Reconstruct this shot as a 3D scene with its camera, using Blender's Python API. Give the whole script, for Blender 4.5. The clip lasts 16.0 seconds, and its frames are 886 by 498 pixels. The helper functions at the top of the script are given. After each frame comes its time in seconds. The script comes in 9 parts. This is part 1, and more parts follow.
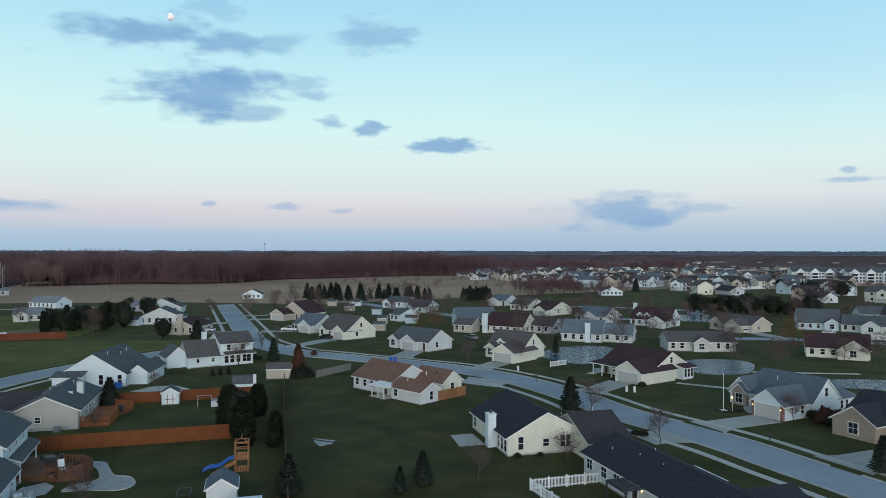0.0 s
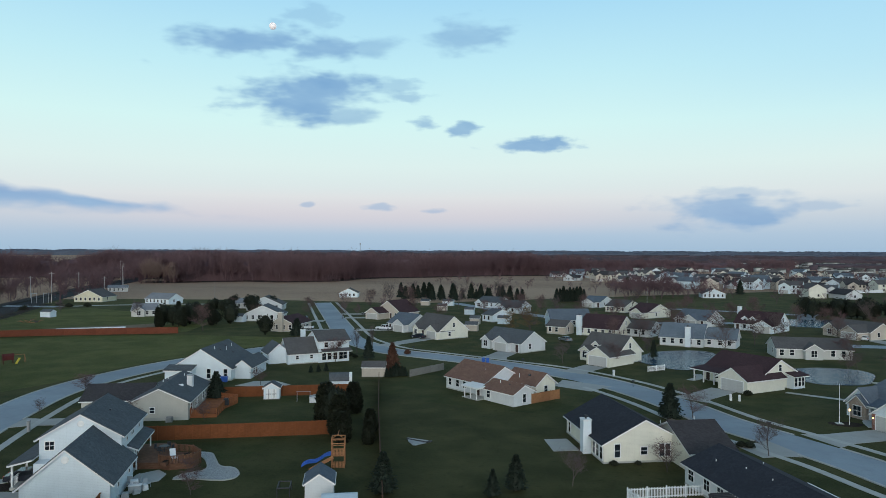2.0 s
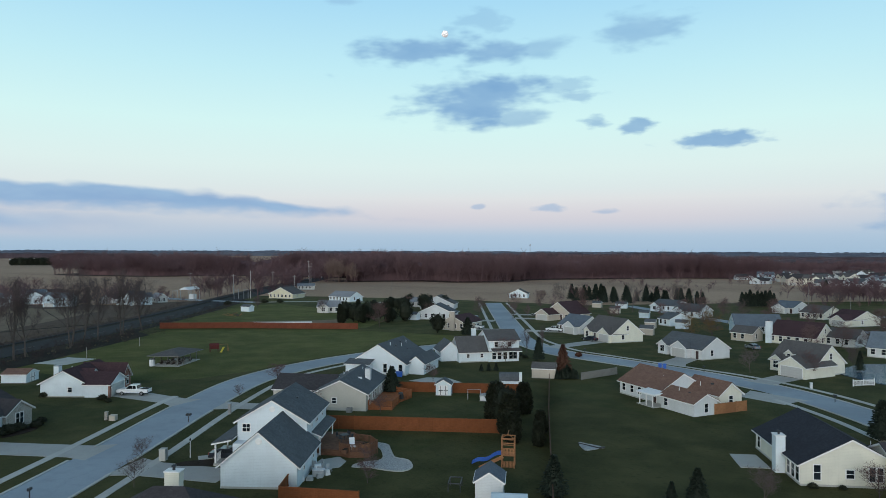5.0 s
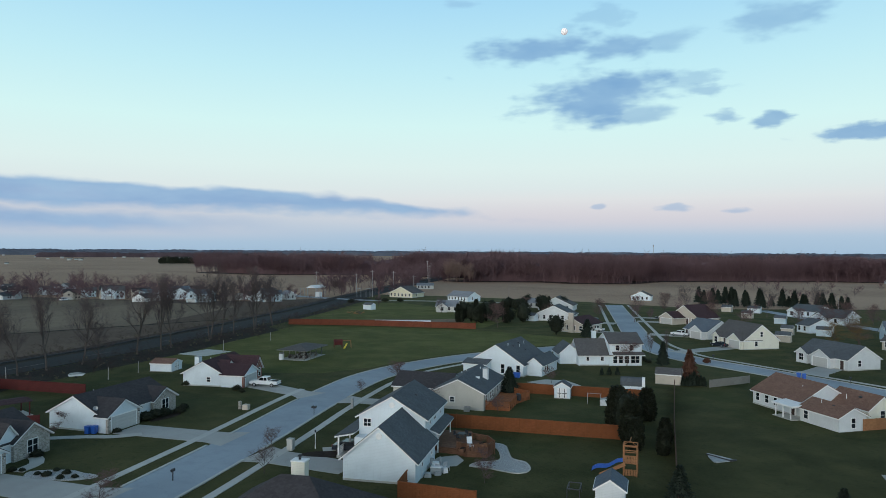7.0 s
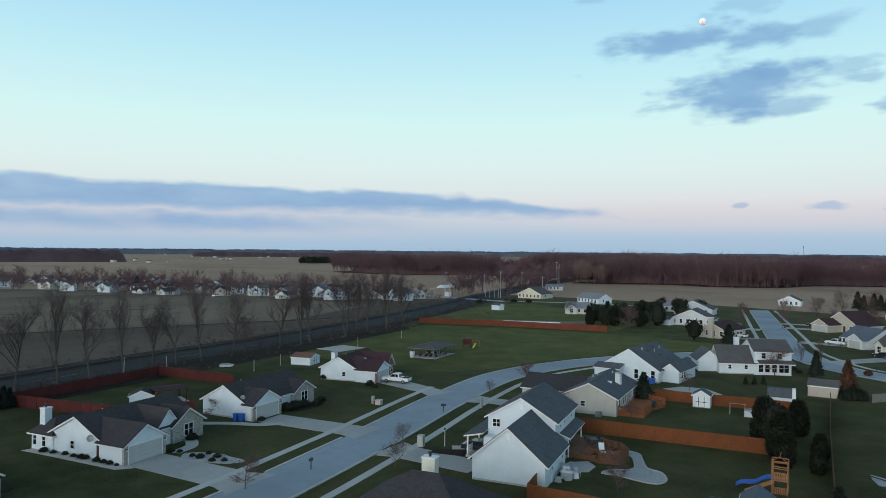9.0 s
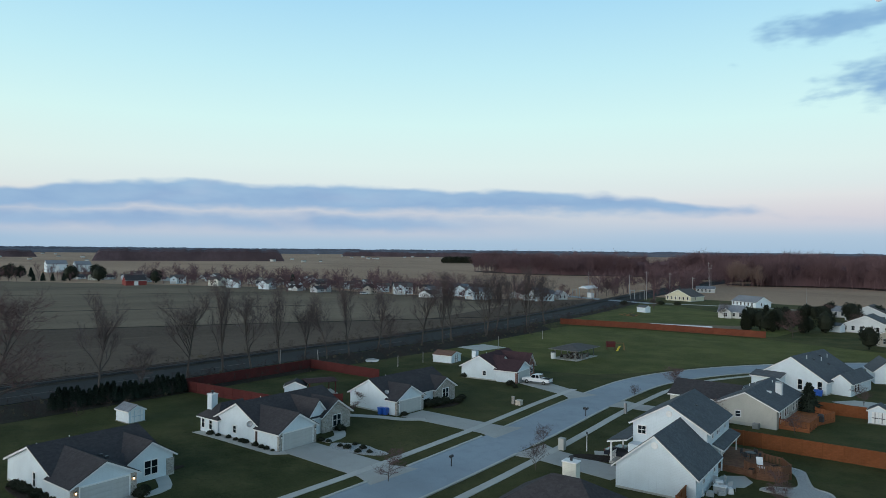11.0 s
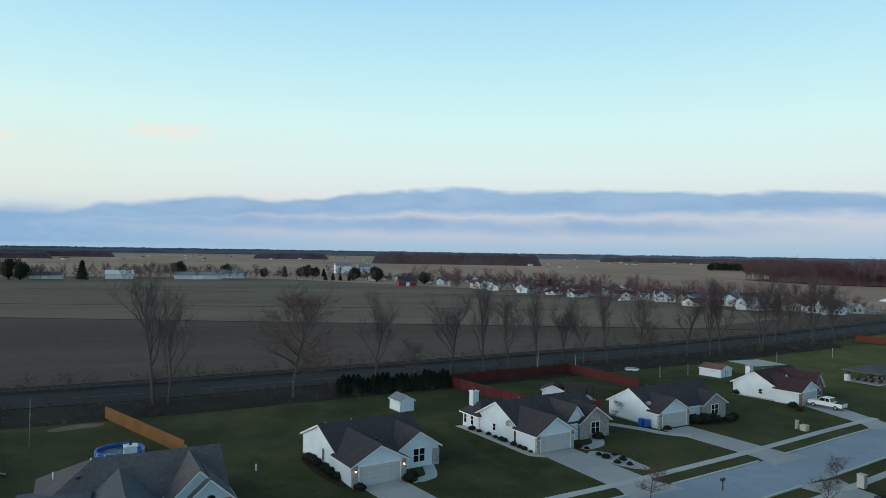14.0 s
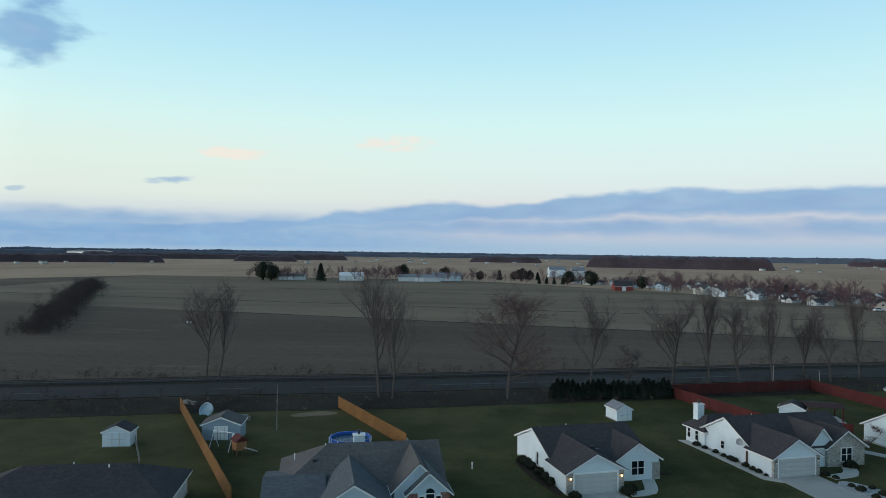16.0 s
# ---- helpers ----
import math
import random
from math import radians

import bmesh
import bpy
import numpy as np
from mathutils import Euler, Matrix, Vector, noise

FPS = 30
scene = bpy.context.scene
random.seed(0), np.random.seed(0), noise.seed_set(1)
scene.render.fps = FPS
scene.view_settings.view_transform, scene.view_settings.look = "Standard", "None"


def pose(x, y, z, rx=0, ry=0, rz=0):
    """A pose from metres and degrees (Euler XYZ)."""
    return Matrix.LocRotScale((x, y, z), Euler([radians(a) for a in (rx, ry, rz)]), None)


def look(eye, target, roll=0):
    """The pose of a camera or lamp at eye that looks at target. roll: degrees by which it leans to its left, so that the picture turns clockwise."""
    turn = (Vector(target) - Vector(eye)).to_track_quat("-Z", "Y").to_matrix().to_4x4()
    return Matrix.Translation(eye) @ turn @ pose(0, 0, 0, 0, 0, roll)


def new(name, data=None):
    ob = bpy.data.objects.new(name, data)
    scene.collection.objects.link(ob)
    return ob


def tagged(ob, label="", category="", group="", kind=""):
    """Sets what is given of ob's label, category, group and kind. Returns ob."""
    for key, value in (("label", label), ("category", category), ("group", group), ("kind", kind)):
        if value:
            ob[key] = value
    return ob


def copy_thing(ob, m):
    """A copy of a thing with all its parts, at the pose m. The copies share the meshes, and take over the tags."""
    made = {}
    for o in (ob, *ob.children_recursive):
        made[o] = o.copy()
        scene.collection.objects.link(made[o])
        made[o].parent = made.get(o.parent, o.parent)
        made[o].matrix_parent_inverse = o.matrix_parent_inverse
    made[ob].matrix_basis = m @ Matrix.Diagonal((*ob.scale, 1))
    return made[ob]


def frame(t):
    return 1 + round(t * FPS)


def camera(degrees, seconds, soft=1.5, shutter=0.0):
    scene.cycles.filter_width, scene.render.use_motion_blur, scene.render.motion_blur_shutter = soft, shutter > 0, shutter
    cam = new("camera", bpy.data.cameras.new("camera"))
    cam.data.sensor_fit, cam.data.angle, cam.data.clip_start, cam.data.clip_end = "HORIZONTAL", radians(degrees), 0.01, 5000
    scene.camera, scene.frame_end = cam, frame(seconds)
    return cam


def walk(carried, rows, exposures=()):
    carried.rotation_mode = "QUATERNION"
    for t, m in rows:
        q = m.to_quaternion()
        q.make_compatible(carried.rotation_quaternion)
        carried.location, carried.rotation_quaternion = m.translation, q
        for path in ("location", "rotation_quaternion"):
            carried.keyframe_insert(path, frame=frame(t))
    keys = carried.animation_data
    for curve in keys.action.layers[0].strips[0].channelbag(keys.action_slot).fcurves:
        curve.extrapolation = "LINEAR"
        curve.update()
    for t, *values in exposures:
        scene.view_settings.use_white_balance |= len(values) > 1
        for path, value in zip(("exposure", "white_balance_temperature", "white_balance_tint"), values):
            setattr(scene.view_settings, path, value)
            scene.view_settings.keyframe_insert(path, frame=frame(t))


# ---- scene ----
# camera: a drone that hovers 26 m up and turns on the spot, drifting a few metres
cam = camera(65.33, 16.0, soft=0.85)
PATH = [  # seconds, x, y, z, pitch, roll, yaw
    (0.0, 0.00, 0.00, 26.00, 0.13, -0.07, 0.00),
    (0.5, -0.08, 0.08, 26.09, 0.10, -0.18, 1.79),
    (1.0, -0.13, 0.17, 26.15, 0.11, -0.19, 3.59),
    (1.5, -0.15, 0.28, 26.21, 0.09, -0.19, 5.46),
    (2.0, -0.14, 0.42, 26.23, 0.09, -0.19, 7.64),
    (2.5, -0.15, 0.58, 26.22, 0.10, -0.17, 10.06),
    (3.0, -0.17, 0.76, 26.18, 0.12, -0.16, 12.62),
    (3.5, -0.19, 0.93, 26.11, 0.14, -0.14, 15.12),
    (6.0, -0.53, 1.65, 25.81, 0.18, -0.28, 26.20),
    (6.5, -0.58, 1.77, 25.78, 0.19, -0.34, 28.79),
    (7.0, -0.65, 1.88, 25.77, 0.17, -0.35, 31.40),
    (7.5, -0.75, 2.01, 25.74, 0.19, -0.43, 34.00),
    (8.0, -0.88, 2.12, 25.71, 0.17, -0.50, 36.61),
    (8.5, -1.04, 2.20, 25.69, 0.20, -0.57, 39.28),
    (9.0, -1.16, 2.29, 25.62, 0.16, -0.52, 42.00),
    (11.5, -1.66, 2.96, 25.42, 0.08, -0.59, 56.77),
    (12.0, -1.82, 3.05, 25.34, 0.11, -0.63, 59.99),
    (12.5, -2.02, 3.11, 25.24, 0.16, -0.67, 63.48),
    (13.0, -2.28, 3.15, 25.18, 0.18, -0.76, 67.21),
    (13.5, -2.56, 3.17, 25.13, 0.24, -0.85, 70.96),
    (14.0, -2.82, 3.18, 25.09, 0.25, -0.90, 74.71),
    (14.5, -3.05, 3.20, 25.06, 0.27, -0.80, 78.98),
    (15.0, -3.28, 3.22, 24.97, 0.30, -0.90, 83.48),
    (15.5, -3.51, 3.25, 24.92, 0.32, -0.83, 87.98),
    (16.0, -3.78, 3.29, 24.92, 0.30, -0.79, 92.29),
]
walk(cam, [(t, pose(x, y, z, 90 + pitch, roll, yaw)) for t, x, y, z, pitch, roll, yaw in PATH])

# ---- world: dusk sky, sun already down behind the drone ----
class Val:
    """Small arithmetic on shader sockets."""
    def __init__(self, tree, sock):
        self.tree, self.sock = tree, sock

    def _op(self, op, *others, clamp=False):
        n = self.tree.nodes.new("ShaderNodeMath")
        n.operation, n.use_clamp = op, clamp
        for k, o in enumerate((self, *others)):
            if isinstance(o, Val):
                self.tree.links.new(o.sock, n.inputs[k])
            else:
                n.inputs[k].default_value = o
        return Val(self.tree, n.outputs[0])

    def __add__(self, o): return self._op("ADD", o)
    def __sub__(self, o): return self._op("SUBTRACT", o)
    def __mul__(self, o): return self._op("MULTIPLY", o)
    def __truediv__(self, o): return self._op("DIVIDE", o)
    def maximum(self, o): return self._op("MAXIMUM", o)
    def minimum(self, o): return self._op("MINIMUM", o)

    def step(self, lo, hi, a=0.0, b=1.0):
        n = self.tree.nodes.new("ShaderNodeMapRange")
        n.interpolation_type = "SMOOTHSTEP"
        self.tree.links.new(self.sock, n.inputs[0])
        for k, v in enumerate((lo, hi, a, b)):
            n.inputs[k + 1].default_value = v
        return Val(self.tree, n.outputs[0])


def mixed(tree, fac, a, b, blend="MIX"):
    """Mix two colours (sockets or rgb)."""
    n = tree.nodes.new("ShaderNodeMix")
    n.data_type, n.blend_type = "RGBA", blend
    for sock, v in ((n.inputs[0], fac), (n.inputs[6], a), (n.inputs[7], b)):
        if isinstance(v, Val):
            tree.links.new(v.sock, sock)
        elif isinstance(v, bpy.types.NodeSocket):
            tree.links.new(v, sock)
        elif isinstance(v, (int, float)):
            sock.default_value = v
        else:
            sock.default_value = (*v, 1)
    return n.outputs[2]


def ramp(tree, fac, stops, mode="EASE"):
    n = tree.nodes.new("ShaderNodeValToRGB")
    n.color_ramp.interpolation = mode
    el = n.color_ramp.elements
    while len(el) < len(stops):
        el.new(0.5)
    for e, (p, c) in zip(el, stops):
        e.position, e.color = p, (*c, 1)
    tree.links.new(fac.sock if isinstance(fac, Val) else fac, n.inputs[0])
    return n.outputs[0]


def srgb(r, g, b):
    return tuple((c / 255 / 12.92) if c < 10 else ((c / 255 + 0.055) / 1.055) ** 2.4 for c in (r, g, b))


world = bpy.data.worlds.new("dusk_sky")
scene.world = world
world.use_nodes = True
wt = world.node_tree
wt.nodes.clear()
w_coord = wt.nodes.new("ShaderNodeTexCoord")
w_sep = wt.nodes.new("ShaderNodeSeparateXYZ")
wt.links.new(w_coord.outputs["Generated"], w_sep.inputs[0])
wx, wy, wz = (Val(wt, w_sep.outputs[k]) for k in range(3))
DEG = 180 / math.pi
EL = wz._op("ARCSINE") * DEG                       # degrees over the horizon
AZ = (wx * -1.0)._op("ARCTAN2", wy) * DEG          # degrees to the left of +y
# air colour by height: lavender earth shadow, pink belt, pale cyan, blue zenith
AIR = ramp(wt, (EL + 5.0) / 95.0, [
    (0.0, srgb(105, 116, 142)), (0.050, srgb(160, 188, 212)), (0.0655, srgb(174, 197, 218)), (0.082, srgb(200, 211, 221)),
    (0.098, srgb(220, 228, 230)), (0.124, srgb(221, 240, 238)), (0.160, srgb(212, 245, 244)), (0.205, srgb(193, 236, 246)),
    (0.262, srgb(168, 219, 245)), (0.38, srgb(92, 126, 158)), (1.0, srgb(64, 82, 108))], "LINEAR")
pink = (AZ - 14.0)._op("ABSOLUTE").step(8, 34, 1, 0) * EL.step(1.0, 2.6) * EL.step(3.0, 5.4, 1, 0)
AIR = mixed(wt, pink * 0.22, AIR, srgb(248, 210, 210))
yellow = AZ.step(70, 118) * EL.step(2.0, 4.5) * EL.step(6, 13, 1, 0)
AIR = mixed(wt, yellow * 0.5, AIR, srgb(227, 241, 224))
right_blue = AZ.step(-2, -30) * EL.step(6, 14)
AIR = mixed(wt, right_blue * 0.35, AIR, srgb(160, 212, 246))
gap = AZ.step(34, 56) * AZ.step(104, 86) * EL.step(0.5, 1.5) * EL.step(5.0, 3.4)
AIR = mixed(wt, gap * 0.26, AIR, srgb(218, 202, 206))
# afterglow on the sunward side
sunward = (AZ.maximum(AZ * -1.0)._op("SUBTRACT", 180.0)._op("ABSOLUTE")).step(0, 58, 1, 0) * EL.step(48, 4) * EL.step(-4, 0)
AIR = mixed(wt, sunward * 0.85, AIR, (4.0, 4.0, 3.85))

# clouds
w_vec = wt.nodes.new("ShaderNodeCombineXYZ")
wt.links.new((AZ * 0.16).sock, w_vec.inputs[0])
wt.links.new((EL * 0.42).sock, w_vec.inputs[1])
w_noise = wt.nodes.new("ShaderNodeTexNoise")
w_noise.inputs["Scale"].default_value, w_noise.inputs["Detail"].default_value, w_noise.inputs["Roughness"].default_value = 1.5, 3, 0.5
wt.links.new(w_vec.outputs[0], w_noise.inputs["Vector"])
WN = Val(wt, w_noise.outputs[0]) - 0.5
w_noise2 = wt.nodes.new("ShaderNodeTexNoise")
w_noise2.inputs["Scale"].default_value, w_noise2.inputs["Detail"].default_value = 0.55, 3
wt.links.new(w_vec.outputs[0], w_noise2.inputs["Vector"])
WN2 = Val(wt, w_noise2.outputs[0]) - 0.5
w_noise3 = wt.nodes.new("ShaderNodeTexNoise")
w_noise3.inputs["Scale"].default_value, w_noise3.inputs["Detail"].default_value, w_noise3.inputs["Roughness"].default_value = 4.2, 4, 0.5
wt.links.new(w_vec.outputs[0], w_noise3.inputs["Vector"])
WN3 = Val(wt, w_noise3.outputs[0]) - 0.5
# azimuth, height, half width, half height, tilt, strength
CLOUDS = [
    (23.9, 16.1, 6.9, 1.24, 0.118, 0.95),
    (17.3, 16.1, 3.6, 1.19, 0.084, 0.90),
    (13.7, 16.3, 2.8, 0.84, 0.066, 0.60),
    (5.6, 17.3, 3.6, 1.54, 0.029, 0.65),
    (18.4, 12.3, 6.7, 2.20, 0.069, 1.00),
    (15.6, 11.0, 2.8, 0.95, 0.053, 0.70),
    (10.5, 12.4, 1.9, 0.55, 0.040, 0.60),
    (11.5, 13.3, 2.8, 0.54, 0.047, 0.50),
    (23.7, 11.4, 2.3, 0.44, 0.086, 0.60),
    (9.2, 10.4, 1.3, 0.56, 0.030, 0.75),
    (6.0, 9.9, 1.3, 0.57, 0.019, 0.85),
    (0.2, 8.6, 4.3, 0.63, 0.002, 0.95),
    (-14.7, 3.0, 5.9, 1.53, -0.012, 0.80),
    (-15.8, 4.4, 3.9, 0.59, -0.020, 0.40),
    (-20.4, 3.3, 2.8, 0.49, -0.020, 0.40),
    (-30.7, 5.1, 2.3, 0.25, -0.051, 0.60),
    (-30.4, 5.8, 0.5, 0.25, -0.057, 0.60),
    (18.8, 3.7, 0.6, 0.22, 0.023, 0.50),
    (13.0, 3.5, 1.6, 0.37, 0.015, 0.55),
    (8.2, 3.2, 1.2, 0.26, 0.009, 0.50),
    (123.7, 15.0, 3.9, 2.05, 0.167, 0.90),
    (113.4, 5.4, 2.5, 0.32, 0.051, 0.75),
    (124.1, 4.2, 0.6, 0.17, 0.062, 0.50),
    (18.8, 18.6, 2.0, 0.50, 0.104, 0.35),
    (30.1, 19.7, 2.4, 0.39, -0.002, 0.40),
    (17.9, 18.5, 1.5, 1.28, -0.067, 0.35),
]
shade = None
for az0, el0, wa, we, tilt, strength in CLOUDS:
    da = AZ - az0
    a, b = da / wa, (EL - el0 + da * tilt) / we
    r = (a * a + b * b)._op("SQRT") + WN * 2.3 + WN3 * (0.5 if wa > 2.6 and we > 0.7 else 1.5)
    m = r.step(1.16, 0.34) * strength
    shade = m if shade is None else shade.maximum(m)
# the long bank of cloud low over the fields
top_edge = AZ.step(20, 52, 2.9, 5.3) - AZ.step(74, 104, 0, 1.7) - AZ.step(100, 105, 0, 0.7) - AZ.step(106, 122, 0, 0.7)
low_edge = AZ.step(20, 40, 2.5, 3.1) - AZ.step(72, 100, 0, 1.0) - AZ.step(100, 112, 0, 1.4)
bank = (top_edge - EL + WN * 0.9 + WN2 * 3.0 + WN3 * 0.25).step(-0.1, 0.5) * (EL - low_edge + WN * 1.6).step(-0.4, 0.55) * AZ.step(19, 34)
streak = (EL + WN * 1.3 - 2.2)._op("ABSOLUTE").step(1.15, 0.1) * AZ.step(40, 60) * 0.8 * WN2.step(-0.30, 0.04)
low_bank = EL.step(3.0, 1.4) * EL.step(-0.1, 0.5) * AZ.step(78, 108) * (WN3 * 0.8 + WN * 0.8 + 0.8)
shade = shade.maximum(bank * 0.92).maximum(streak).maximum(low_bank)
wisp = (((AZ - 96.5) / 4.0)._op("POWER", 2.0) + ((EL - 8.9) / 0.7)._op("POWER", 2.0) + WN * 3.0 + WN3 * 2.5).step(1.1, 0.0)
wisp = wisp.maximum((((AZ - 108.5) / 3.8)._op("POWER", 2.0) + ((EL - 7.6) / 0.5)._op("POWER", 2.0) + WN * 3.0 + WN3 * 2.5).step(1.1, 0.0))
CLOUD = mixed(wt, (WN * 1.6 + 0.45)._op("ADD", 0.0, clamp=True), srgb(110, 157, 205), srgb(145, 185, 219))
MAUVE = mixed(wt, WN2.step(0.0, 0.16) * EL.step(3.4, 4.6) * AZ.step(24, 40) * 0.3, CLOUD, srgb(172, 178, 208))
AIR = mixed(wt, wisp * 0.62, AIR, srgb(250, 232, 218))
AIR = mixed(wt, shade * 0.88, AIR, MAUVE)
w_bg = wt.nodes.new("ShaderNodeBackground")
w_bg.inputs[1].default_value = 1.0
wt.links.new(AIR, w_bg.inputs[0])
w_out = wt.nodes.new("ShaderNodeOutputWorld")
wt.links.new(w_bg.outputs[0], w_out.inputs[0])

# the last warm light from the sunward horizon
sun = new("sun", bpy.data.lights.new("sun", "SUN"))
sun.data.energy, sun.data.angle, sun.data.color = 0.46, radians(24), (1.0, 0.96, 0.89)
sun.matrix_world = look((0, 0, 0), (-0.27, 0.96, -0.20))
scene.view_settings.exposure = 0.0

# ---- materials ----
def nodes_of(name, rough=0.8, metal=0.0, spec=0.3):
    m = bpy.data.materials.new(name)
    m.use_nodes = True
    t = m.node_tree
    b = t.nodes["Principled BSDF"]
    b.inputs["Roughness"].default_value, b.inputs["Metallic"].default_value = rough, metal
    b.inputs["Specular IOR Level"].default_value = spec
    return m, t, b


def place(t, scale=(1, 1, 1), space="Object"):
    """Coordinates in metres, stretched."""
    if space == "World":
        src = t.nodes.new("ShaderNodeNewGeometry").outputs["Position"]
    else:
        src = t.nodes.new("ShaderNodeTexCoord").outputs["Object"]
    mp = t.nodes.new("ShaderNodeMapping")
    mp.inputs["Scale"].default_value = scale
    t.links.new(src, mp.inputs[0])
    return mp.outputs[0]


def speckle(t, vec, scale, detail=4, rough=0.55):
    n = t.nodes.new("ShaderNodeTexNoise")
    n.inputs["Scale"].default_value, n.inputs["Detail"].default_value, n.inputs["Roughness"].default_value = scale, detail, rough
    t.links.new(vec, n.inputs["Vector"])
    return Val(t, n.outputs[0])


def relief(t, b, height, strength=0.3, dist=0.02):
    n = t.nodes.new("ShaderNodeBump")
    n.inputs["Strength"].default_value, n.inputs["Distance"].default_value = strength, dist
    t.links.new(height.sock, n.inputs["Height"])
    t.links.new(n.outputs[0], b.inputs["Normal"])


def rand_of(t):
    return Val(t, t.nodes.new("ShaderNodeObjectInfo").outputs["Random"])


def shade_of(c, k):
    return tuple(v * k for v in c)


def plain(name, c, rough=0.8, var=0.15, scale=2.0, fine=18.0, metal=0.0, spec=0.3, space="Object", bump=0.15):
    """Paint, plastic, metal: a colour with blotches and fine grain."""
    m, t, b = nodes_of(name, rough, metal, spec)
    v = place(t, space=space)
    n1, n2 = speckle(t, v, scale), speckle(t, v, fine, 2)
    col = mixed(t, n1.step(0.3, 0.7), shade_of(c, 1 - var), shade_of(c, 1 + var * 0.6))
    col = mixed(t, n2.step(0.35, 0.65) * 0.5, col, shade_of(c, 1 - var * 0.7))
    t.links.new(col, b.inputs["Base Color"])
    if bump:
        relief(t, b, n2, bump, 0.01)
    return m


def siding(name, c, lap=0.16):
    """Horizontal lapped boards with blotches, faint streaks and a painted shade line at each lap."""
    m, t, b = nodes_of(name, 0.62, 0, 0.25)
    geo = t.nodes.new("ShaderNodeNewGeometry")
    sep = t.nodes.new("ShaderNodeSeparateXYZ")
    t.links.new(geo.outputs["Position"], sep.inputs[0])
    saw = (Val(t, sep.outputs[2]) / lap)._op("FRACT")
    v = place(t, (1, 1, 1))
    blot, streak = speckle(t, v, 0.45, 3), speckle(t, place(t, (5, 5, 0.35)), 1.0, 4)
    col = mixed(t, blot.step(0.3, 0.7), shade_of(c, 0.9), c)
    col = mixed(t, streak.step(0.5, 0.8) * 0.3, col, shade_of(c, 0.72))
    # shade under each lap, painted as a darker strip
    col = mixed(t, saw.step(0.90, 0.97) * 0.5, col, shade_of(c, 0.6))
    t.links.new(col, b.inputs["Base Color"])
    relief(t, b, saw, 0.5, 0.02)
    return m


def shingle(name, c):
    """Asphalt shingles: courses up the slope, tabs of uneven tone, worn patches."""
    m, t, b = nodes_of(name, 0.93, 0, 0.15)
    v = place(t)
    sep = t.nodes.new("ShaderNodeSeparateXYZ")
    t.links.new(v, sep.inputs[0])
    course = (Val(t, sep.outputs[2]) / 0.075)._op("FRACT")
    cells = t.nodes.new("ShaderNodeTexVoronoi")
    cells.inputs["Scale"].default_value = 3.4
    t.links.new(place(t, (1, 1, 2.2)), cells.inputs["Vector"])
    tone = t.nodes.new("ShaderNodeSeparateColor")
    t.links.new(cells.outputs["Color"], tone.inputs[0])
    blot, grain, run = speckle(t, v, 0.35, 4), speckle(t, v, 40, 2), speckle(t, place(t, (2.5, 2.5, 0.3)), 0.8, 3)
    col = mixed(t, Val(t, tone.outputs[0]), shade_of(c, 0.84), shade_of(c, 1.16))
    col = mixed(t, blot.step(0.35, 0.7) * 0.5, col, shade_of(c, 0.75))
    col = mixed(t, run.step(0.5, 0.75) * 0.35, col, shade_of(c, 1.5))
    col = mixed(t, grain.step(0.4, 0.6) * 0.3, col, shade_of(c, 0.6))
    t.links.new(col, b.inputs["Base Color"])
    relief(t, b, course + Val(t, tone.outputs[1]) * 0.5 + grain * 0.5, 0.5, 0.02)
    return m


def masonry(name, c1, c2, joint, scale, rough=0.85, squash=(1, 1, 1)):
    """Bricks or stones with pale joints, uneven tone from piece to piece."""
    m, t, b = nodes_of(name, rough, 0, 0.2)
    v = place(t, squash)
    cells = t.nodes.new("ShaderNodeTexVoronoi")
    cells.inputs["Scale"].default_value = scale
    t.links.new(v, cells.inputs["Vector"])
    edge = t.nodes.new("ShaderNodeTexVoronoi")
    edge.feature = "DISTANCE_TO_EDGE"
    edge.inputs["Scale"].default_value = scale
    t.links.new(v, edge.inputs["Vector"])
    tone = t.nodes.new("ShaderNodeSeparateColor")
    t.links.new(cells.outputs["Color"], tone.inputs[0])
    d = Val(t, edge.outputs["Distance"])
    col = mixed(t, Val(t, tone.outputs[0]), c1, c2)
    col = mixed(t, speckle(t, v, 9).step(0.3, 0.7) * 0.4, col, shade_of(c1, 0.7))
    col = mixed(t, d.step(0.07, 0.02), col, joint)
    t.links.new(col, b.inputs["Base Color"])
    relief(t, b, d.step(0.0, 0.12), 0.6, 0.04)
    return m


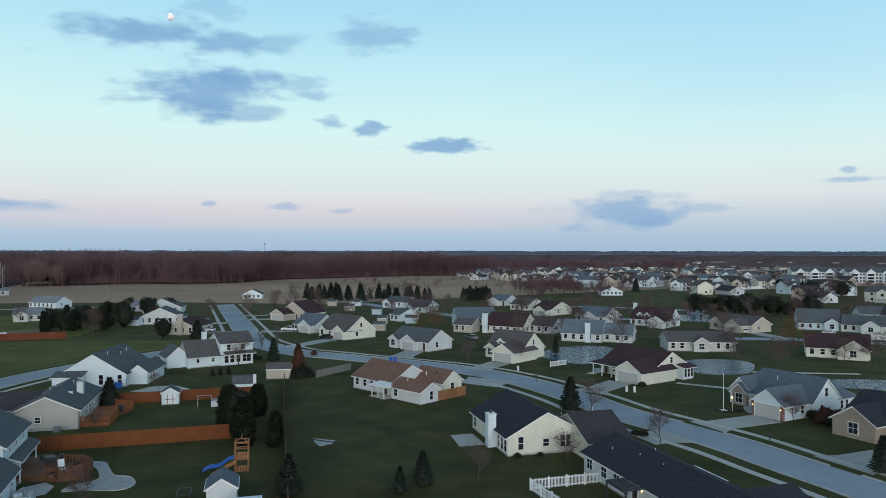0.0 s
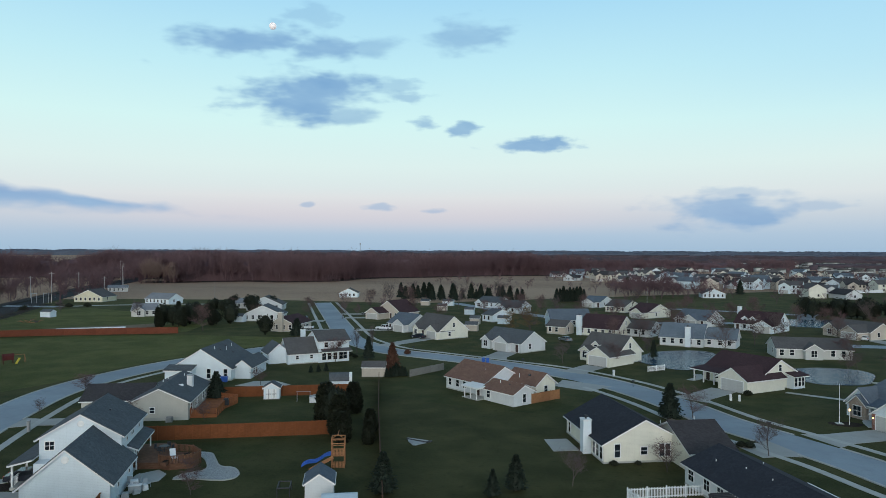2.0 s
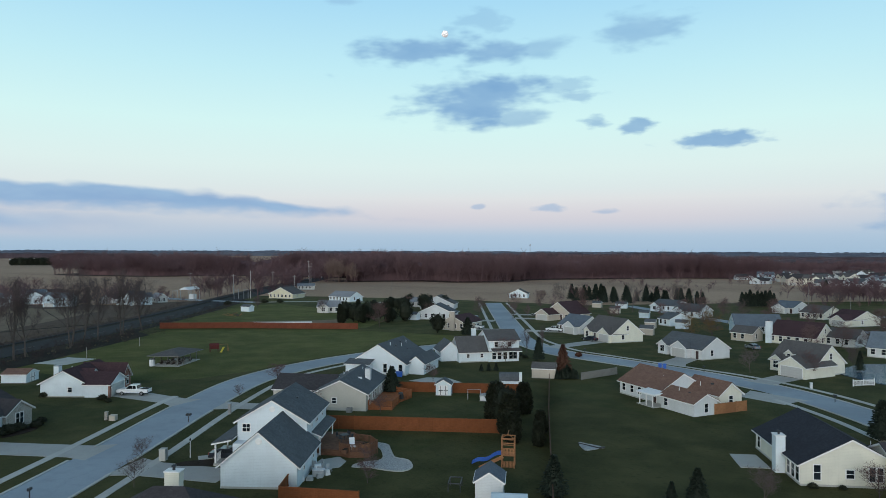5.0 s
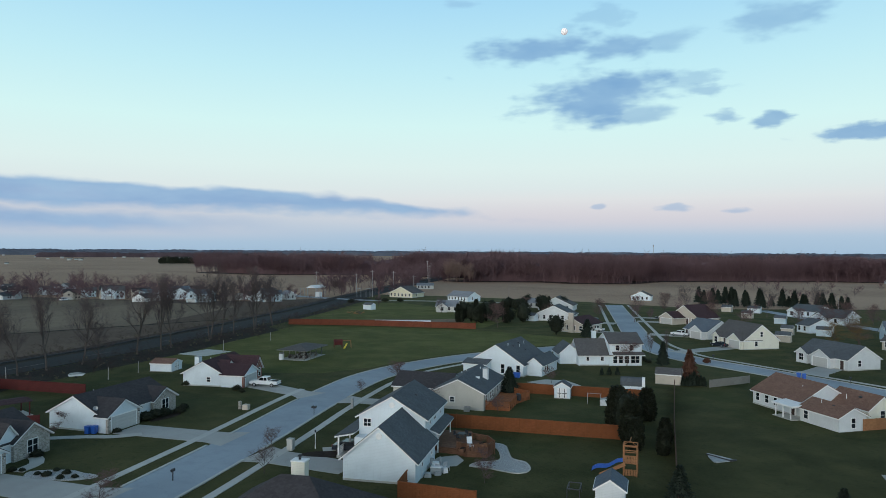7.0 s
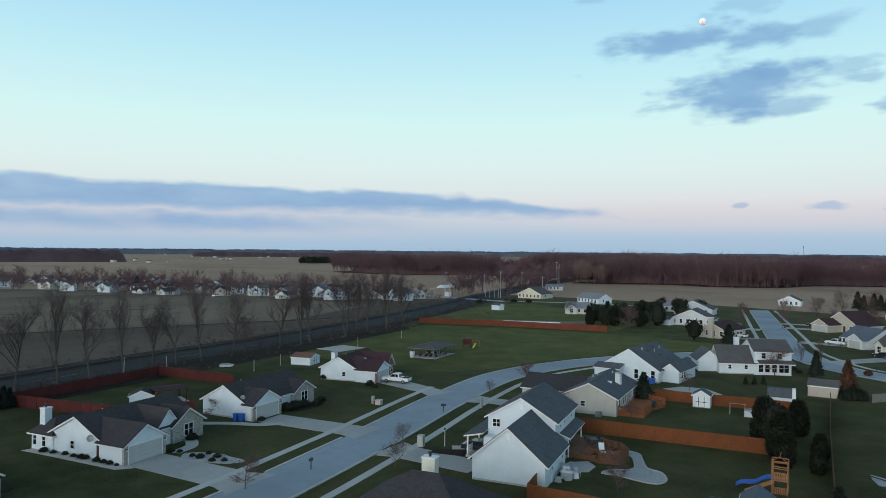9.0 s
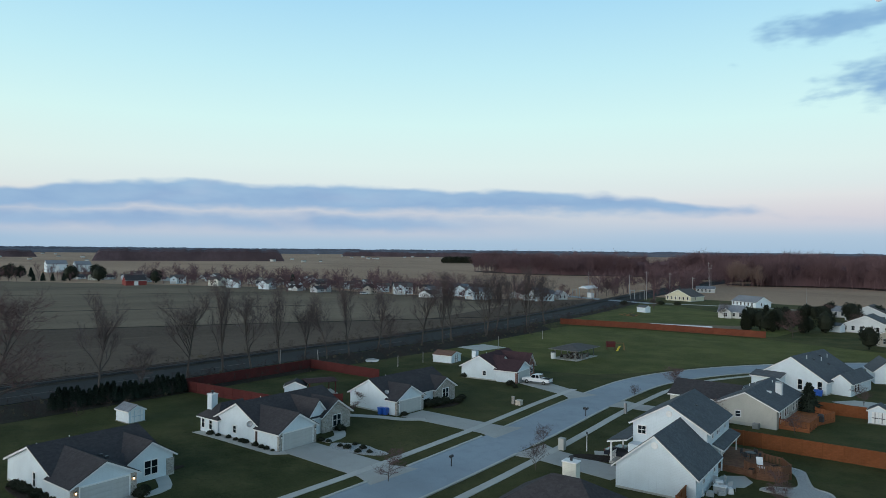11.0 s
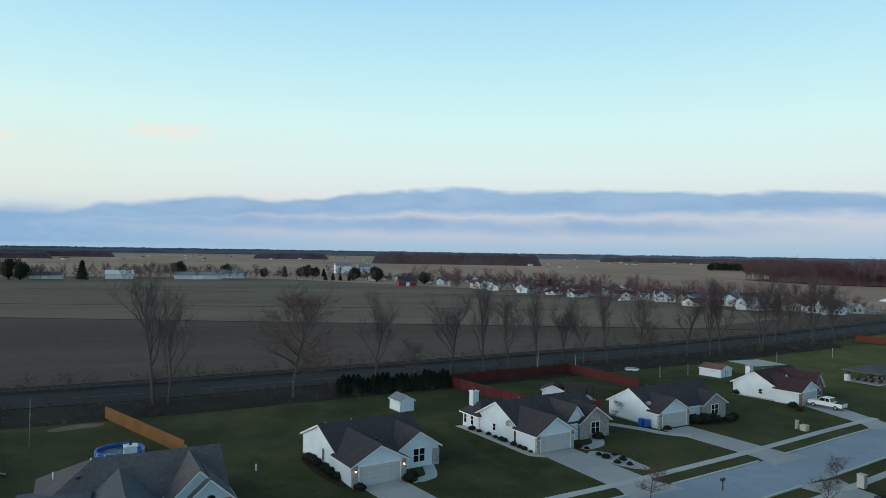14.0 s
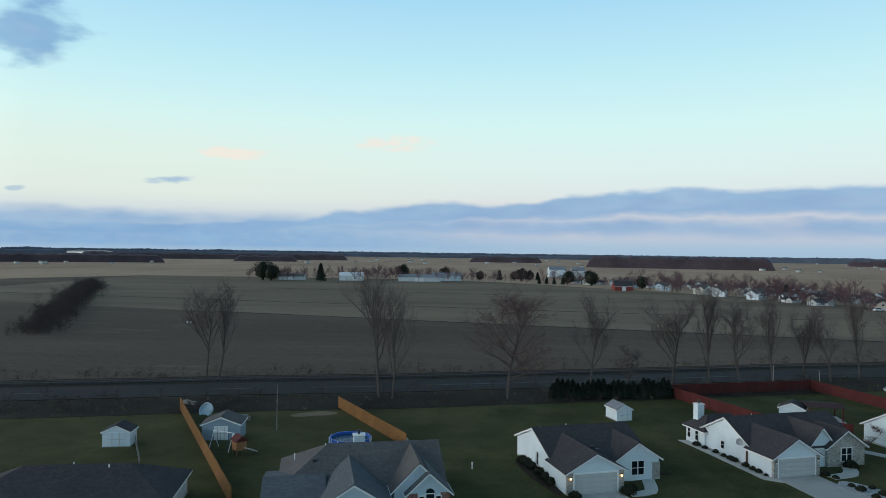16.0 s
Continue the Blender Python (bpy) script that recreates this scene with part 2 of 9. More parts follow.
def paving(name, c, crack=0.5, spec=0.3, rough=0.82):
    """Concrete or asphalt: broad patches, tyre wear, cracks, grit."""
    m, t, b = nodes_of(name, rough, 0, spec)
    v = place(t, space="World")
    big, mid, grit = speckle(t, v, 0.06, 4), speckle(t, v, 0.5, 5), speckle(t, v, 14, 3)
    edge = t.nodes.new("ShaderNodeTexVoronoi")
    edge.feature = "DISTANCE_TO_EDGE"
    edge.inputs["Scale"].default_value = 0.24
    wob = t.nodes.new("ShaderNodeVectorMath")
    wob.operation = "ADD"
    nz = t.nodes.new("ShaderNodeTexNoise")
    nz.inputs["Scale"].default_value = 0.8
    t.links.new(v, nz.inputs["Vector"])
    t.links.new(v, wob.inputs[0])
    t.links.new(nz.outputs["Color"], wob.inputs[1])
    t.links.new(wob.outputs[0], edge.inputs["Vector"])
    line = Val(t, edge.outputs["Distance"]).step(0.012, 0.004) * crack
    col = mixed(t, big.step(0.35, 0.65), shade_of(c, 0.86), shade_of(c, 1.08))
    col = mixed(t, mid.step(0.45, 0.75) * 0.45, col, shade_of(c, 0.76))
    col = mixed(t, grit.step(0.4, 0.65) * 0.25, col, shade_of(c, 0.7))
    col = mixed(t, line, col, shade_of(c, 0.35))
    t.links.new(col, b.inputs["Base Color"])
    relief(t, b, grit, 0.2, 0.01)
    return m


def turf(name, greens, dry, dry_amount, lot=0.03, stripe=(1, 1, 1), nap=0.0, lots=0.0):
    """Late-winter grass: green with straw, worn and damp patches at several scales."""
    m, t, b = nodes_of(name, 0.95, 0, 0.1)
    v = place(t, stripe, "World")
    lotn, mid, fine, blade = speckle(t, v, lot, 2), speckle(t, v, 0.16, 5), speckle(t, v, 1.3, 4), speckle(t, v, 12, 3)
    col = mixed(t, lotn.step(0.38, 0.62), greens[0], greens[1])
    if nap:
        b.inputs["Sheen Weight"].default_value, b.inputs["Sheen Roughness"].default_value = nap, 0.42
        b.inputs["Sheen Tint"].default_value = (*(min(1.0, v * 0.72 / max(greens[1])) for v in greens[1]), 1)
    if lots:                                # each owner's lawn has its own tone and mowing lines
        cell = t.nodes.new("ShaderNodeTexVoronoi")
        cell.distance = "CHEBYCHEV"
        cell.inputs["Scale"].default_value = lots
        turned = t.nodes.new("ShaderNodeMapping")
        turned.inputs["Rotation"].default_value = (0, 0, 0.3)
        t.links.new(v, turned.inputs[0])
        t.links.new(turned.outputs[0], cell.inputs["Vector"])
        own = t.nodes.new("ShaderNodeSeparateColor")
        t.links.new(cell.outputs["Color"], own.inputs[0])
        col = mixed(t, Val(t, own.outputs[0]).step(0.25, 0.9) * 0.65, col, shade_of(dry, 0.62))
        sep = t.nodes.new("ShaderNodeSeparateXYZ")
        t.links.new(turned.outputs[0], sep.inputs[0])
        mown = ((Val(t, sep.outputs[0]) + mid * 1.2) * 3.9)._op("SINE").step(-0.3, 0.3)
        col = mixed(t, mown * Val(t, own.outputs[1]) * 0.16, col, shade_of(greens[1], 1.35))
    col = mixed(t, (mid * 0.7 + fine * 0.3).step(0.62 - dry_amount, 0.78 - dry_amount * 0.5) * 0.75, col, dry)
    col = mixed(t, speckle(t, v, lot * 3.1, 3).step(0.46, 0.66) * 0.45, col, shade_of(greens[0], 0.6))
    col = mixed(t, fine.step(0.5, 0.7) * 0.5, col, shade_of(greens[0], 0.5))
    col = mixed(t, (blade * 0.5 + speckle(t, v, 3.2, 3) * 0.5).step(0.45, 0.62) * 0.5, col, shade_of(greens[1], 1.5))
    t.links.new(col, b.inputs["Base Color"])
    relief(t, b, blade + fine, 0.6, 0.05)
    return m


def timber(name, c, grain=(0.6, 0.6, 6.0), rough=0.8):
    m, t, b = nodes_of(name, rough, 0, 0.2)
    g = speckle(t, place(t, grain), 3.0, 5)
    blot = speckle(t, place(t), 0.7, 3)
    r = rand_of(t)
    col = mixed(t, g.step(0.3, 0.7), shade_of(c, 0.7), shade_of(c, 1.15))
    col = mixed(t, blot.step(0.4, 0.75) * 0.5, col, shade_of(c, 0.62))
    col = mixed(t, r * 0.6, col, shade_of(c, 0.6))
    t.links.new(col, b.inputs["Base Color"])
    relief(t, b, g, 0.3, 0.01)
    return m


def thicket(name, c1, c2):
    """Bare wood seen as a mass: tone drifts from stand to stand and from tree to tree."""
    m, t, b = nodes_of(name, 0.95, 0, 0.1)
    v = place(t, (1, 1, 0.3), "World")
    stand, tree = speckle(t, v, 0.012, 3), speckle(t, v, 0.16, 3)
    col = mixed(t, stand.step(0.35, 0.65), c1, c2)
    col = mixed(t, tree.step(0.4, 0.7) * 0.5, col, shade_of(c1, 0.72))
    t.links.new(col, b.inputs["Base Color"])
    return m


def foliage(name, c1, c2, rough=0.7):
    m, t, b = nodes_of(name, rough, 0, 0.2)
    isl = Val(t, t.nodes.new("ShaderNodeNewGeometry").outputs["Random Per Island"])
    r = rand_of(t)
    col = mixed(t, isl, c1, c2)
    col = mixed(t, r * 0.4, col, shade_of(c1, 0.7))
    t.links.new(col, b.inputs["Base Color"])
    return m


def glass_dark(name, c=(0.02, 0.025, 0.03), rough=0.06):
    m, t, b = nodes_of(name, rough, 0, 0.3)
    n = speckle(t, place(t, space="World"), 0.35, 2)
    t.links.new(mixed(t, n.step(0.35, 0.65), shade_of(c, 0.6), shade_of(c, 1.8)), b.inputs["Base Color"])
    return m


def glowing(name, c, power):
    m, t, b = nodes_of(name, 0.5)
    b.inputs["Emission Color"].default_value, b.inputs["Emission Strength"].default_value = (*c, 1), power
    b.inputs["Base Color"].default_value = (*c, 1)
    return m


SIDE_WHITE, SIDE_CREAM, SIDE_BEIGE = siding("siding_white", (0.70, 0.77, 0.81)), siding("siding_cream", (0.74, 0.72, 0.62)), siding("siding_beige", (0.50, 0.48, 0.43))
SIDE_BLUE, SIDE_GREY, SIDE_TAN = siding("siding_pale_blue", (0.52, 0.62, 0.68)), siding("siding_grey", (0.55, 0.55, 0.53)), siding("siding_tan", (0.52, 0.46, 0.39))
SIDE_YELLOW, SIDE_PALE = siding("siding_yellow", (0.66, 0.62, 0.46)), siding("siding_pale", (0.64, 0.66, 0.67))
SIDE_SLATE = siding("siding_slate_blue", (0.27, 0.35, 0.41))
ROOF_GREY, ROOF_BLACK, ROOF_BROWN = shingle("shingle_slate_grey", (0.108, 0.118, 0.128)), shingle("shingle_charcoal", (0.040, 0.042, 0.052)), shingle("shingle_brown", (0.205, 0.120, 0.090))
ROOF_DARKBROWN, ROOF_MAROON, ROOF_TAUPE = shingle("shingle_dark_brown", (0.060, 0.055, 0.058)), shingle("shingle_maroon", (0.066, 0.038, 0.042)), shingle("shingle_taupe", (0.115, 0.108, 0.106))
ROOF_PALEBLUE = shingle("shingle_pale_blue_grey", (0.165, 0.195, 0.225))
ROOF_BLUE, ROOF_STEEL = shingle("shingle_blue_grey", (0.125, 0.150, 0.180)), shingle("shingle_pale_grey", (0.24, 0.25, 0.27))
TRIM = plain("trim_white", (0.78, 0.78, 0.77), 0.5, 0.08)
DOOR_PAINT = plain("garage_door_paint", (0.48, 0.475, 0.46), 0.5, 0.08)
SHUTTER = plain("shutter_dark", (0.035, 0.038, 0.045), 0.6, 0.2)
DOOR_DARK = plain("entry_door", (0.06, 0.035, 0.03), 0.5, 0.2)
GLASS = glass_dark("window_glass", (0.012, 0.016, 0.020), 0.12)
STONE = masonry("field_stone", (0.24, 0.22, 0.20), (0.46, 0.42, 0.37), (0.5, 0.48, 0.45), 3.2, squash=(1, 1, 1.7))
BRICK_TAN = masonry("tan_brick", (0.30, 0.22, 0.17), (0.42, 0.33, 0.27), (0.45, 0.42, 0.38), 5.5, squash=(1, 1, 2.6))
BRICK_RED = masonry("red_brick", (0.20, 0.075, 0.055), (0.30, 0.13, 0.10), (0.35, 0.30, 0.27), 5.5, squash=(1, 1, 2.6))
# blue cast of the reflected sky is put into this concrete colour
ROAD = paving("street_concrete", (0.285, 0.33, 0.37), 0.12)
WALKWAY = paving("pavement_concrete", (0.46, 0.455, 0.425), 0.1)
DRIVE = paving("driveway_concrete", (0.385, 0.380, 0.358), 0.1)
ASPHALT = paving("highway_asphalt", (0.027, 0.027, 0.030), 0.15, 0.07, 0.74)
LAWN = turf("lawn", ((0.019, 0.0265, 0.0095), (0.040, 0.046, 0.016)), (0.090, 0.080, 0.035), 0.24, nap=0.022, lots=0.024)
PARK = turf("park_grass", ((0.042, 0.054, 0.016), (0.072, 0.080, 0.024)), (0.125, 0.112, 0.046), 0.24, 0.02, nap=0.03)
FIELD = turf("stubble_field", ((0.062, 0.046, 0.036), (0.108, 0.080, 0.060)), (0.150, 0.115, 0.082), 0.12, 0.007, (1, 0.16, 1), nap=0.012)
FIELD_PALE = turf("pale_stubble", ((0.105, 0.084, 0.060), (0.170, 0.132, 0.094)), (0.22, 0.168, 0.12), 0.14, 0.009, (1, 0.2, 1), nap=0.015)
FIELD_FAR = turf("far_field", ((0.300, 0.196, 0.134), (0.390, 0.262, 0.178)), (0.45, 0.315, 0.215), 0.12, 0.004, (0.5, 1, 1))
SCRUB = turf("scrub_ground", ((0.020, 0.018, 0.015), (0.034, 0.030, 0.023)), (0.060, 0.050, 0.038), 0.14, 0.05)
WOODFLOOR = turf("leaf_litter", ((0.035, 0.024, 0.021), (0.05, 0.034, 0.028)), (0.065, 0.046, 0.036), 0.10, 0.01)
MULCH = turf("dark_mulch", ((0.03, 0.022, 0.018), (0.04, 0.03, 0.024)), (0.06, 0.05, 0.04), 0.05, 0.2)
GRAVEL = masonry("pale_gravel", (0.36, 0.37, 0.37), (0.58, 0.58, 0.57), (0.2, 0.2, 0.2), 9.0)
BALLAST = masonry("rail_ballast", (0.05, 0.05, 0.055), (0.11, 0.11, 0.115), (0.03, 0.03, 0.03), 6.0)
FENCE_ORANGE = timber("stained_fence_board", (0.225, 0.076, 0.028))
FENCE_GOLD = timber("golden_brown_board", (0.24, 0.115, 0.038))
FENCE_DARK = timber("dark_board", (0.11, 0.062, 0.042))
FENCE_RED = timber("red_stained_board", (0.115, 0.028, 0.026))
FENCE_RUST = timber("rust_stained_board", (0.20, 0.060, 0.032))
FENCE_GREY = timber("weathered_board", (0.24, 0.23, 0.21))
DECK_WOOD = timber("deck_board", (0.185, 0.092, 0.056))
DECK_ORANGE = timber("deck_orange", (0.36, 0.13, 0.055))
CEDAR = timber("cedar_post", (0.36, 0.17, 0.08))
BARK = timber("bark", (0.120, 0.098, 0.088), (2, 2, 0.5), 0.95)
TWIG = timber("twig", (0.140, 0.105, 0.101), (2, 2, 0.5), 0.95)
TWIG_RED = timber("reddish_twig", (0.165, 0.102, 0.098), (2, 2, 0.5), 0.95)
BRUSH = timber("dark_brush", (0.068, 0.050, 0.047), (2, 2, 0.5), 0.95)
TWIG_OCHRE = timber("ochre_twig", (0.20, 0.125, 0.052), (2, 2, 0.5), 0.95)
WOODS = thicket("far_wood", (0.128, 0.077, 0.084), (0.162, 0.100, 0.106))
WOODS_TAN = thicket("tan_wood", (0.200, 0.135, 0.118), (0.255, 0.175, 0.150))
POLE_WOOD = timber("pole_wood", (0.42, 0.39, 0.38), (2, 2, 0.4), 0.95)
SPRUCE = foliage("spruce_needles", (0.012, 0.020, 0.014), (0.026, 0.036, 0.024))
CEDAR_GREEN = foliage("arborvitae_leaf", (0.010, 0.015, 0.009), (0.024, 0.027, 0.015))
SHRUB = foliage("shrub_leaf", (0.018, 0.024, 0.014), (0.040, 0.042, 0.026))
SHRUB_RED = foliage("reddish_shrub_leaf", (0.07, 0.032, 0.022), (0.12, 0.055, 0.034))
STRAW = foliage("dry_grass", (0.085, 0.070, 0.046), (0.15, 0.125, 0.080))
METAL_WHITE = plain("white_metal", (0.72, 0.73, 0.74), 0.35, 0.06, spec=0.5)
METAL_GREY = plain("grey_metal", (0.30, 0.31, 0.32), 0.4, 0.1, metal=0.6)
METAL_DARK = plain("dark_metal", (0.04, 0.04, 0.045), 0.45, 0.1)
RUBBER = plain("tyre_rubber", (0.02, 0.02, 0.021), 0.85, 0.1)
BLUE_PLASTIC = plain("blue_plastic", (0.02, 0.10, 0.42), 0.4, 0.08, spec=0.5)
YELLOW_PLASTIC = plain("yellow_plastic", (0.62, 0.47, 0.03), 0.4, 0.08, spec=0.5)
GREY_PLASTIC = plain("grey_plastic", (0.38, 0.40, 0.41), 0.5, 0.1)
WHITE_VINYL = plain("white_vinyl", (0.78, 0.79, 0.80), 0.4, 0.05)
CAR_WHITE = plain("car_paint_white", (0.72, 0.73, 0.74), 0.25, 0.03, spec=0.6, bump=0)
CAR_SILVER = plain("car_paint_silver", (0.32, 0.34, 0.36), 0.25, 0.04, metal=0.5, spec=0.6, bump=0)
CAR_DARK = plain("car_paint_dark", (0.02, 0.024, 0.034), 0.22, 0.05, spec=0.6, bump=0)
TAIL_RED = plain("lamp_red", (0.35, 0.02, 0.02), 0.3, 0.05)
RAIL_RUST = plain("rusty_rail", (0.085, 0.062, 0.052), 0.75, 0.25, spec=0.1)
LINE_PAINT = plain("worn_road_paint", (0.16, 0.16, 0.155), 0.8, 0.3)
LAMP_WARM = glowing("lamp_glow_warm", (1.0, 0.62, 0.26), 5.0)
BARN_RED = siding("siding_red", (0.24, 0.045, 0.04))
TARP = plain("pale_tarp", (0.34, 0.36, 0.37), 0.6, 0.3)


def water_mat():
    m, t, b = nodes_of("pond_water", 0.14, 0, 0.4)
    b.inputs["Base Color"].default_value = (0.014, 0.055, 0.100, 1)
    b.inputs["IOR"].default_value = 1.333
    relief(t, b, speckle(t, place(t, (1, 1, 1), "World"), 1.1, 3), 0.8, 0.40)
    return m


WATER = water_mat()

# ---- building helpers ----
class Geo:
    """A mesh in the making: vertices and faces."""
    def __init__(self):
        self.v, self.f = [], []

    def add(self, verts, faces):
        n = len(self.v)
        self.v += [tuple(p) for p in verts]
        self.f += [tuple(n + i for i in f) for f in faces]
        return self

    def box(self, x0, x1, y0, y1, z0, z1, m=None):
        p = [(x0, y0, z0), (x1, y0, z0), (x1, y1, z0), (x0, y1, z0), (x0, y0, z1), (x1, y0, z1), (x1, y1, z1), (x0, y1, z1)]
        if m:
            p = [m @ Vector(q) for q in p]
        return self.add(p, [(3, 2, 1, 0), (4, 5, 6, 7), (0, 1, 5, 4), (1, 2, 6, 5), (2, 3, 7, 6), (3, 0, 4, 7)])

    def chamfer(self, x0, x1, y0, y1, z0, z1, c=0.03, m=None):
        """A box with its upper and upright edges taken off."""
        def ring(d, z):
            return [(x0 + d, y0 + c, z), (x0 + c, y0 + d, z), (x1 - c, y0 + d, z), (x1 - d, y0 + c, z), (x1 - d, y1 - c, z), (x1 - c, y1 - d, z), (x0 + c, y1 - d, z), (x0 + d, y1 - c, z)]
        p = ring(0, z0) + ring(0, z1 - c) + ring(c * 0.8, z1)
        if m:
            p = [m @ Vector(q) for q in p]
        fs = [tuple(range(7, -1, -1)), tuple(range(16, 24))]
        for k in (0, 8):
            fs += [(k + i, k + (i + 1) % 8, k + 8 + (i + 1) % 8, k + 8 + i) for i in range(8)]
        return self.add(p, fs)

    def prism(self, outline, y0, y1, along="y", m=None):
        """An outline in (a, z), drawn out along x or y."""
        n = len(outline)
        p = [((a, y, z) if along == "y" else (y, a, z)) for y in (y0, y1) for a, z in outline]
        if m:
            p = [m @ Vector(q) for q in p]
        fs = [tuple(range(n)), tuple(range(2 * n - 1, n - 1, -1))] + [(i, n + i, n + (i + 1) % n, (i + 1) % n) for i in range(n)]
        return self.add(p, fs)

    def slab(self, outline, z0, z1):
        """A flat outline in (x, y) with thickness."""
        n = len(outline)
        p = [(x, y, z) for z in (z0, z1) for x, y in outline]
        return self.add(p, [tuple(range(n - 1, -1, -1)), tuple(range(n, 2 * n))] + [(i, (i + 1) % n, n + (i + 1) % n, n + i) for i in range(n)])

    def tube(self, a, b, r0, r1, n=6, caps=True):
        a, b = Vector(a), Vector(b)
        q = (b - a).to_track_quat("Z", "Y")
        rings = [[p + q @ Vector((r * math.cos(k * math.tau / n), r * math.sin(k * math.tau / n), 0)) for k in range(n)] for p, r in ((a, r0), (b, r1))]
        fs = [(k, (k + 1) % n, n + (k + 1) % n, n + k) for k in range(n)]
        if caps:
            fs += [tuple(range(n - 1, -1, -1)), tuple(range(n, 2 * n))]
        return self.add(rings[0] + rings[1], fs)

    def lathe(self, profile, n=10, m=None):
        """A profile of (radius, z), turned about z."""
        p, fs = [], []
        for r, z in profile:
            p += [(r * math.cos(k * math.tau / n), r * math.sin(k * math.tau / n), z) for k in range(n)]
        if m:
            p = [m @ Vector(q) for q in p]
        for j in range(len(profile) - 1):
            fs += [(j * n + k, j * n + (k + 1) % n, (j + 1) * n + (k + 1) % n, (j + 1) * n + k) for k in range(n)]
        fs += [tuple(range(n - 1, -1, -1)), tuple(range((len(profile) - 1) * n, len(profile) * n))]
        return self.add(p, fs)


def as_mesh(name, geo, material, smooth=False):
    me = bpy.data.meshes.new(name)
    me.from_pydata([tuple(p) for p in geo.v], [], geo.f)
    me.materials.append(material)
    if smooth:
        me.polygons.foreach_set("use_smooth", [True] * len(me.polygons))
    me.update()
    return me


def part(name, geo, material, parent, label="", at=None, smooth=False):
    """One mesh object under a thing or a part; geo may be a ready mesh."""
    ob = new(name, geo if isinstance(geo, bpy.types.Mesh) else as_mesh(name, geo, material, smooth))
    ob.parent = parent
    if at is not None:
        ob.matrix_basis = at
    return tagged(ob, label)


def single(name, geo, material, label, category, group="", kind="", at=None, smooth=False):
    """A top-level thing that is one mesh."""
    ob = new(name, geo if isinstance(geo, bpy.types.Mesh) else as_mesh(name, geo, material, smooth))
    if at is not None:
        ob.matrix_basis = at
    return tagged(ob, label, category, group, kind)


def thing(name, label, category, at, group="", kind=""):
    """The Empty at a thing's base."""
    ob = new(name)
    ob.matrix_basis = at
    return tagged(ob, label, category, group, kind)


def smooth_line(pts, step=3.0):
    """A Catmull-Rom line through points, at even steps."""
    p = [Vector((*q, 0)) for q in pts]
    p = [p[0] * 2 - p[1]] + p + [p[-1] * 2 - p[-2]]
    out = []
    for i in range(1, len(p) - 2):
        n = max(1, int((p[i + 1] - p[i]).length / step))
        for k in range(n):
            t = k / n
            out.append(0.5 * (2 * p[i] + (p[i + 1] - p[i - 1]) * t + (2 * p[i - 1] - 5 * p[i] + 4 * p[i + 1] - p[i + 2]) * t * t + (3 * p[i] - p[i - 1] - 3 * p[i + 1] + p[i + 2]) * t ** 3))
    out.append(p[-2])
    return out


def sides(line):
    """The left-hand normal at each point of a line."""
    out = []
    for i in range(len(line)):
        d = (line[min(i + 1, len(line) - 1)] - line[max(i - 1, 0)]).normalized()
        out.append(Vector((-d.y, d.x, 0)))
    return out


def ribbon(line, a, b, z0, z1, keep=None):
    """A raised strip between offsets a and b to the left of a line, with its edges drawn down to z0."""
    g, nm = Geo(), sides(line)
    for i in range(len(line) - 1):
        if keep and not keep((line[i] + line[i + 1]) / 2 + nm[i] * (a + b) / 2):
            continue
        q = [line[i] + nm[i] * a, line[i + 1] + nm[i + 1] * a, line[i + 1] + nm[i + 1] * b, line[i] + nm[i] * b]
        p = [(v.x, v.y, z1) for v in q] + [(v.x, v.y, z0) for v in q]
        g.add(p, [(0, 1, 2, 3), (1, 0, 4, 5), (3, 2, 6, 7), (0, 3, 7, 4), (2, 1, 5, 6)])
    return g


# ---- ground ----
def blob(cx, cy, rx, ry, n=40, wob=0.12, seed=1, turn=0.0):
    rnd, out = random.Random(seed), []
    ph = [rnd.uniform(0, 6.28) for _ in range(3)]
    c, s = math.cos(turn), math.sin(turn)
    for k in range(n):
        a = k * math.tau / n
        f = 1 + wob * (math.sin(2 * a + ph[0]) + 0.6 * math.sin(3 * a + ph[1]) + 0.35 * math.sin(5 * a + ph[2]))
        x, y = rx * f * math.cos(a), ry * f * math.sin(a)
        out.append((cx + c * x - s * y, cy + s * x + c * y))
    return out


def sheet(name, outline, z, material, label, category, thick=0.3):
    g = Geo()
    g.slab(outline, z - thick, z)
    return single(name, g, material, label, category, kind="structure")


g = Geo()
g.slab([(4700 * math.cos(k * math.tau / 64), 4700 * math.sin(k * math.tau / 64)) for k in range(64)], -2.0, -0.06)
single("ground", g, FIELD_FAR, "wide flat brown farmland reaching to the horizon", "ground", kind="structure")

HIGHWAY = [(-78, -250), (-95, -170), (-110.5, -110), (-124, -54), (-128.5, -36), (-132.6, -14), (-139.2, 12), (-148.4, 47), (-156.9, 77.5), (-163.5, 107), (-169.5, 125), (-180, 157.5), (-190, 183), (-206.6, 226), (-234.4, 288), (-266, 360), (-296.7, 435), (-320, 500), (-340, 551), (-400, 690), (-480, 880), (-700, 1400)]
HW = smooth_line(HIGHWAY, 8)
HN = sides(HW)
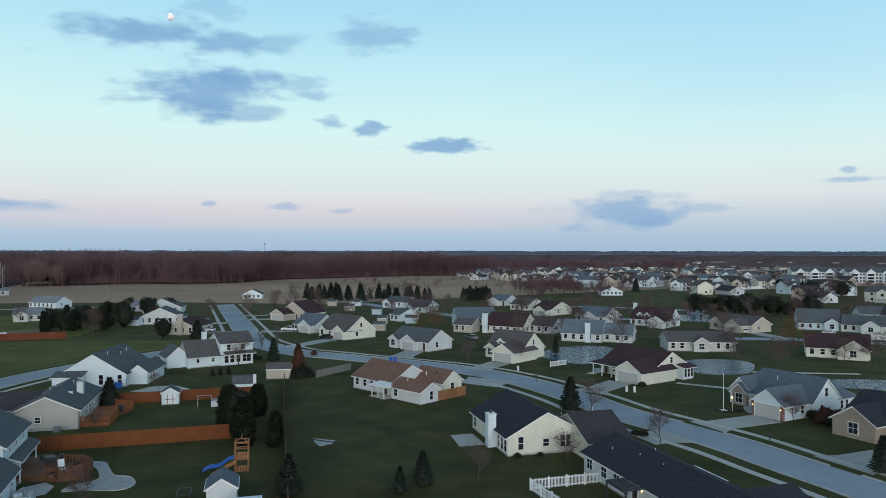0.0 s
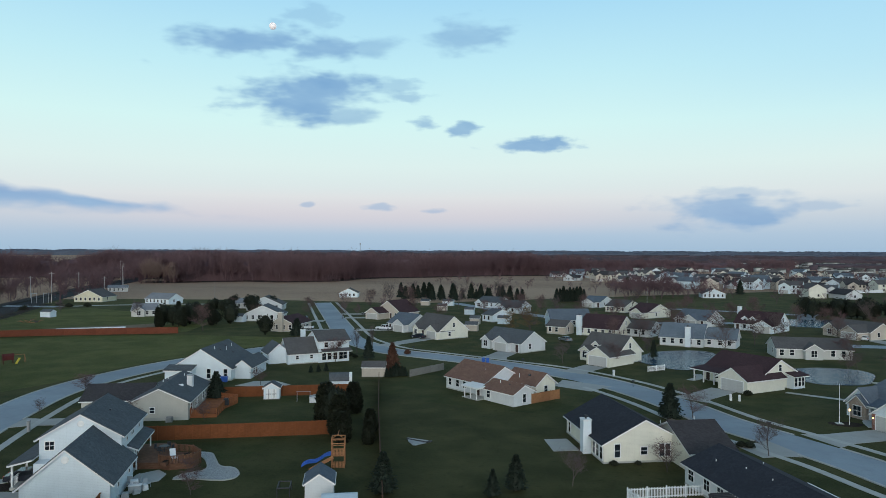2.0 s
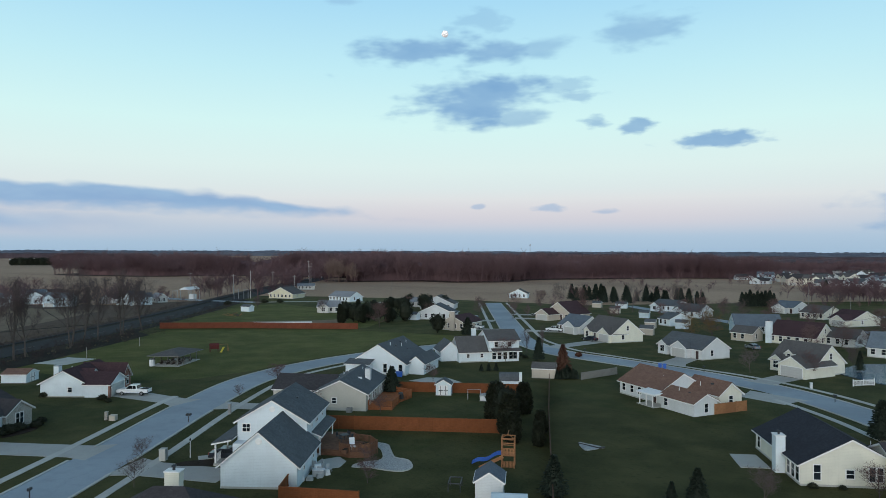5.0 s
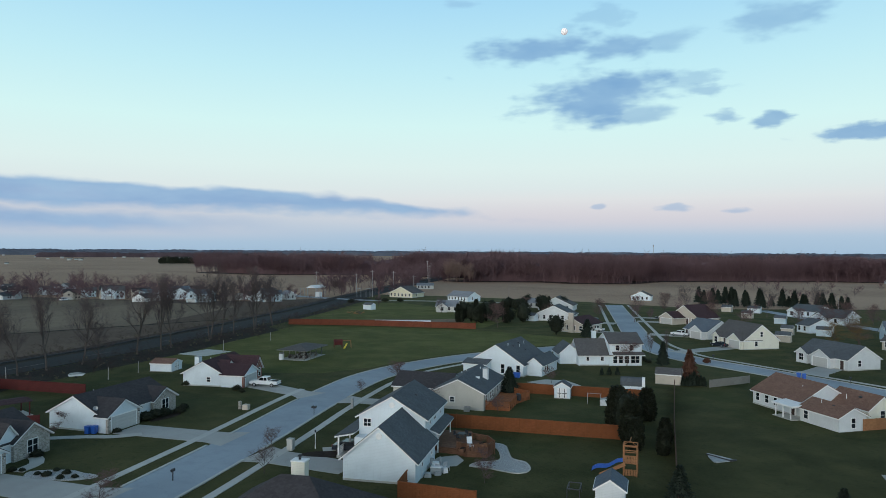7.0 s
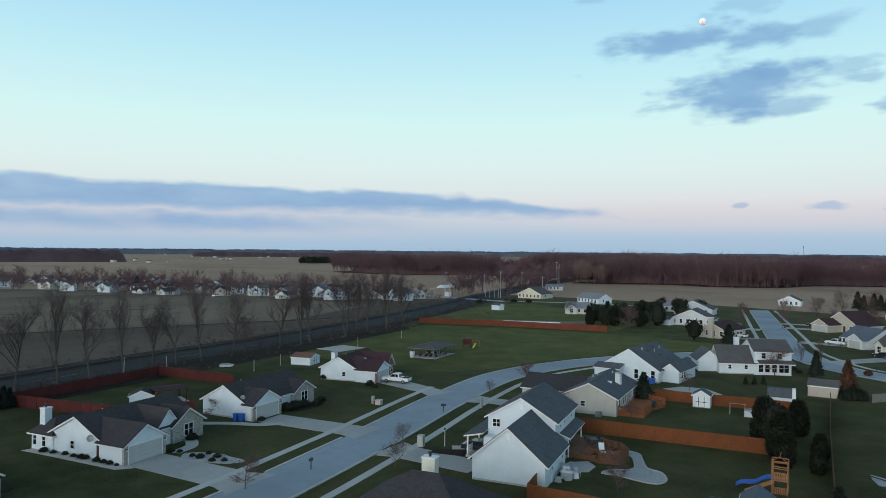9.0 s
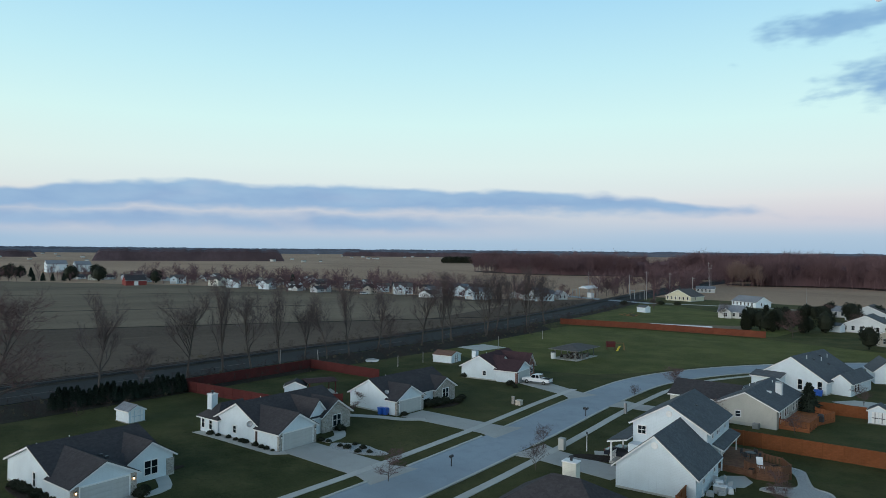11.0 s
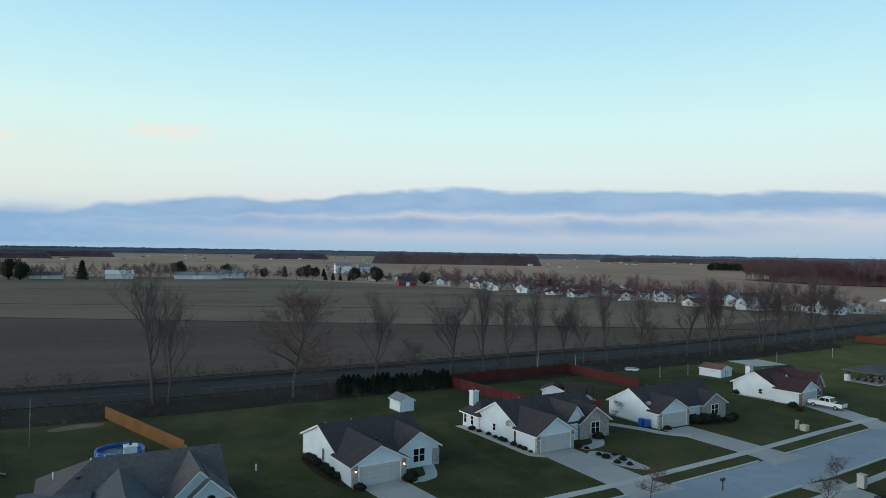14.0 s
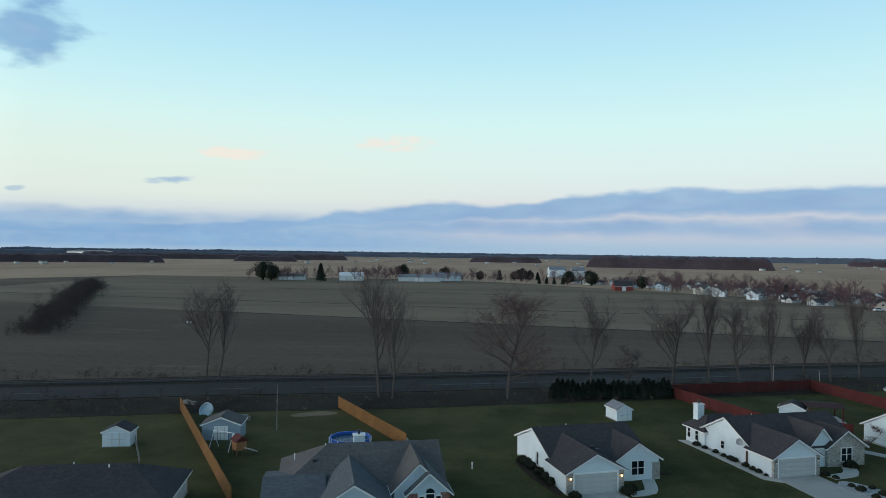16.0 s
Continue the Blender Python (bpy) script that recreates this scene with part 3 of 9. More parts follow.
# the stubble field beyond the road
far_side = [p + n * 9 for p, n in zip(HW, HN) if p.y < 300]
fld = [(p.x, p.y) for p in far_side] + [(-262, 250), (-330, 215), (-420, 190), (-500, 120), (-600, 30), (-640, -60), (-640, -300), (-420, -420)]
sheet("field", fld, -0.02, FIELD, "bare stubble field in dull grey brown", "field")
sheet("far_stubble", [(-330, -290), (-279, -99), (-235, 60), (-210, 150), (-244, 222), (-330, 213), (-418, 188), (-498, 119), (-598, 29), (-638, -61), (-638, -298)], -0.005, FIELD_PALE, "paler stubble in the far half of the field", "field")
g = Geo()
for c, a, ln in (((-235, 60), 1.30, 330), ((-330, -60), 1.36, 420), ((-420, 20), 1.33, 300)):
    m = pose(c[0], c[1], 0, 0, 0, math.degrees(a))
    g.box(-ln / 2, ln / 2, -0.7, 0.7, -0.05, 0.03, m)
single("field_margin", g, SCRUB, "dark weedy drainage strips across the stubble field", "field", kind="structure")

# subdivision lawns
east_side = [p - n * 7 for p, n in zip(HW, HN) if -230 < p.y < 335]
lawn = [(p.x, p.y) for p in east_side] + [(-200, 340), (-130, 345), (-60, 335), (40, 400), (150, 470), (330, 520), (420, 400), (330, 100), (200, -230)]
sheet("lawn", lawn, 0.0, LAWN, "mown dark green late-winter lawns with straw patches", "grass")
scr = [(p.x, p.y) for p in ([q - n * 8 for q, n in zip(HW, HN) if -230 < q.y < 300])] + [(p.x, p.y) for p in reversed([q - n * (20 if q.y < 160 else 12) for q, n in zip(HW, HN) if -230 < q.y < 300])]
sheet("scrub_strip", scr, 0.03, SCRUB, "rough brown scrub strip beside the highway", "ground")

sheet("park_grass", [(-148, 106), (-112, 104), (-98, 112), (-93.5, 124), (-92, 137), (-88, 152), (-82, 166), (-74, 180), (-64, 195), (-70, 199), (-110, 200), (-147, 187.6), (-166, 178), (-157, 140)], 0.012, PARK, "yellow-green mown grass of the park", "grass")
sheet("meadow", [(-171, 182), (-148, 194), (-110, 207), (-116, 240), (-150, 262), (-196, 284), (-206, 270), (-198, 236), (-184, 200)], 0.016, PARK, "yellow-green grass beyond the red fence", "grass")
# highway with the railway beyond it
single("highway", ribbon(HW, -7.4, 3.6, -0.1, 0.10), ASPHALT, "two-lane asphalt highway with paved shoulders, blue grey and worn", "road", kind="structure")
single("road_line", ribbon(HW, -1.96, -1.84, 0.05, 0.115, lambda p: int(p.y / 8) % 2 == 0), LINE_PAINT, "faded broken white centre line on asphalt", "road marking", kind="structure")
single("rail_bed", ribbon(HW, 6.2, 9.6, -0.1, 0.40), BALLAST, "dark stone ballast of a single railway track", "railway", kind="structure")
single("verge_strip", ribbon(HW, 3.6, 6.2, -0.1, 0.06), SCRUB, "dark weedy strip between highway and railway", "ground", kind="structure")
single("dry_verge", ribbon(HW, 9.8, 11.6, -0.1, 0.16), FIELD, "strip of dry pale grass beyond the railway", "grass", kind="structure")
rail_thing = thing("railway_track", "two worn steel rails on dark sleepers", "railway", pose(0, 0, 0), kind="structure")
for off in (7.15, 8.6):
    part("rail", ribbon(HW, off - 0.05, off + 0.05, 0.40, 0.56), RAIL_RUST, rail_thing)
g = Geo()
dist = 0
for i in range(len(HW) - 1):
    if not -100 < HW[i].y < 200:
        continue
    d = (HW[i + 1] - HW[i])
    for k in range(9):
        p = HW[i] + d * (k / 9) + HN[i] * 7.88
        g.box(-1.25, 1.25, -0.12, 0.12, 0.38, 0.47, Matrix.Translation(p) @ Matrix.Rotation(math.atan2(HN[i].y, HN[i].x), 4, "Z"))
tagged(part("sleeper", g, BARK, rail_thing, "dark creosoted sleepers"), kind="stuff")

# streets
DRIVES = []           # corner outlines of driveways, noted for the kerbs
WEST = smooth_line([(-30, -75), (-47, -22), (-55.5, 12), (-62.8, 40), (-69.8, 62), (-74.0, 74), (-78.6, 86.5), (-82.4, 98), (-86.3, 112), (-87.3, 124), (-85.9, 136), (-82.8, 148), (-77, 162), (-69, 176), (-58.5, 192)], 2.0)
EAST = smooth_line([(-104.5, 331), (-101, 322), (-80.6, 268), (-66.6, 231), (-56.4, 204), (-49.0, 190), (-38, 176.5), (-25, 169), (-9, 160), (4.0, 151), (14.5, 139.5), (22.5, 125.5), (28.4, 110.8), (34.2, 101), (39.0, 92.5), (42.4, 84), (45.9, 76), (51, 62), (57, 42), (66, 10), (76, -40)], 2.0)


def near_drive(p, grow=0.4):
    for cx, cy, ca, sa, hl, hw in DRIVES:
        dx, dy = p.x - cx, p.y - cy
        if abs(dx * ca + dy * sa) < hl + grow and abs(-dx * sa + dy * ca) < hw + grow:
            return True
    return False


def driveway(a, b, wa, wb, label="plain grey concrete driveway"):
    """A drive from a (at the house) to b (at the kerb), wa and wb wide."""
    A, B = Vector((*a, 0)), Vector((*b, 0))
    d = (B - A).normalized()
    n = Vector((-d.y, d.x, 0))
    C, L = (A + B) / 2, (B - A).length
    DRIVES.append((C.x, C.y, d.x, d.y, L / 2 + 1.5, max(wa, wb) / 2))
    g = Geo()
    flare = B - d * 3.0
    q = [A + n * wa / 2, flare + n * wb / 2, B + n * (wb / 2 + 1.0), B - n * (wb / 2 + 1.0), flare - n * wb / 2, A - n * wa / 2]
    g.slab([(p.x, p.y) for p in reversed(q)], -0.1, 0.045)
    return single("driveway", g, DRIVE, label, "driveway", kind="structure")


driveway((-76.8, 16.8), (-60.6, 22.6), 5.0, 5.0)
driveway((-83.9, 40.6), (-66.9, 44.6), 5.4, 5.6)
driveway((-90.8, 62.8), (-73.6, 67.6), 5.2, 5.2)
driveway((-100.2, 96.2), (-84.0, 94.4), 5.4, 4.4)
driveway((-52.6, 66.0), (-66.2, 64.2), 4.8, 5.0)
driveway((-64.5, 98.5), (-77.5, 95.0), 5.0, 4.0)
driveway((-69.0, 5.0), (-50.5, 10.5), 5.0, 5.0)
driveway((50.3, 107.2), (39.0, 102.2), 5.2, 5.0)
driveway((35.3, 137.0), (26.8, 127.0), 5.2, 5.0)
driveway((13.4, 160.5), (7.4, 151.0), 5.4, 5.0)
driveway((-7.0, 180.0), (-10.5, 168.0), 5.4, 5.4)
driveway((-31.5, 204.0), (-42.0, 185.0), 5.4, 4.6)
driveway((6.5, 134.0), (10.0, 139.5), 9.0, 9.0, "wide grey concrete parking apron")
driveway((59.5, 88.5), (48.5, 84.0), 6.0, 6.0)
driveway((27.5, 95.5), (33.0, 97.5), 6.0, 6.0)
driveway((-88.5, 216.5), (-66.0, 219.5), 5.0, 5.0)
driveway((-95.0, 246.0), (-77.0, 247.0), 5.0, 5.0)
driveway((-45.5, 222.5), (-58.5, 221.0), 5.0, 4.4)
driveway((-58.0, 262.5), (-73.0, 259.5), 5.0, 4.4)
driveway((-64.0, 277.5), (-79.0, 274.0), 5.0, 4.4)
driveway((98.0, 222.0), (101.0, 206.0), 5.0, 5.0)
KERB_W = 3.75
single("street_west", ribbon(WEST, -KERB_W, KERB_W, -0.1, 0.035), ROAD, "pale blue-grey concrete street curving between the lots", "street", kind="structure")
single("street_east", ribbon(EAST, -KERB_W, KERB_W, -0.1, 0.040), ROAD, "pale blue-grey concrete street running through the estate", "street", kind="structure")
junction = Vector((-56, 197, 0))
for nm, line in (("west", WEST), ("east", EAST)):
    for sgn in (-1, 1):
        clear = lambda p: not near_drive(p, 0.2) and (p - junction).length > 11
        single("kerb_" + nm, ribbon(line, sgn * KERB_W, sgn * (KERB_W + 0.32), -0.1, 0.13, clear), WALKWAY, "low rolled concrete kerb along the street", "kerb", kind="structure")
single("pavement_west_far", ribbon([p for p in WEST if p.y < 101], KERB_W + 2.65, KERB_W + 3.75, -0.1, 0.055), WALKWAY, "narrow pale concrete pavement beside the street", "pavement", kind="structure")
single("pavement_west_near", ribbon([p for p in WEST if p.y < 118], -KERB_W - 3.75, -KERB_W - 2.65, -0.1, 0.055), WALKWAY, "narrow pale concrete pavement beside the street", "pavement", kind="structure")
single("pavement_west_corner", ribbon([p for p in WEST if 119 < p.y < 160], -KERB_W - 3.35, -KERB_W - 2.25, -0.1, 0.055), WALKWAY, "narrow pale concrete pavement round the bend", "pavement", kind="structure")
single("pavement_east_near", ribbon([p for p in EAST if p.y < 140], -KERB_W - 3.6, -KERB_W - 2.5, -0.1, 0.055), WALKWAY, "narrow pale concrete pavement beside the street", "pavement", kind="structure")
single("pavement_east_far", ribbon([p for p in EAST if p.y < 155 or p.y > 200 or p.x < -30], KERB_W + 2.5, KERB_W + 3.6, -0.1, 0.055), WALKWAY, "narrow pale concrete pavement beside the street", "pavement", kind="structure")
single("pavement_east_left", ribbon([p for p in EAST if p.y > 205], -KERB_W - 3.6, -KERB_W - 2.5, -0.1, 0.055), WALKWAY, "narrow pale concrete pavement beside the street", "pavement", kind="structure")
for cl, w in (([(128, 330), (110, 300), (95, 270), (60, 262), (20, 262), (-14, 300)], 3.2), ([(40, 330), (75, 318), (110, 300)], 3.0), ([(80, 205), (101, 203), (130, 190), (170, 150)], 3.2), ([(-14, 300), (-40, 340)], 3.0)):
    single("side_street", ribbon(smooth_line(cl, 4), -w, w, -0.1, 0.03), ROAD, "pale concrete side street among far houses", "street", kind="structure")

single("side_street", ribbon(smooth_line([(-310, 297), (-272.6, 290.3), (-240, 286.5), (-214, 287)], 4), -3.0, 3.0, -0.1, 0.12), ROAD, "pale cross street over the railway", "street", kind="structure")
single("side_street", ribbon(smooth_line([(-214, 287), (-200, 298), (-172, 308.5), (-140, 318)], 4), -1.8, 1.8, -0.1, 0.05), DRIVE, "narrow pale lane past the shop", "street", kind="structure")
# ponds
for k, (cx, cy, rx, ry, tn) in enumerate(((34.6, 174.0, 10.2, 14.2, -0.25), (61, 155.5, 8.4, 12, -0.3), (101, 268, 14, 16, -0.5), (86, 133, 11, 7, -0.3))):
    sheet("pond_bank", blob(cx, cy, rx * 1.01 + 0.1, ry * 1.01 + 0.1, seed=k, turn=tn), 0.05, SCRUB, "dark muddy rim round the pond", "shore")
    sheet("pond", blob(cx, cy, rx, ry, seed=k, turn=tn), 0.09, WATER, "still pond reflecting the evening sky", "water")

# ---- houses: kinds of part ----
SHARED = {}


def shared(key, make):
    if key not in SHARED:
        SHARED[key] = make()
    return SHARED[key]


def window_mesh(w, h):
    """A closed ring of casing."""
    t, g = 0.09, Geo()
    o = [(-w / 2 - t, -t), (w / 2 + t, -t), (w / 2 + t, h + t), (-w / 2 - t, h + t)]
    i = [(-w / 2, 0), (w / 2, 0), (w / 2, h), (-w / 2, h)]
    p = [(x, y, z) for y in (-0.055, 0.03) for ring in (o, i) for x, z in ring]
    fs = []
    for k in range(4):
        n = (k + 1) % 4
        fs += [(k, n, 4 + n, 4 + k), (8 + n, 8 + k, 12 + k, 12 + n), (k, 8 + k, 8 + n, n), (4 + n, 12 + n, 12 + k, 4 + k)]
    return as_mesh("window_frame", g.add(p, fs), TRIM)


def window(house, m, w=0.9, h=1.3, cross=1, shutters=False):
    ob = part("window", shared(("win", w, h), lambda: window_mesh(w, h)), None, house, at=m)
    part("pane", shared(("pane", w, h), lambda: as_mesh("pane", Geo().box(-w / 2, w / 2, -0.02, 0.02, 0, h), GLASS)), None, ob, "dark reflecting glass")
    part("muntin", shared(("bar", w), lambda: as_mesh("muntin", Geo().box(-w / 2, w / 2, -0.035, 0.03, -0.03, 0.03), TRIM)), None, ob, at=pose(0, 0, h / 2))
    for k in range(1, cross):
        part("muntin", shared(("post", h), lambda: as_mesh("muntin", Geo().box(-0.03, 0.03, -0.03, 0.03, 0, h), TRIM)), None, ob, at=pose(-w / 2 + w * k / cross, 0, 0))
    if shutters:
        for s in (-1, 1):
            part("shutter", shared(("shut", h), lambda: as_mesh("shutter", Geo().chamfer(-0.18, 0.18, -0.06, 0.02, -0.05, h + 0.05, 0.015), SHUTTER)), None, ob, "dark louvred shutter", pose(s * (w / 2 + 0.3), 0, 0))
    return ob


def arch(w, h, t, y0, y1):
    """A door casing: two jambs and a head in one piece."""
    return Geo().prism([(-w / 2 - t, 0), (-w / 2, 0), (-w / 2, h), (w / 2, h), (w / 2, 0), (w / 2 + t, 0), (w / 2 + t, h + t), (-w / 2 - t, h + t)], y0, y1)


def garage_door(house, m, w=4.9, h=2.15, paint=None):
    paint = paint or DOOR_PAINT
    def casing():
        return as_mesh("door_casing", arch(w, h, 0.14, -0.06, 0.05), TRIM)
    ob = part("garage_door", shared(("gd", w, h), casing), None, house, at=m)
    n = 4
    def leaf():
        z = h / n
        return as_mesh("door_panel", Geo().prism([(0.04, 0.0), (0.0, 0.0), (-0.02, 0.03), (-0.02, 0.12), (-0.035, 0.15), (-0.035, z - 0.15), (-0.02, z - 0.12), (-0.02, z - 0.03), (0.0, z - 0.004), (0.04, z - 0.004)], -w / 2, w / 2, "x"), paint)
    for k in range(n):
        part("door_panel", shared(("gp", w, h, paint.name), leaf), None, ob, at=pose(0, 0, k * h / n))
    return ob


def entry_door(house, m, w=0.95, h=2.05):
    ob = part("entry_door", shared("ed", lambda: as_mesh("entry_door", Geo().chamfer(-w / 2, w / 2, -0.05, 0.03, 0, h, 0.02), DOOR_DARK)), None, house, at=m)
    def casing():
        return as_mesh("door_casing", arch(w, h, 0.12, -0.07, 0.03), TRIM)
    part("door_casing", shared("edc", casing), None, ob)
    return ob


def chimney(house, u, v, z0, z1, w=1.0, d=0.9, mat=None, flue=True):
    g = Geo()
    g.chamfer(u - w / 2, u + w / 2, v - d / 2, v + d / 2, z0, z1, 0.02)
    c = part("chimney", g, mat or SIDE_WHITE, house)
    g = Geo()
    g.chamfer(u - w / 2 - 0.08, u + w / 2 + 0.08, v - d / 2 - 0.08, v + d / 2 + 0.08, z1, z1 + 0.1, 0.03)
    part("chimney_cap", g, TRIM if flue else METAL_GREY, c)
    if flue:
        g = Geo()
        g.lathe([(0.14, z1 + 0.1), (0.14, z1 + 0.4), (0.24, z1 + 0.42), (0.24, z1 + 0.52), (0.05, z1 + 0.6)], 8, pose(u, v, 0))
        part("flue", g, METAL_DARK, c)
    return c


def wall_lamp(house, m, lit=True):
    g = Geo()
    g.box(-0.07, 0.07, -0.16, 0.0, 0.22, 0.3)
    g.box(-0.09, 0.09, -0.2, 0.0, 0.3, 0.33)
    ob = part("wall_lamp", g, METAL_DARK, house, "small lit lantern" if lit else "small dark lantern", m)
    part("bulb", Geo().lathe([(0.03, 0.0), (0.075, 0.06), (0.075, 0.16), (0.04, 0.22)], 8, pose(0, -0.1, 0)), LAMP_WARM if lit else TRIM, ob)
    return ob


OV, RK = 0.42, 0.32      # eave and rake overhang


def block(house, u0, u1, v0, v1, eave, axis, rise, wall, roof, base=0.0, hip=(False, False), ov=OV, rk=RK, name="wall", lite=False):
    """A walled block under a gable roof whose ridge runs along u or v; hip: slope the low and the high end too."""
    along = "y" if axis == "v" else "x"
    a0, a1, b0, b1 = (u0, u1, v0, v1) if axis == "v" else (v0, v1, u0, u1)
    mid, half = (a0 + a1) / 2, (a1 - a0) / 2
    k = rise / half
    g = Geo()
    if hip[0] or hip[1]:
        g.box(u0, u1, v0, v1, base, eave)
        if not (hip[0] and hip[1]):
            e0, e1 = (b0, b0 + 0.15) if not hip[0] else (b1 - 0.15, b1)
            g.prism([(a0, eave), (a1, eave), (mid, eave + rise)], e0, e1, along)
    else:
        g.prism([(a0, base), (a1, base), (a1, eave), (mid, eave + rise), (a0, eave)], b0, b1, along)
    w = part(name, g, wall, house)
    ze, zr = eave - ov * k, eave + rise
    h0 = half * 0.95 if hip[0] else 0
    h1 = half * 0.95 if hip[1] else 0
    e0, e1 = b0 - (ov if hip[0] else rk), b1 + (ov if hip[1] else rk)

    def shell(lift, thick, inset):
        A0, A1, E0, E1 = a0 - ov + inset, a1 + ov - inset, e0 + inset, e1 - inset
        zz = ze + inset * k
        if not (hip[0] or hip[1]):
            return [(A0, zz + lift), (mid, zr + lift), (A1, zz + lift), (A1, zz + lift - thick), (mid, zr + lift - thick), (A0, zz + lift - thick)], E0, E1
        R0, R1 = b0 + h0 if hip[0] else E0, b1 - h1 if hip[1] else E1
        if R1 < R0:
            R0 = R1 = (R0 + R1) / 2
        pts = [(A0, E0, zz), (A1, E0, zz), (A1, E1, zz), (A0, E1, zz), (mid, R0, zr), (mid, R1, zr)]
        pts = [(a, b, z + lift) for a, b, z in pts] + [(a, b, z + lift - thick) for a, b, z in pts]
        if axis == "u":
            pts = [(b, a, z) for a, b, z in pts]
        top = [(1, 2, 5, 4), (3, 0, 4, 5)] + ([(0, 1, 4)] if hip[0] else []) + ([(2, 3, 5)] if hip[1] else [])
        rim = [(1, 7, 8, 2), (3, 9, 6, 0)]
        rim += [(0, 6, 7, 1)] if hip[0] else [(0, 4, 10, 6), (4, 1, 7, 10)]
        rim += [(2, 8, 9, 3)] if hip[1] else [(2, 5, 11, 8), (5, 3, 9, 11)]
        fs = top + [tuple(i + 6 for i in reversed(f)) for f in top] + rim
        return pts, fs, None

    for nm, lift, thick, inset, mat in (("roof", 0.16, 0.07, 0.0, roof), ("fascia", 0.088, 0.2, 0.025, TRIM))[:1 if lite else 2]:
        g = Geo()
        s = shell(lift, thick, inset)
        if s[2] is None:
            g.add(s[0], s[1])
        else:
            g.prism(s[0], s[1], s[2], along)
        p = part(nm, g, mat, house)
    if lite:
        return w
    if not (hip[0] or hip[1]):
        g = Geo()
        cap = [(mid - 0.16, zr + 0.165 - 0.16 * k), (mid, zr + 0.2), (mid + 0.16, zr + 0.165 - 0.16 * k)]
        g.prism(cap, e0, e1, along)
        part("ridge_cap", g, roof, house)
    for s in (a0 - ov - 0.07, a1 + ov - 0.03):
        g = Geo()
        g.prism([(s + 0.02, ze - 0.04), (s + 0.08, ze - 0.04), (s + 0.10, ze + 0.1), (s, ze + 0.1)], e0 + 0.05, e1 - 0.05, along)
        part("gutter", g, TRIM, house)
    return w


def lean_to(house, u0, u1, v0, v1, z_hi, z_lo, high, roof, wall=None, base=0.0, name="porch_roof"):
    """A single-slope roof; high: the side (f, b, l, r) where it meets the house."""
    g = Geo()
    o = 0.3
    x0, x1, y0, y1 = u0 - (0 if high == "l" else o), u1 + (0 if high == "r" else o), v0 - (0 if high == "f" else o), v1 + (0 if high == "b" else o)
    zz = {"l": lambda x, y: z_hi + (z_lo - z_hi) * (x - x0) / (x1 - x0), "r": lambda x, y: z_lo + (z_hi - z_lo) * (x - x0) / (x1 - x0),
          "f": lambda x, y: z_hi + (z_lo - z_hi) * (y - y0) / (y1 - y0), "b": lambda x, y: z_lo + (z_hi - z_lo) * (y - y0) / (y1 - y0)}[high]
    c = [(x0, y0), (x1, y0), (x1, y1), (x0, y1)]
    fs = [(3, 2, 1, 0), (4, 5, 6, 7), (0, 1, 5, 4), (1, 2, 6, 5), (2, 3, 7, 6), (3, 0, 4, 7)]
    g.add([(x, y, zz(x, y) - 0.02) for x, y in c] + [(x, y, zz(x, y) + 0.07) for x, y in c], fs)
    r = part(name, g, roof, house)
    g = Geo()
    c2 = [(x0 + 0.02, y0 + 0.02), (x1 - 0.02, y0 + 0.02), (x1 - 0.02, y1 - 0.02), (x0 + 0.02, y1 - 0.02)]
    g.add([(x, y, zz(x, y) - 0.2) for x, y in c2] + [(x, y, zz(x, y) - 0.022) for x, y in c2], fs)
    part("fascia", g, TRIM, house)
    if wall:
        c3 = [(u0, v0), (u1, v0), (u1, v1), (u0, v1)]
        g = Geo()
        g.add([(x, y, base) for x, y in c3] + [(x, y, zz(x, y) - 0.15) for x, y in c3], fs)
        part("wall", g, wall, house)
    return r


def on(side, u0, u1, v0, v1, a, z):
    """A place on a wall of a block: side f, b, l or r, a metres along it from its low end."""
    return {"f": pose(u0 + a, v0 - 0.03, z), "b": pose(u0 + a, v1 + 0.03, z, 0, 0, 180), "l": pose(u0 - 0.03, v0 + a, z, 0, 0, -90), "r": pose(u1 + 0.03, v0 + a, z, 0, 0, 90)}[side]


def vents(house, pts):
    """Roof vents and plumbing stacks at (u, v, z)."""
    for k, (u, v, z) in enumerate(pts):
        if k % 2:
            part("roof_vent", Geo().chamfer(u - 0.2, u + 0.2, v - 0.2, v + 0.2, z - 0.1, z + 0.16, 0.04), METAL_DARK, house)
        else:
            part("vent_pipe", Geo().tube((u, v, z - 0.2), (u, v, z + 0.5), 0.06, 0.06, 6), TRIM, house)


def veneer(house, u0, u1, v0, v1, z0, z1, mat, name="stone_facing"):
    part(name, Geo().box(u0, u1, v0, v1, z0, z1), mat, house)


def house(label, o, turn, group="houses of the estate"):
    return thing("house", label, "house", pose(o[0], o[1], 0, 0, 0, turn), group)


def foundation(h, u0, u1, v0, v1, z=0.22):
    part("foundation", Geo().box(u0 - 0.03, u1 + 0.03, v0 - 0.03, v1 + 0.03, -0.3, z), WALKWAY, h)

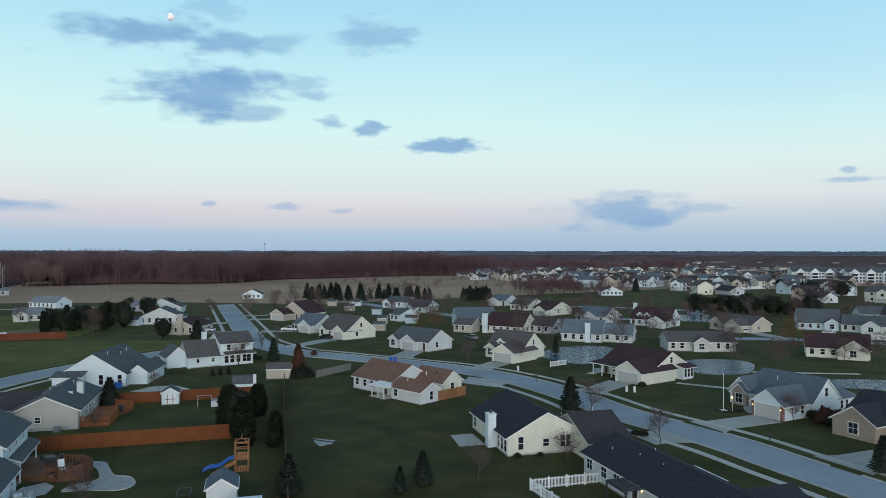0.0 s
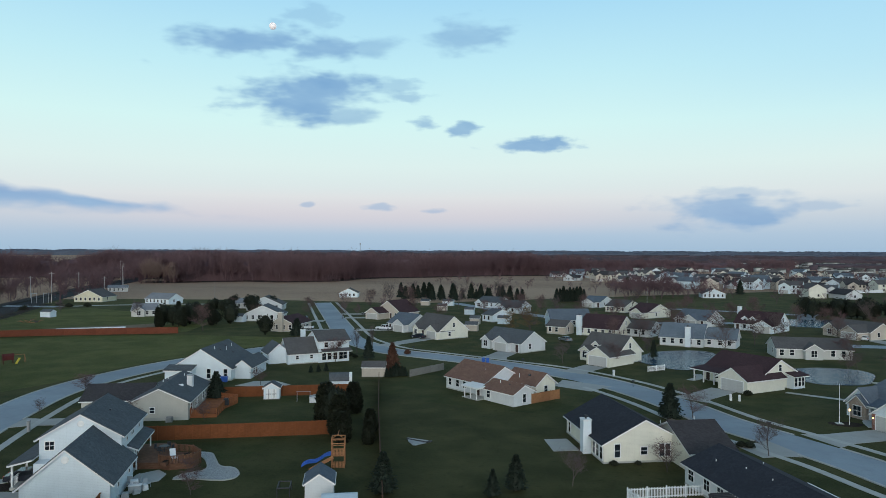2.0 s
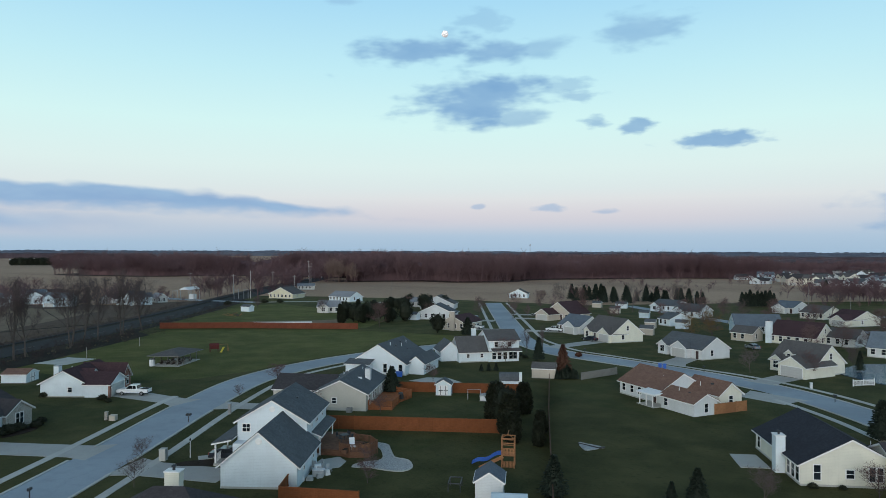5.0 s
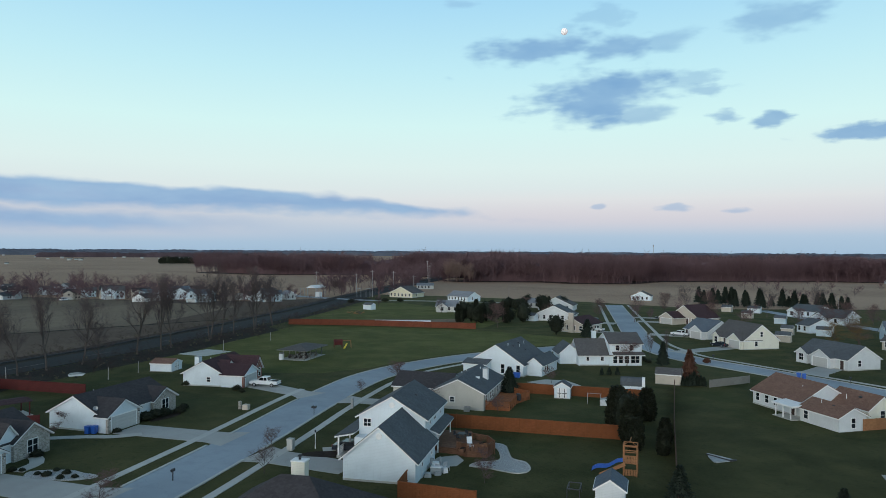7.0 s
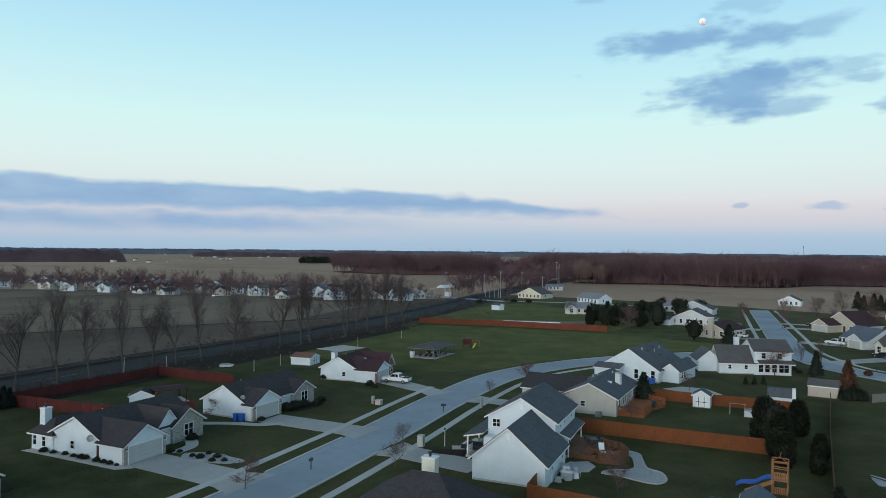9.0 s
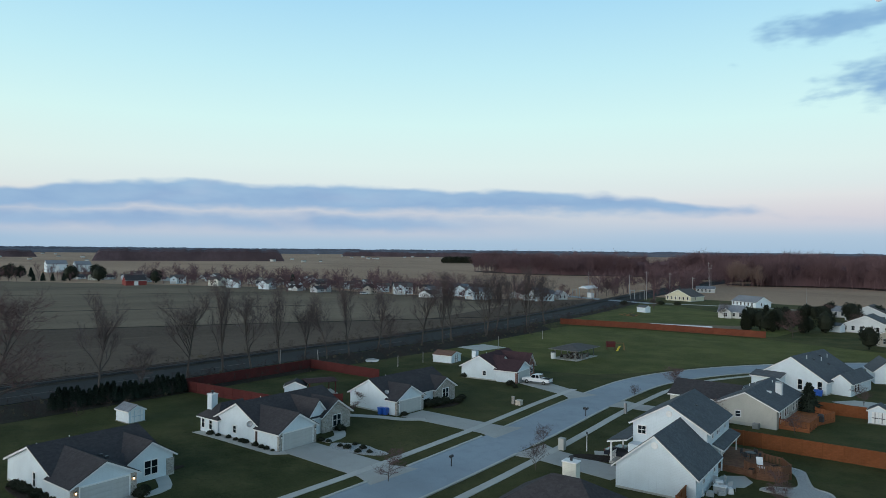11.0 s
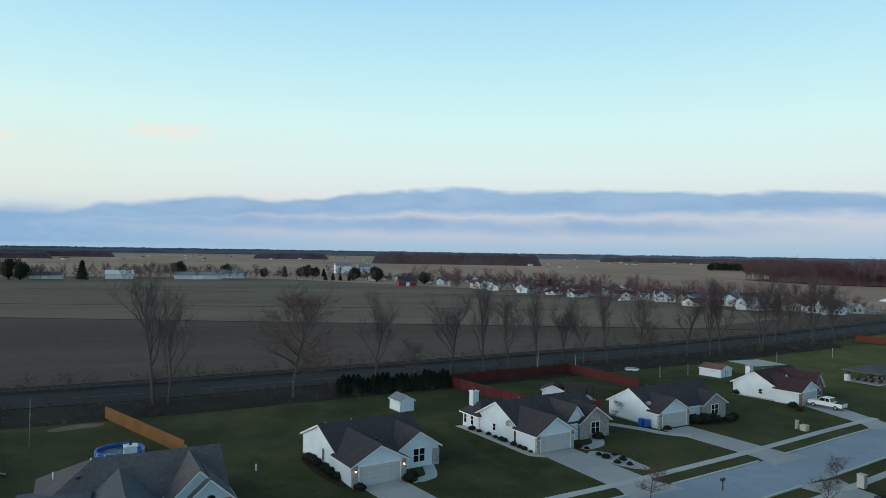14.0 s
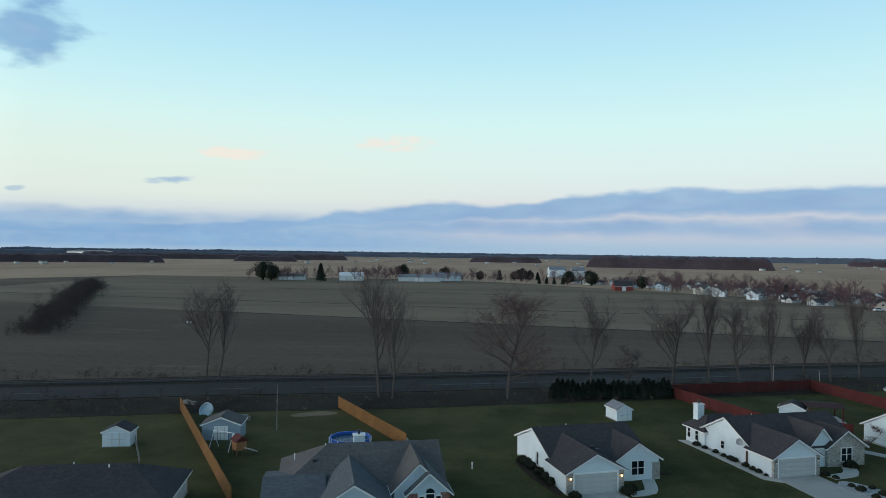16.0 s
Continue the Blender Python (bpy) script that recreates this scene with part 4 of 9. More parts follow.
# ---- houses near the drone ----
# cream ranch with a broad gable and a siding-clad chimney
h = house("cream-sided ranch house with charcoal shingles and a boxed chimney", (8.5, 87.4), 15)
foundation(h, -0.3, 10.4, 0, 14.8)
block(h, -0.3, 10.4, 0, 14.8, 2.45, "v", 2.8, SIDE_CREAM, ROOF_BLACK)
block(h, 8.6, 14.4, -4.6, 6.4, 2.4, "u", 2.3, SIDE_CREAM, ROOF_DARKBROWN)
chimney(h, -0.85, 5.0, 0, 4.3, 1.1, 1.3, SIDE_WHITE)
B = (-0.3, 10.4, 0, 14.8)
for a, z, w, hh in ((1.75, 0.75, 0.7, 1.6), (5.2, 1.0, 0.8, 0.9), (7.5, 0.75, 0.6, 1.5), (8.3, 0.75, 0.6, 1.5)):
    window(h, on("f", *B, a, z), w, hh)
for a, w, hh, z in ((0.7, 0.9, 1.7, 0.4), (2.0, 0.9, 1.7, 0.4), (3.3, 0.8, 1.7, 0.4), (7.4, 0.8, 1.6, 0.5), (13.4, 0.8, 1.7, 0.5)):
    window(h, on("l", *B, a, z), w, hh)
vents(h, [(9.6, 5.5, 3.3), (3.4, 10, 4.3), (12.5, 2.0, 4.6)])
part("patio_slab", Geo().slab([(-4.9, 5.8), (-1.4, 5.8), (-1.4, 11.4), (-4.6, 11.4)], -0.1, 0.06), WALKWAY, h, "bare grey concrete patio")

# long dark ranch in front of it
h = house("long low ranch house under a charcoal shingle roof", (16.6, 81.2), 17)
foundation(h, 0, 8.6, -25, 0)
block(h, 0, 8.6, -25, 0, 2.4, "v", 1.75, SIDE_PALE, ROOF_BLACK)
block(h, 5.0, 11.0, -23.5, -16.5, 2.4, "u", 1.5, SIDE_PALE, ROOF_BLACK)
B = (0, 8.6, -25, 0)
for a in (23.6, 20.4, 17.8):
    window(h, on("l", *B, a, 0.8), 1.1, 1.3, 2)
entry_door(h, on("l", *B, 14.2, 0.1), 0.95, 2.05)
wall_lamp(h, on("l", *B, 12.9, 1.7))
vents(h, [(2.0, -3, 3.1), (1.4, -5.5, 2.9), (3.0, -7, 3.4), (2.6, -9, 3.3), (3.2, -11, 3.5), (1.6, -13, 3.0), (5.6, -6, 3.5)])
part("awning", Geo().box(8.6, 9.2, -13.5, -8.2, 2.2, 2.4), TRIM, h, "white strip of porch fascia")
pg = thing("pergola", "black slatted pergola against the ranch house wall", "pergola", pose(16.6, 81.2, 0, 0, 0, 17))
for k in range(9):
    v = -9.6 - k * 0.42
    part("slat", Geo().box(-2.6, -0.1, v, v + 0.09, 2.25, 2.4), METAL_DARK, pg)
for v in (-9.5, -13.1):
    part("post", Geo().box(-2.6, -2.45, v, v + 0.15, 0, 2.25), METAL_DARK, pg)
part("beam", Geo().box(-2.62, -2.44, -13.3, -9.3, 2.1, 2.25), METAL_DARK, pg)

# brown-roofed house in the wide lawn
h = house("pale house with a warm brown shingle roof and low front wing", (-3.7, 118.6), -44)
foundation(h, -18.2, -7.4, -0.2, 9.4)
block(h, -18.2, -7.4, -0.2, 9.4, 2.4, "u", 2.5, SIDE_PALE, ROOF_BROWN)
block(h, -8.4, -0.7, 6.0, 11.0, 2.45, "u", 1.75, SIDE_CREAM, ROOF_BROWN)
block(h, -6.0, 1.4, -1.5, 3.4, 2.15, "u", 1.2, SIDE_PALE, ROOF_BROWN)
part("wall", Geo().box(-7.5, -2.0, 3.0, 6.2, 0, 2.3), SIDE_PALE, h)
B = (-18.2, -7.4, -0.2, 9.4)
for a in (1.2, 3.4, 5.4):
    window(h, on("f", *B, a, 0.8), 0.8, 1.25)
window(h, on("f", -6.0, 1.4, -1.5, 3.4, 1.2, 0.6), 0.8, 1.3)
window(h, on("r", -6.0, 1.4, -1.5, 3.4, 2.5, 0.5), 0.7, 1.4)
window(h, on("r", -8.4, -0.7, 6.0, 11.0, 2.5, 0.9), 0.8, 1.2)
lean_to(h, -10.0, -6.0, -2.9, -0.2, 2.4, 2.15, "b", TRIM)
for u in (-9.8, -8.2, -6.6):
    part("porch_post", Geo().box(u - 0.07, u + 0.07, -2.8, -2.66, 0, 2.05), TRIM, h)
part("patio_slab", Geo().slab([(-10.2, -3.1), (-6.0, -3.1), (-6.0, -0.2), (-10.2, -0.2)], -0.1, 0.08), WALKWAY, h)
entry_door(h, on("f", *B, 9.2, 0.1))
vents(h, [(-10.5, 3.0, 3.8), (-15, 8, 3.5), (-5.0, 6.2, 3.4), (-3.0, 6.8, 3.8), (-3.6, 0.2, 3.1), (-1.4, 0.4, 3.1), (-13.2, 3.4, 3.9)])

# white two-storey house with a deep garage
h = house("white two-storey house with slate-grey roofs and a big attached garage", (-50.7, 62.4), 19)
foundation(h, 0.2, 8.0, 0, 19.8)
block(h, 0.1, 8.5, 0, 9.5, 2.65, "v", 3.5, SIDE_WHITE, ROOF_GREY)
block(h, -1.3, 7.3, 9.4, 20.2, 5.05, "v", 2.5, SIDE_WHITE, ROOF_GREY)
lean_to(h, -3.5, -1.3, 7.6, 20.2, 3.3, 2.75, "r", ROOF_GREY)
for v in (7.7, 11.8, 16.0, 20.0):
    part("porch_post", Geo().box(-3.5, -3.32, v, v + 0.18, 0.1, 2.65), TRIM, h)
for k in range(12):
    part("baluster", Geo().box(-3.46, -3.4, 8.1 + k * 0.32, 8.16 + k * 0.32, 0.35, 1.2), TRIM, h)
part("porch_rail", Geo().box(-3.48, -3.38, 7.9, 12.0, 1.2, 1.28), TRIM, h)
part("porch_floor", Geo().box(-3.6, -1.3, 7.6, 20.2, -0.1, 0.3), WALKWAY, h)
part("porch_wall", Geo().box(-1.3, 0.2, 7.7, 9.5, 0, 2.7), SIDE_WHITE, h)
lean_to(h, 7.3, 8.3, 12.0, 20.4, 3.15, 2.65, "l", ROOF_GREY)
for v in (12.3, 20.0):
    part("porch_post", Geo().box(8.15, 8.3, v, v + 0.15, 0.1, 2.55), TRIM, h)
B = (-1.3, 7.3, 9.4, 20.2)
window(h, on("f", *B, 1.1, 3.75), 0.9, 0.9, 2)
for a in (2.3, 4.6, 5.3, 8.4):
    window(h, on("r", *B, a, 3.9), 0.45, 0.7)
for a in (3.0, 7.6):
    window(h, on("r", 0.1, 8.5, 0, 9.5, a, 1.3), 0.5, 0.8)
window(h, on("l", *B, 3, 0.9), 1.0, 1.5)
window(h, on("l", *B, 3, 3.5), 1.0, 1.2)
window(h, on("r", *B, 7.0, 0.6), 1.6, 1.9, 2)
for m in (on("f", 0.1, 8.5, 0, 9.5, 4.2, 5.15), on("f", *B, 4.3, 6.5)):
    part("gable_vent", Geo().lathe([(0.36, -0.03), (0.36, 0.05), (0.28, 0.09), (0.1, 0.09)], 16), TRIM, h, "round louvred gable vent", m @ pose(0, 0, 0, 90))
garage_door(h, on("l", 0.1, 8.5, 0, 9.5, 3.6, 0.05), 4.9, 2.15)
vents(h, [(3.0, 18, 7.1), (4.6, 15, 6.7)])

# beige house with the orange deck
h = house("beige-sided house with slate-grey roof and brown garage wing", (-53.0, 100.5), 15)
foundation(h, -8.6, 0, 0, 15.5, 0.45)
block(h, -8.6, 0, 0, 15.5, 2.85, "v", 2.0, SIDE_BEIGE, ROOF_GREY, 0.0)
block(h, -17.0, -7.0, 4.0, 12.0, 2.5, "u", 1.7, SIDE_BEIGE, ROOF_DARKBROWN)
chimney(h, -1.6, 8.5, 3.0, 5.4, 0.9, 1.0, SIDE_PALE, False)
B = (-8.6, 0, 0, 15.5)
window(h, on("f", *B, 3.3, 1.2), 0.7, 0.8)
for a in (2.0, 5.0, 6.6, 10.5, 12.5):
    window(h, on("r", *B, a, 1.1), 0.8, 1.3)
part("skylight", Geo().chamfer(-3.2, -2.2, 6.0, 6.5, 3.9, 4.35, 0.04), TRIM, h)
vents(h, [(-6, 12, 4.1), (-5.0, 8, 4.6), (-3.5, 12.5, 4.5), (-5.9, 5, 4.1), (-6.3, 10, 4.0)])
part("air_unit", Geo().chamfer(-3.0, -2.1, -1.3, -0.5, 0, 0.75, 0.05), METAL_GREY, h, "grey outdoor air unit")

# white house with the broad gable
h = house("white house with a wide gable and grey shingles dotted with vents", (-69.7, 130.7), 5)
foundation(h, -2.7, 9.4, 0, 15)
block(h, -2.7, 9.4, 0, 15, 2.5, "v", 3.7, SIDE_WHITE, ROOF_GREY)
block(h, 9.2, 12.6, 2.4, 12.8, 2.42, "v", 1.3, SIDE_WHITE, ROOF_GREY)
lean_to(h, -2.9, 2.2, -2.6, 0, 3.1, 2.4, "b", ROOF_GREY, SIDE_WHITE)
B = (-2.7, 9.4, 0, 15)
for a in (7.6, 11.0):
    window(h, on("f", *B, a, 0.5), 0.75, 1.8)
for a in (8.0, 9.4):
    window(h, on("r", 9.2, 12.6, 2.4, 12.8, a - 6, 0.8), 0.8, 1.4)
vents(h, [(4.5, 4, 5.8), (5.0, 6, 5.4), (5.6, 8, 5.2), (4.6, 10, 5.7), (5.2, 12, 5.4), (6.6, 9, 4.4)])

# white house on the corner, part two-storey
h = house("white corner house, part two-storey, with a tall end gable", (-55.6, 152.0), 34)
foundation(h, 0, 13.6, 0, 8)
block(h, -0.4, 7.6, 0, 8, 2.5, "u", 3.0, SIDE_WHITE, ROOF_TAUPE)
block(h, 6.6, 14.0, -0.3, 8.6, 5.0, "u", 1.9, SIDE_WHITE, ROOF_TAUPE)
block(h, -4.2, 0.4, 2.5, 9.5, 2.5, "v", 2.0, SIDE_WHITE, ROOF_GREY)
lean_to(h, 7.4, 14.0, -1.6, -0.3, 3.1, 2.6, "b", ROOF_TAUPE)
chimney(h, 4.8, 6.8, 2.5, 7.0, 1.0, 1.0, SIDE_WHITE)
B = (6.6, 14.0, -0.3, 8.6)
for a in (1.3, 2.6, 4.0, 5.4, 6.4):
    window(h, on("f", *B, a, 0.6), 0.9, 1.7)
for a in (1.8, 5.0):
    window(h, on("f", *B, a, 3.5), 0.8, 1.1)
for a in (2.1, 5.4):
    window(h, on("f", -0.4, 7.6, 0, 8, a, 1.1), 0.6, 0.8)


def ranch(label, o, turn, wall, roof, main, garage, wing, facing, wing_mat, door_u=None, group="houses of the estate", front_rise=1.9, lamps=False):
    """A ranch house seen from its garage side: main block, garage gable, front wing, stone facings.
    main: u0 u1 v0 v1 rise; garage: u0 u1 v0 v1 rise; wing: the same."""
    h = house(label, o, turn, group)
    u0, u1, v0, v1, r = main
    foundation(h, u0, u1, v0, v1)
    block(h, u0, u1, v0, v1, 2.44, "u", r, wall, roof)
    a0, a1, b0, b1, gr = garage
    a0 -= 0.22
    block(h, a0, a1, b0, v0 + 0.25, 2.40, "v", gr, wall, roof)
    cut = 0.75                      # behind the eave only the upper part of the garage roof runs on into the main roof
    up = gr * (1 - 2 * cut / (a1 - a0))
    block(h, a0 + cut, a1 - cut, v0 + 0.3, b1, 2.38 + gr - up, "v", up, wall, roof, base=1.5, ov=0.3)
    w = a1 - a0
    dw = min(4.9, w - 1.1)
    garage_door(h, on("f", a0, a1, b0, b1, w / 2, 0.03), dw, 2.1)
    side = (w - dw) / 2 - 0.16
    if facing:
        veneer(h, a0 - 0.05, a0 + side, b0 - 0.06, b0 + 0.3, 0, 2.3, facing)
        veneer(h, a1 - side, a1 + 0.05, b0 - 0.06, b0 + 0.9, 0, 2.3, facing)
    for a in (side / 2, w - side / 2):
        wall_lamp(h, on("f", a0, a1, b0, b1, a, 1.65) @ pose(0, -0.05, 0), lamps)
    c0, c1, d0, d1, wr = wing
    block(h, c0, c1, d0, d1, 2.42, "v", wr, wing_mat or wall, roof)
    ww = c1 - c0
    window(h, on("f", c0, c1, d0, d1, ww / 2 - 0.4, 0.65), 0.68, 1.5, 1)
    window(h, on("f", c0, c1, d0, d1, ww / 2 + 0.4, 0.65), 0.68, 1.5, 1)
    entry_door(h, on("f", u0, u1, d0 + 1.6, v1, (a1 + c0) / 2 - u0, 0.12))
    part("wall", Geo().box(a1 - 0.2, c0 + 0.2, d0 + 1.65, v0 + 0.2, 0, 2.44), wall, h)
    lean_to(h, a1 - 0.4, c0 + 0.4, d0 + 0.4, v0 + 0.6, 3.0, 2.35, "b", roof)
    vents(h, [(u0 + 2.0, v1 - 2.2, 2.4 + r * 0.5), (a1 - 1.4, (b0 + v0) / 2 + 1, 2.6 + gr * 0.55), (u0 + 4.4, (v0 + v1) / 2 + 0.8, 2.5 + r * 0.8), (a1 - 1.0, (b0 + v0) / 2 + 3, 2.6 + gr * 0.4)])
    return h


h = ranch("white ranch house with brown-grey roof, two lit garage lamps", (-75.7, 13.8), 107, SIDE_WHITE, ROOF_DARKBROWN,
          (0, 11.6, 4.4, 15.0, 2.1), (0, 6.2, 0, 9.5, 1.7), (6.9, 12.2, 2.9, 10, 1.7), STONE, None, lamps=True)
window(h, on("l", 0, 11.6, 4.4, 15.0, 4.0, 0.7), 0.5, 1.4)
part("wall", Geo().box(11.4, 12.3, 2.8, 6.0, 0, 1.9), STONE, h, "low field-stone corner")
h = ranch("white ranch house with stone-faced wing and white chimney", (-83.1, 37.9), 107, SIDE_WHITE, ROOF_DARKBROWN,
          (0, 15.0, 4.0, 13.4, 2.4), (0, 5.9, 0, 9.0, 1.85), (9.2, 14.6, 2.2, 10, 1.8), STONE, STONE)
block(h, -0.2, 5.0, 12.6, 16.6, 2.3, "u", 1.4, SIDE_WHITE, ROOF_DARKBROWN, hip=(True, False))
chimney(h, 1.0, 15.6, 2.6, 5.0, 1.0, 1.0, SIDE_WHITE)
block(h, 6.8, 10.6, 2.6, 9.0, 2.42, "v", 2.2, SIDE_WHITE, ROOF_DARKBROWN)
for a in (1.6, 3.3):
    window(h, on("l", -0.2, 5.0, 12.6, 16.6, a, 0.6), 0.6, 1.4)
window(h, on("l", 0, 15.0, 4.0, 13.4, 5.2, 0.9), 0.6, 0.9)
part("satellite_dish", Geo().lathe([(0.05, 0), (0.25, 0.05), (0.42, 0.16), (0.40, 0.18), (0.1, 0.06)], 12), METAL_GREY, h, "grey satellite dish", pose(-0.5, 5.4, 2.7, 70, 0, -60))
entry_door(h, on("l", 0, 15.0, 4.0, 13.4, 0.4, 0.1) @ pose(0, 0, 0))
h = ranch("white ranch house with brown-grey roof and stone wing", (-90.7, 60.1), 105, SIDE_WHITE, ROOF_DARKBROWN,
          (0, 15.2, 1.6, 10.4, 2.35), (0, 6.0, 0, 8.0, 1.75), (10.4, 15.6, 1.0, 9, 1.5), STONE, STONE)
part("satellite_dish", Geo().lathe([(0.05, 0), (0.22, 0.05), (0.36, 0.16), (0.34, 0.18), (0.1, 0.06)], 12), METAL_GREY, h, "grey satellite dish", pose(0.3, 2.6, 3.2, 60, 0, -40))
part("side_door", Geo().chamfer(-0.06, 0.02, 0.4, 1.3, 0.05, 2.1, 0.02), TRIM, h)
h = ranch("white ranch house with a maroon roof and brick entry gable", (-99.5, 92.8), 112, SIDE_WHITE, ROOF_MAROON,
          (0, 12.5, 4.2, 12.3, 2.15), (0, 6.0, 0, 8.0, 1.5), (7.2, 10.6, 1.2, 9, 2.1), BRICK_RED, BRICK_RED)
block(h, 3.6, 5.4, 5.0, 8.2, 3.6, "v", 0.6, SIDE_WHITE, ROOF_MAROON, ov=0.25, rk=0.2, base=2.6)
chimney(h, 2.5, 10.6, 3.4, 5.1, 1.2, 0.9, SIDE_WHITE, False)
window(h, on("l", 0, 12.5, 4.2, 12.3, 2.9, 0.9), 0.7, 0.8)
part("side_door", Geo().chamfer(-0.06, 0.02, 3.0, 3.9, 0.05, 2.1, 0.02), TRIM, h)

# pale blue house with arched window and brick piers
h = house("pale blue house with dark grey roof, brick piers and arched window", (-70, -13), 103)
foundation(h, -2.5, 14.2, -1.6, 8)
block(h, -1.6, 14.0, -1.2, 8.2, 2.5, "u", 2.6, SIDE_BLUE, ROOF_TAUPE, hip=(True, False))
block(h, -3.0, 2.2, -6.4, 4.4, 2.2, "u", 1.15, SIDE_WHITE, ROOF_GREY)
block(h, 1.8, 8.0, -6.8, 4.0, 2.4, "v", 1.9, SIDE_BLUE, ROOF_GREY)
garage_door(h, on("f", 1.8, 8.0, -6.8, 4.0, 3.1, 0.03), 4.9, 2.1)
block(h, 8.9, 13.6, -3.4, 5.0, 2.6, "v", 2.3, SIDE_BLUE, ROOF_TAUPE)
block(h, 10.2, 14.0, -4.0, 3.0, 2.45, "v", 1.7, SIDE_BLUE, ROOF_GREY)
B = (10.2, 14.0, -4.0, 3.0)
veneer(h, 10.1, 11.0, -4.06, -3.4, 0, 2.3, BRICK_RED)
veneer(h, 13.2, 14.06, -4.06, -3.0, 0, 2.3, BRICK_RED)
window(h, on("f", *B, 2.0, 0.5), 0.75, 1.7)
part("arched_window", Geo().prism([(-0.42, 0), (0.42, 0), (0.42, 0.1), (0.30, 0.32), (0, 0.44), (-0.30, 0.32), (-0.42, 0.1)], -0.05, 0.02), GLASS, h, "dark half-round window light", on("f", *B, 2.0, 2.3))
for a in (1.2, 2.8):
    window(h, on("f", *B, a, 0.5), 0.42, 1.5)
entry_door(h, pose(9.0, -1.2, 0.1))
chimney(h, 6.2, 6.6, 3.0, 5.2, 1.2, 0.9, SIDE_WHITE)
vents(h, [(2.6, 3.4, 4.8), (1.5, 1.4, 4.2), (-0.5, 4.5, 3.6)])

# dark roofs at the very edge of sight
h = house("house under a dark hipped shingle roof with a pale chimney", (-47.6, 38.7), 19)
foundation(h, 0, 14, 0, 12)
block(h, 0, 14, 0, 12, 2.45, "u", 3.6, SIDE_PALE, ROOF_DARKBROWN, hip=(True, True))
block(h, 5.8, 9.6, -2.0, 5.0, 2.5, "v", 1.7, SIDE_CREAM, ROOF_DARKBROWN)
chimney(h, 4.6, 12.4, 0, 5.4, 1.4, 1.0, SIDE_CREAM)
vents(h, [(9, 4.5, 4.7), (9.4, 5.2, 4.9)])
h = house("low house under a plain dark hipped shingle roof", (-61.5, -41.5), 100)
foundation(h, 0, 18.0, 0, 9)
block(h, 0, 18.0, 0, 9, 2.3, "u", 2.1, SIDE_GREY, ROOF_DARKBROWN, hip=(True, True))
vents(h, [(8.0, 6.4, 3.7), (3, 3, 3.4), (12.0, 4.0, 4.1)])
window(h, on("r", 0, 18.0, 0, 9, 3, 0.9), 0.9, 1.2)

# ---- houses farther off ----
def plain_house(label, o, turn, w, d, wall, roof, rise=2.4, storeys=1, garage=None, gable=None, chim=None, axis="u", facing=None, group="houses of the estate", hip=(False, False), dormers=()):
    """A house w by d. garage: (u, width, depth) in front of it; gable: (u, width, depth) front wing."""
    h = house(label, o, turn, group)
    eave = 2.5 if storeys == 1 else 5.2
    foundation(h, 0, w, 0, d)
    block(h, 0, w, 0, d, eave, axis, rise, wall, roof, hip=hip)
    taken = []
    if garage:
        u, gw, gd = garage
        block(h, u, u + gw, -gd, d * 0.5, 2.45, "v", gw * 0.29, wall, roof)
        garage_door(h, on("f", u, u + gw, -gd, d, gw / 2, 0.03), min(4.9, gw - 1.2), 2.1)
        if facing:
            veneer(h, u - 0.05, u + 0.6, -gd - 0.05, -gd + 0.3, 0, 2.3, facing)
            veneer(h, u + gw - 0.6, u + gw + 0.05, -gd - 0.05, -gd + 0.3, 0, 2.3, facing)
        taken.append((u, u + gw))
    if gable:
        u, gw, gd = gable
        block(h, u, u + gw, -gd, d * 0.5, eave, "v", gw * 0.33, facing or wall, roof)
        window(h, on("f", u, u + gw, -gd, d, gw / 2, 0.7), 1.3, 1.5, 2)
        taken.append((u, u + gw))
    a = 1.2
    first = True
    while a < w - 0.8:
        if not any(t0 - 0.8 < a < t1 + 0.8 for t0, t1 in taken):
            if first and garage:
                entry_door(h, on("f", 0, w, 0, d, a, 0.1))
                first = False
            else:
                window(h, on("f", 0, w, 0, d, a, 0.8), 0.9, 1.4, 1)
            if storeys == 2:
                window(h, on("f", 0, w, 0, d, a, 3.5), 0.9, 1.2, 1)
        a += 2.3
    for s in ("l", "r"):
        window(h, on(s, 0, w, 0, d, d * 0.35, 0.9), 0.8, 1.3)
        if axis == "u" and rise > 2.9 or storeys == 2:
            window(h, on(s, 0, w, 0, d, d * 0.5, 3.4), 0.7, 1.2)
    for u in dormers:
        block(h, u, u + 1.9, 0.9, d * 0.45, eave + 1.5, "v", 0.75, wall, roof, base=eave, ov=0.25, rk=0.2)
        window(h, on("f", u, u + 1.9, 0.9, d, 0.95, eave + 0.45), 0.8, 0.9)
    if chim:
        chimney(h, *chim)
    vents(h, [(w * 0.3, d * 0.65, eave + rise * 0.65), (w * 0.55, d * 0.7, eave + rise * 0.55)])
    return h


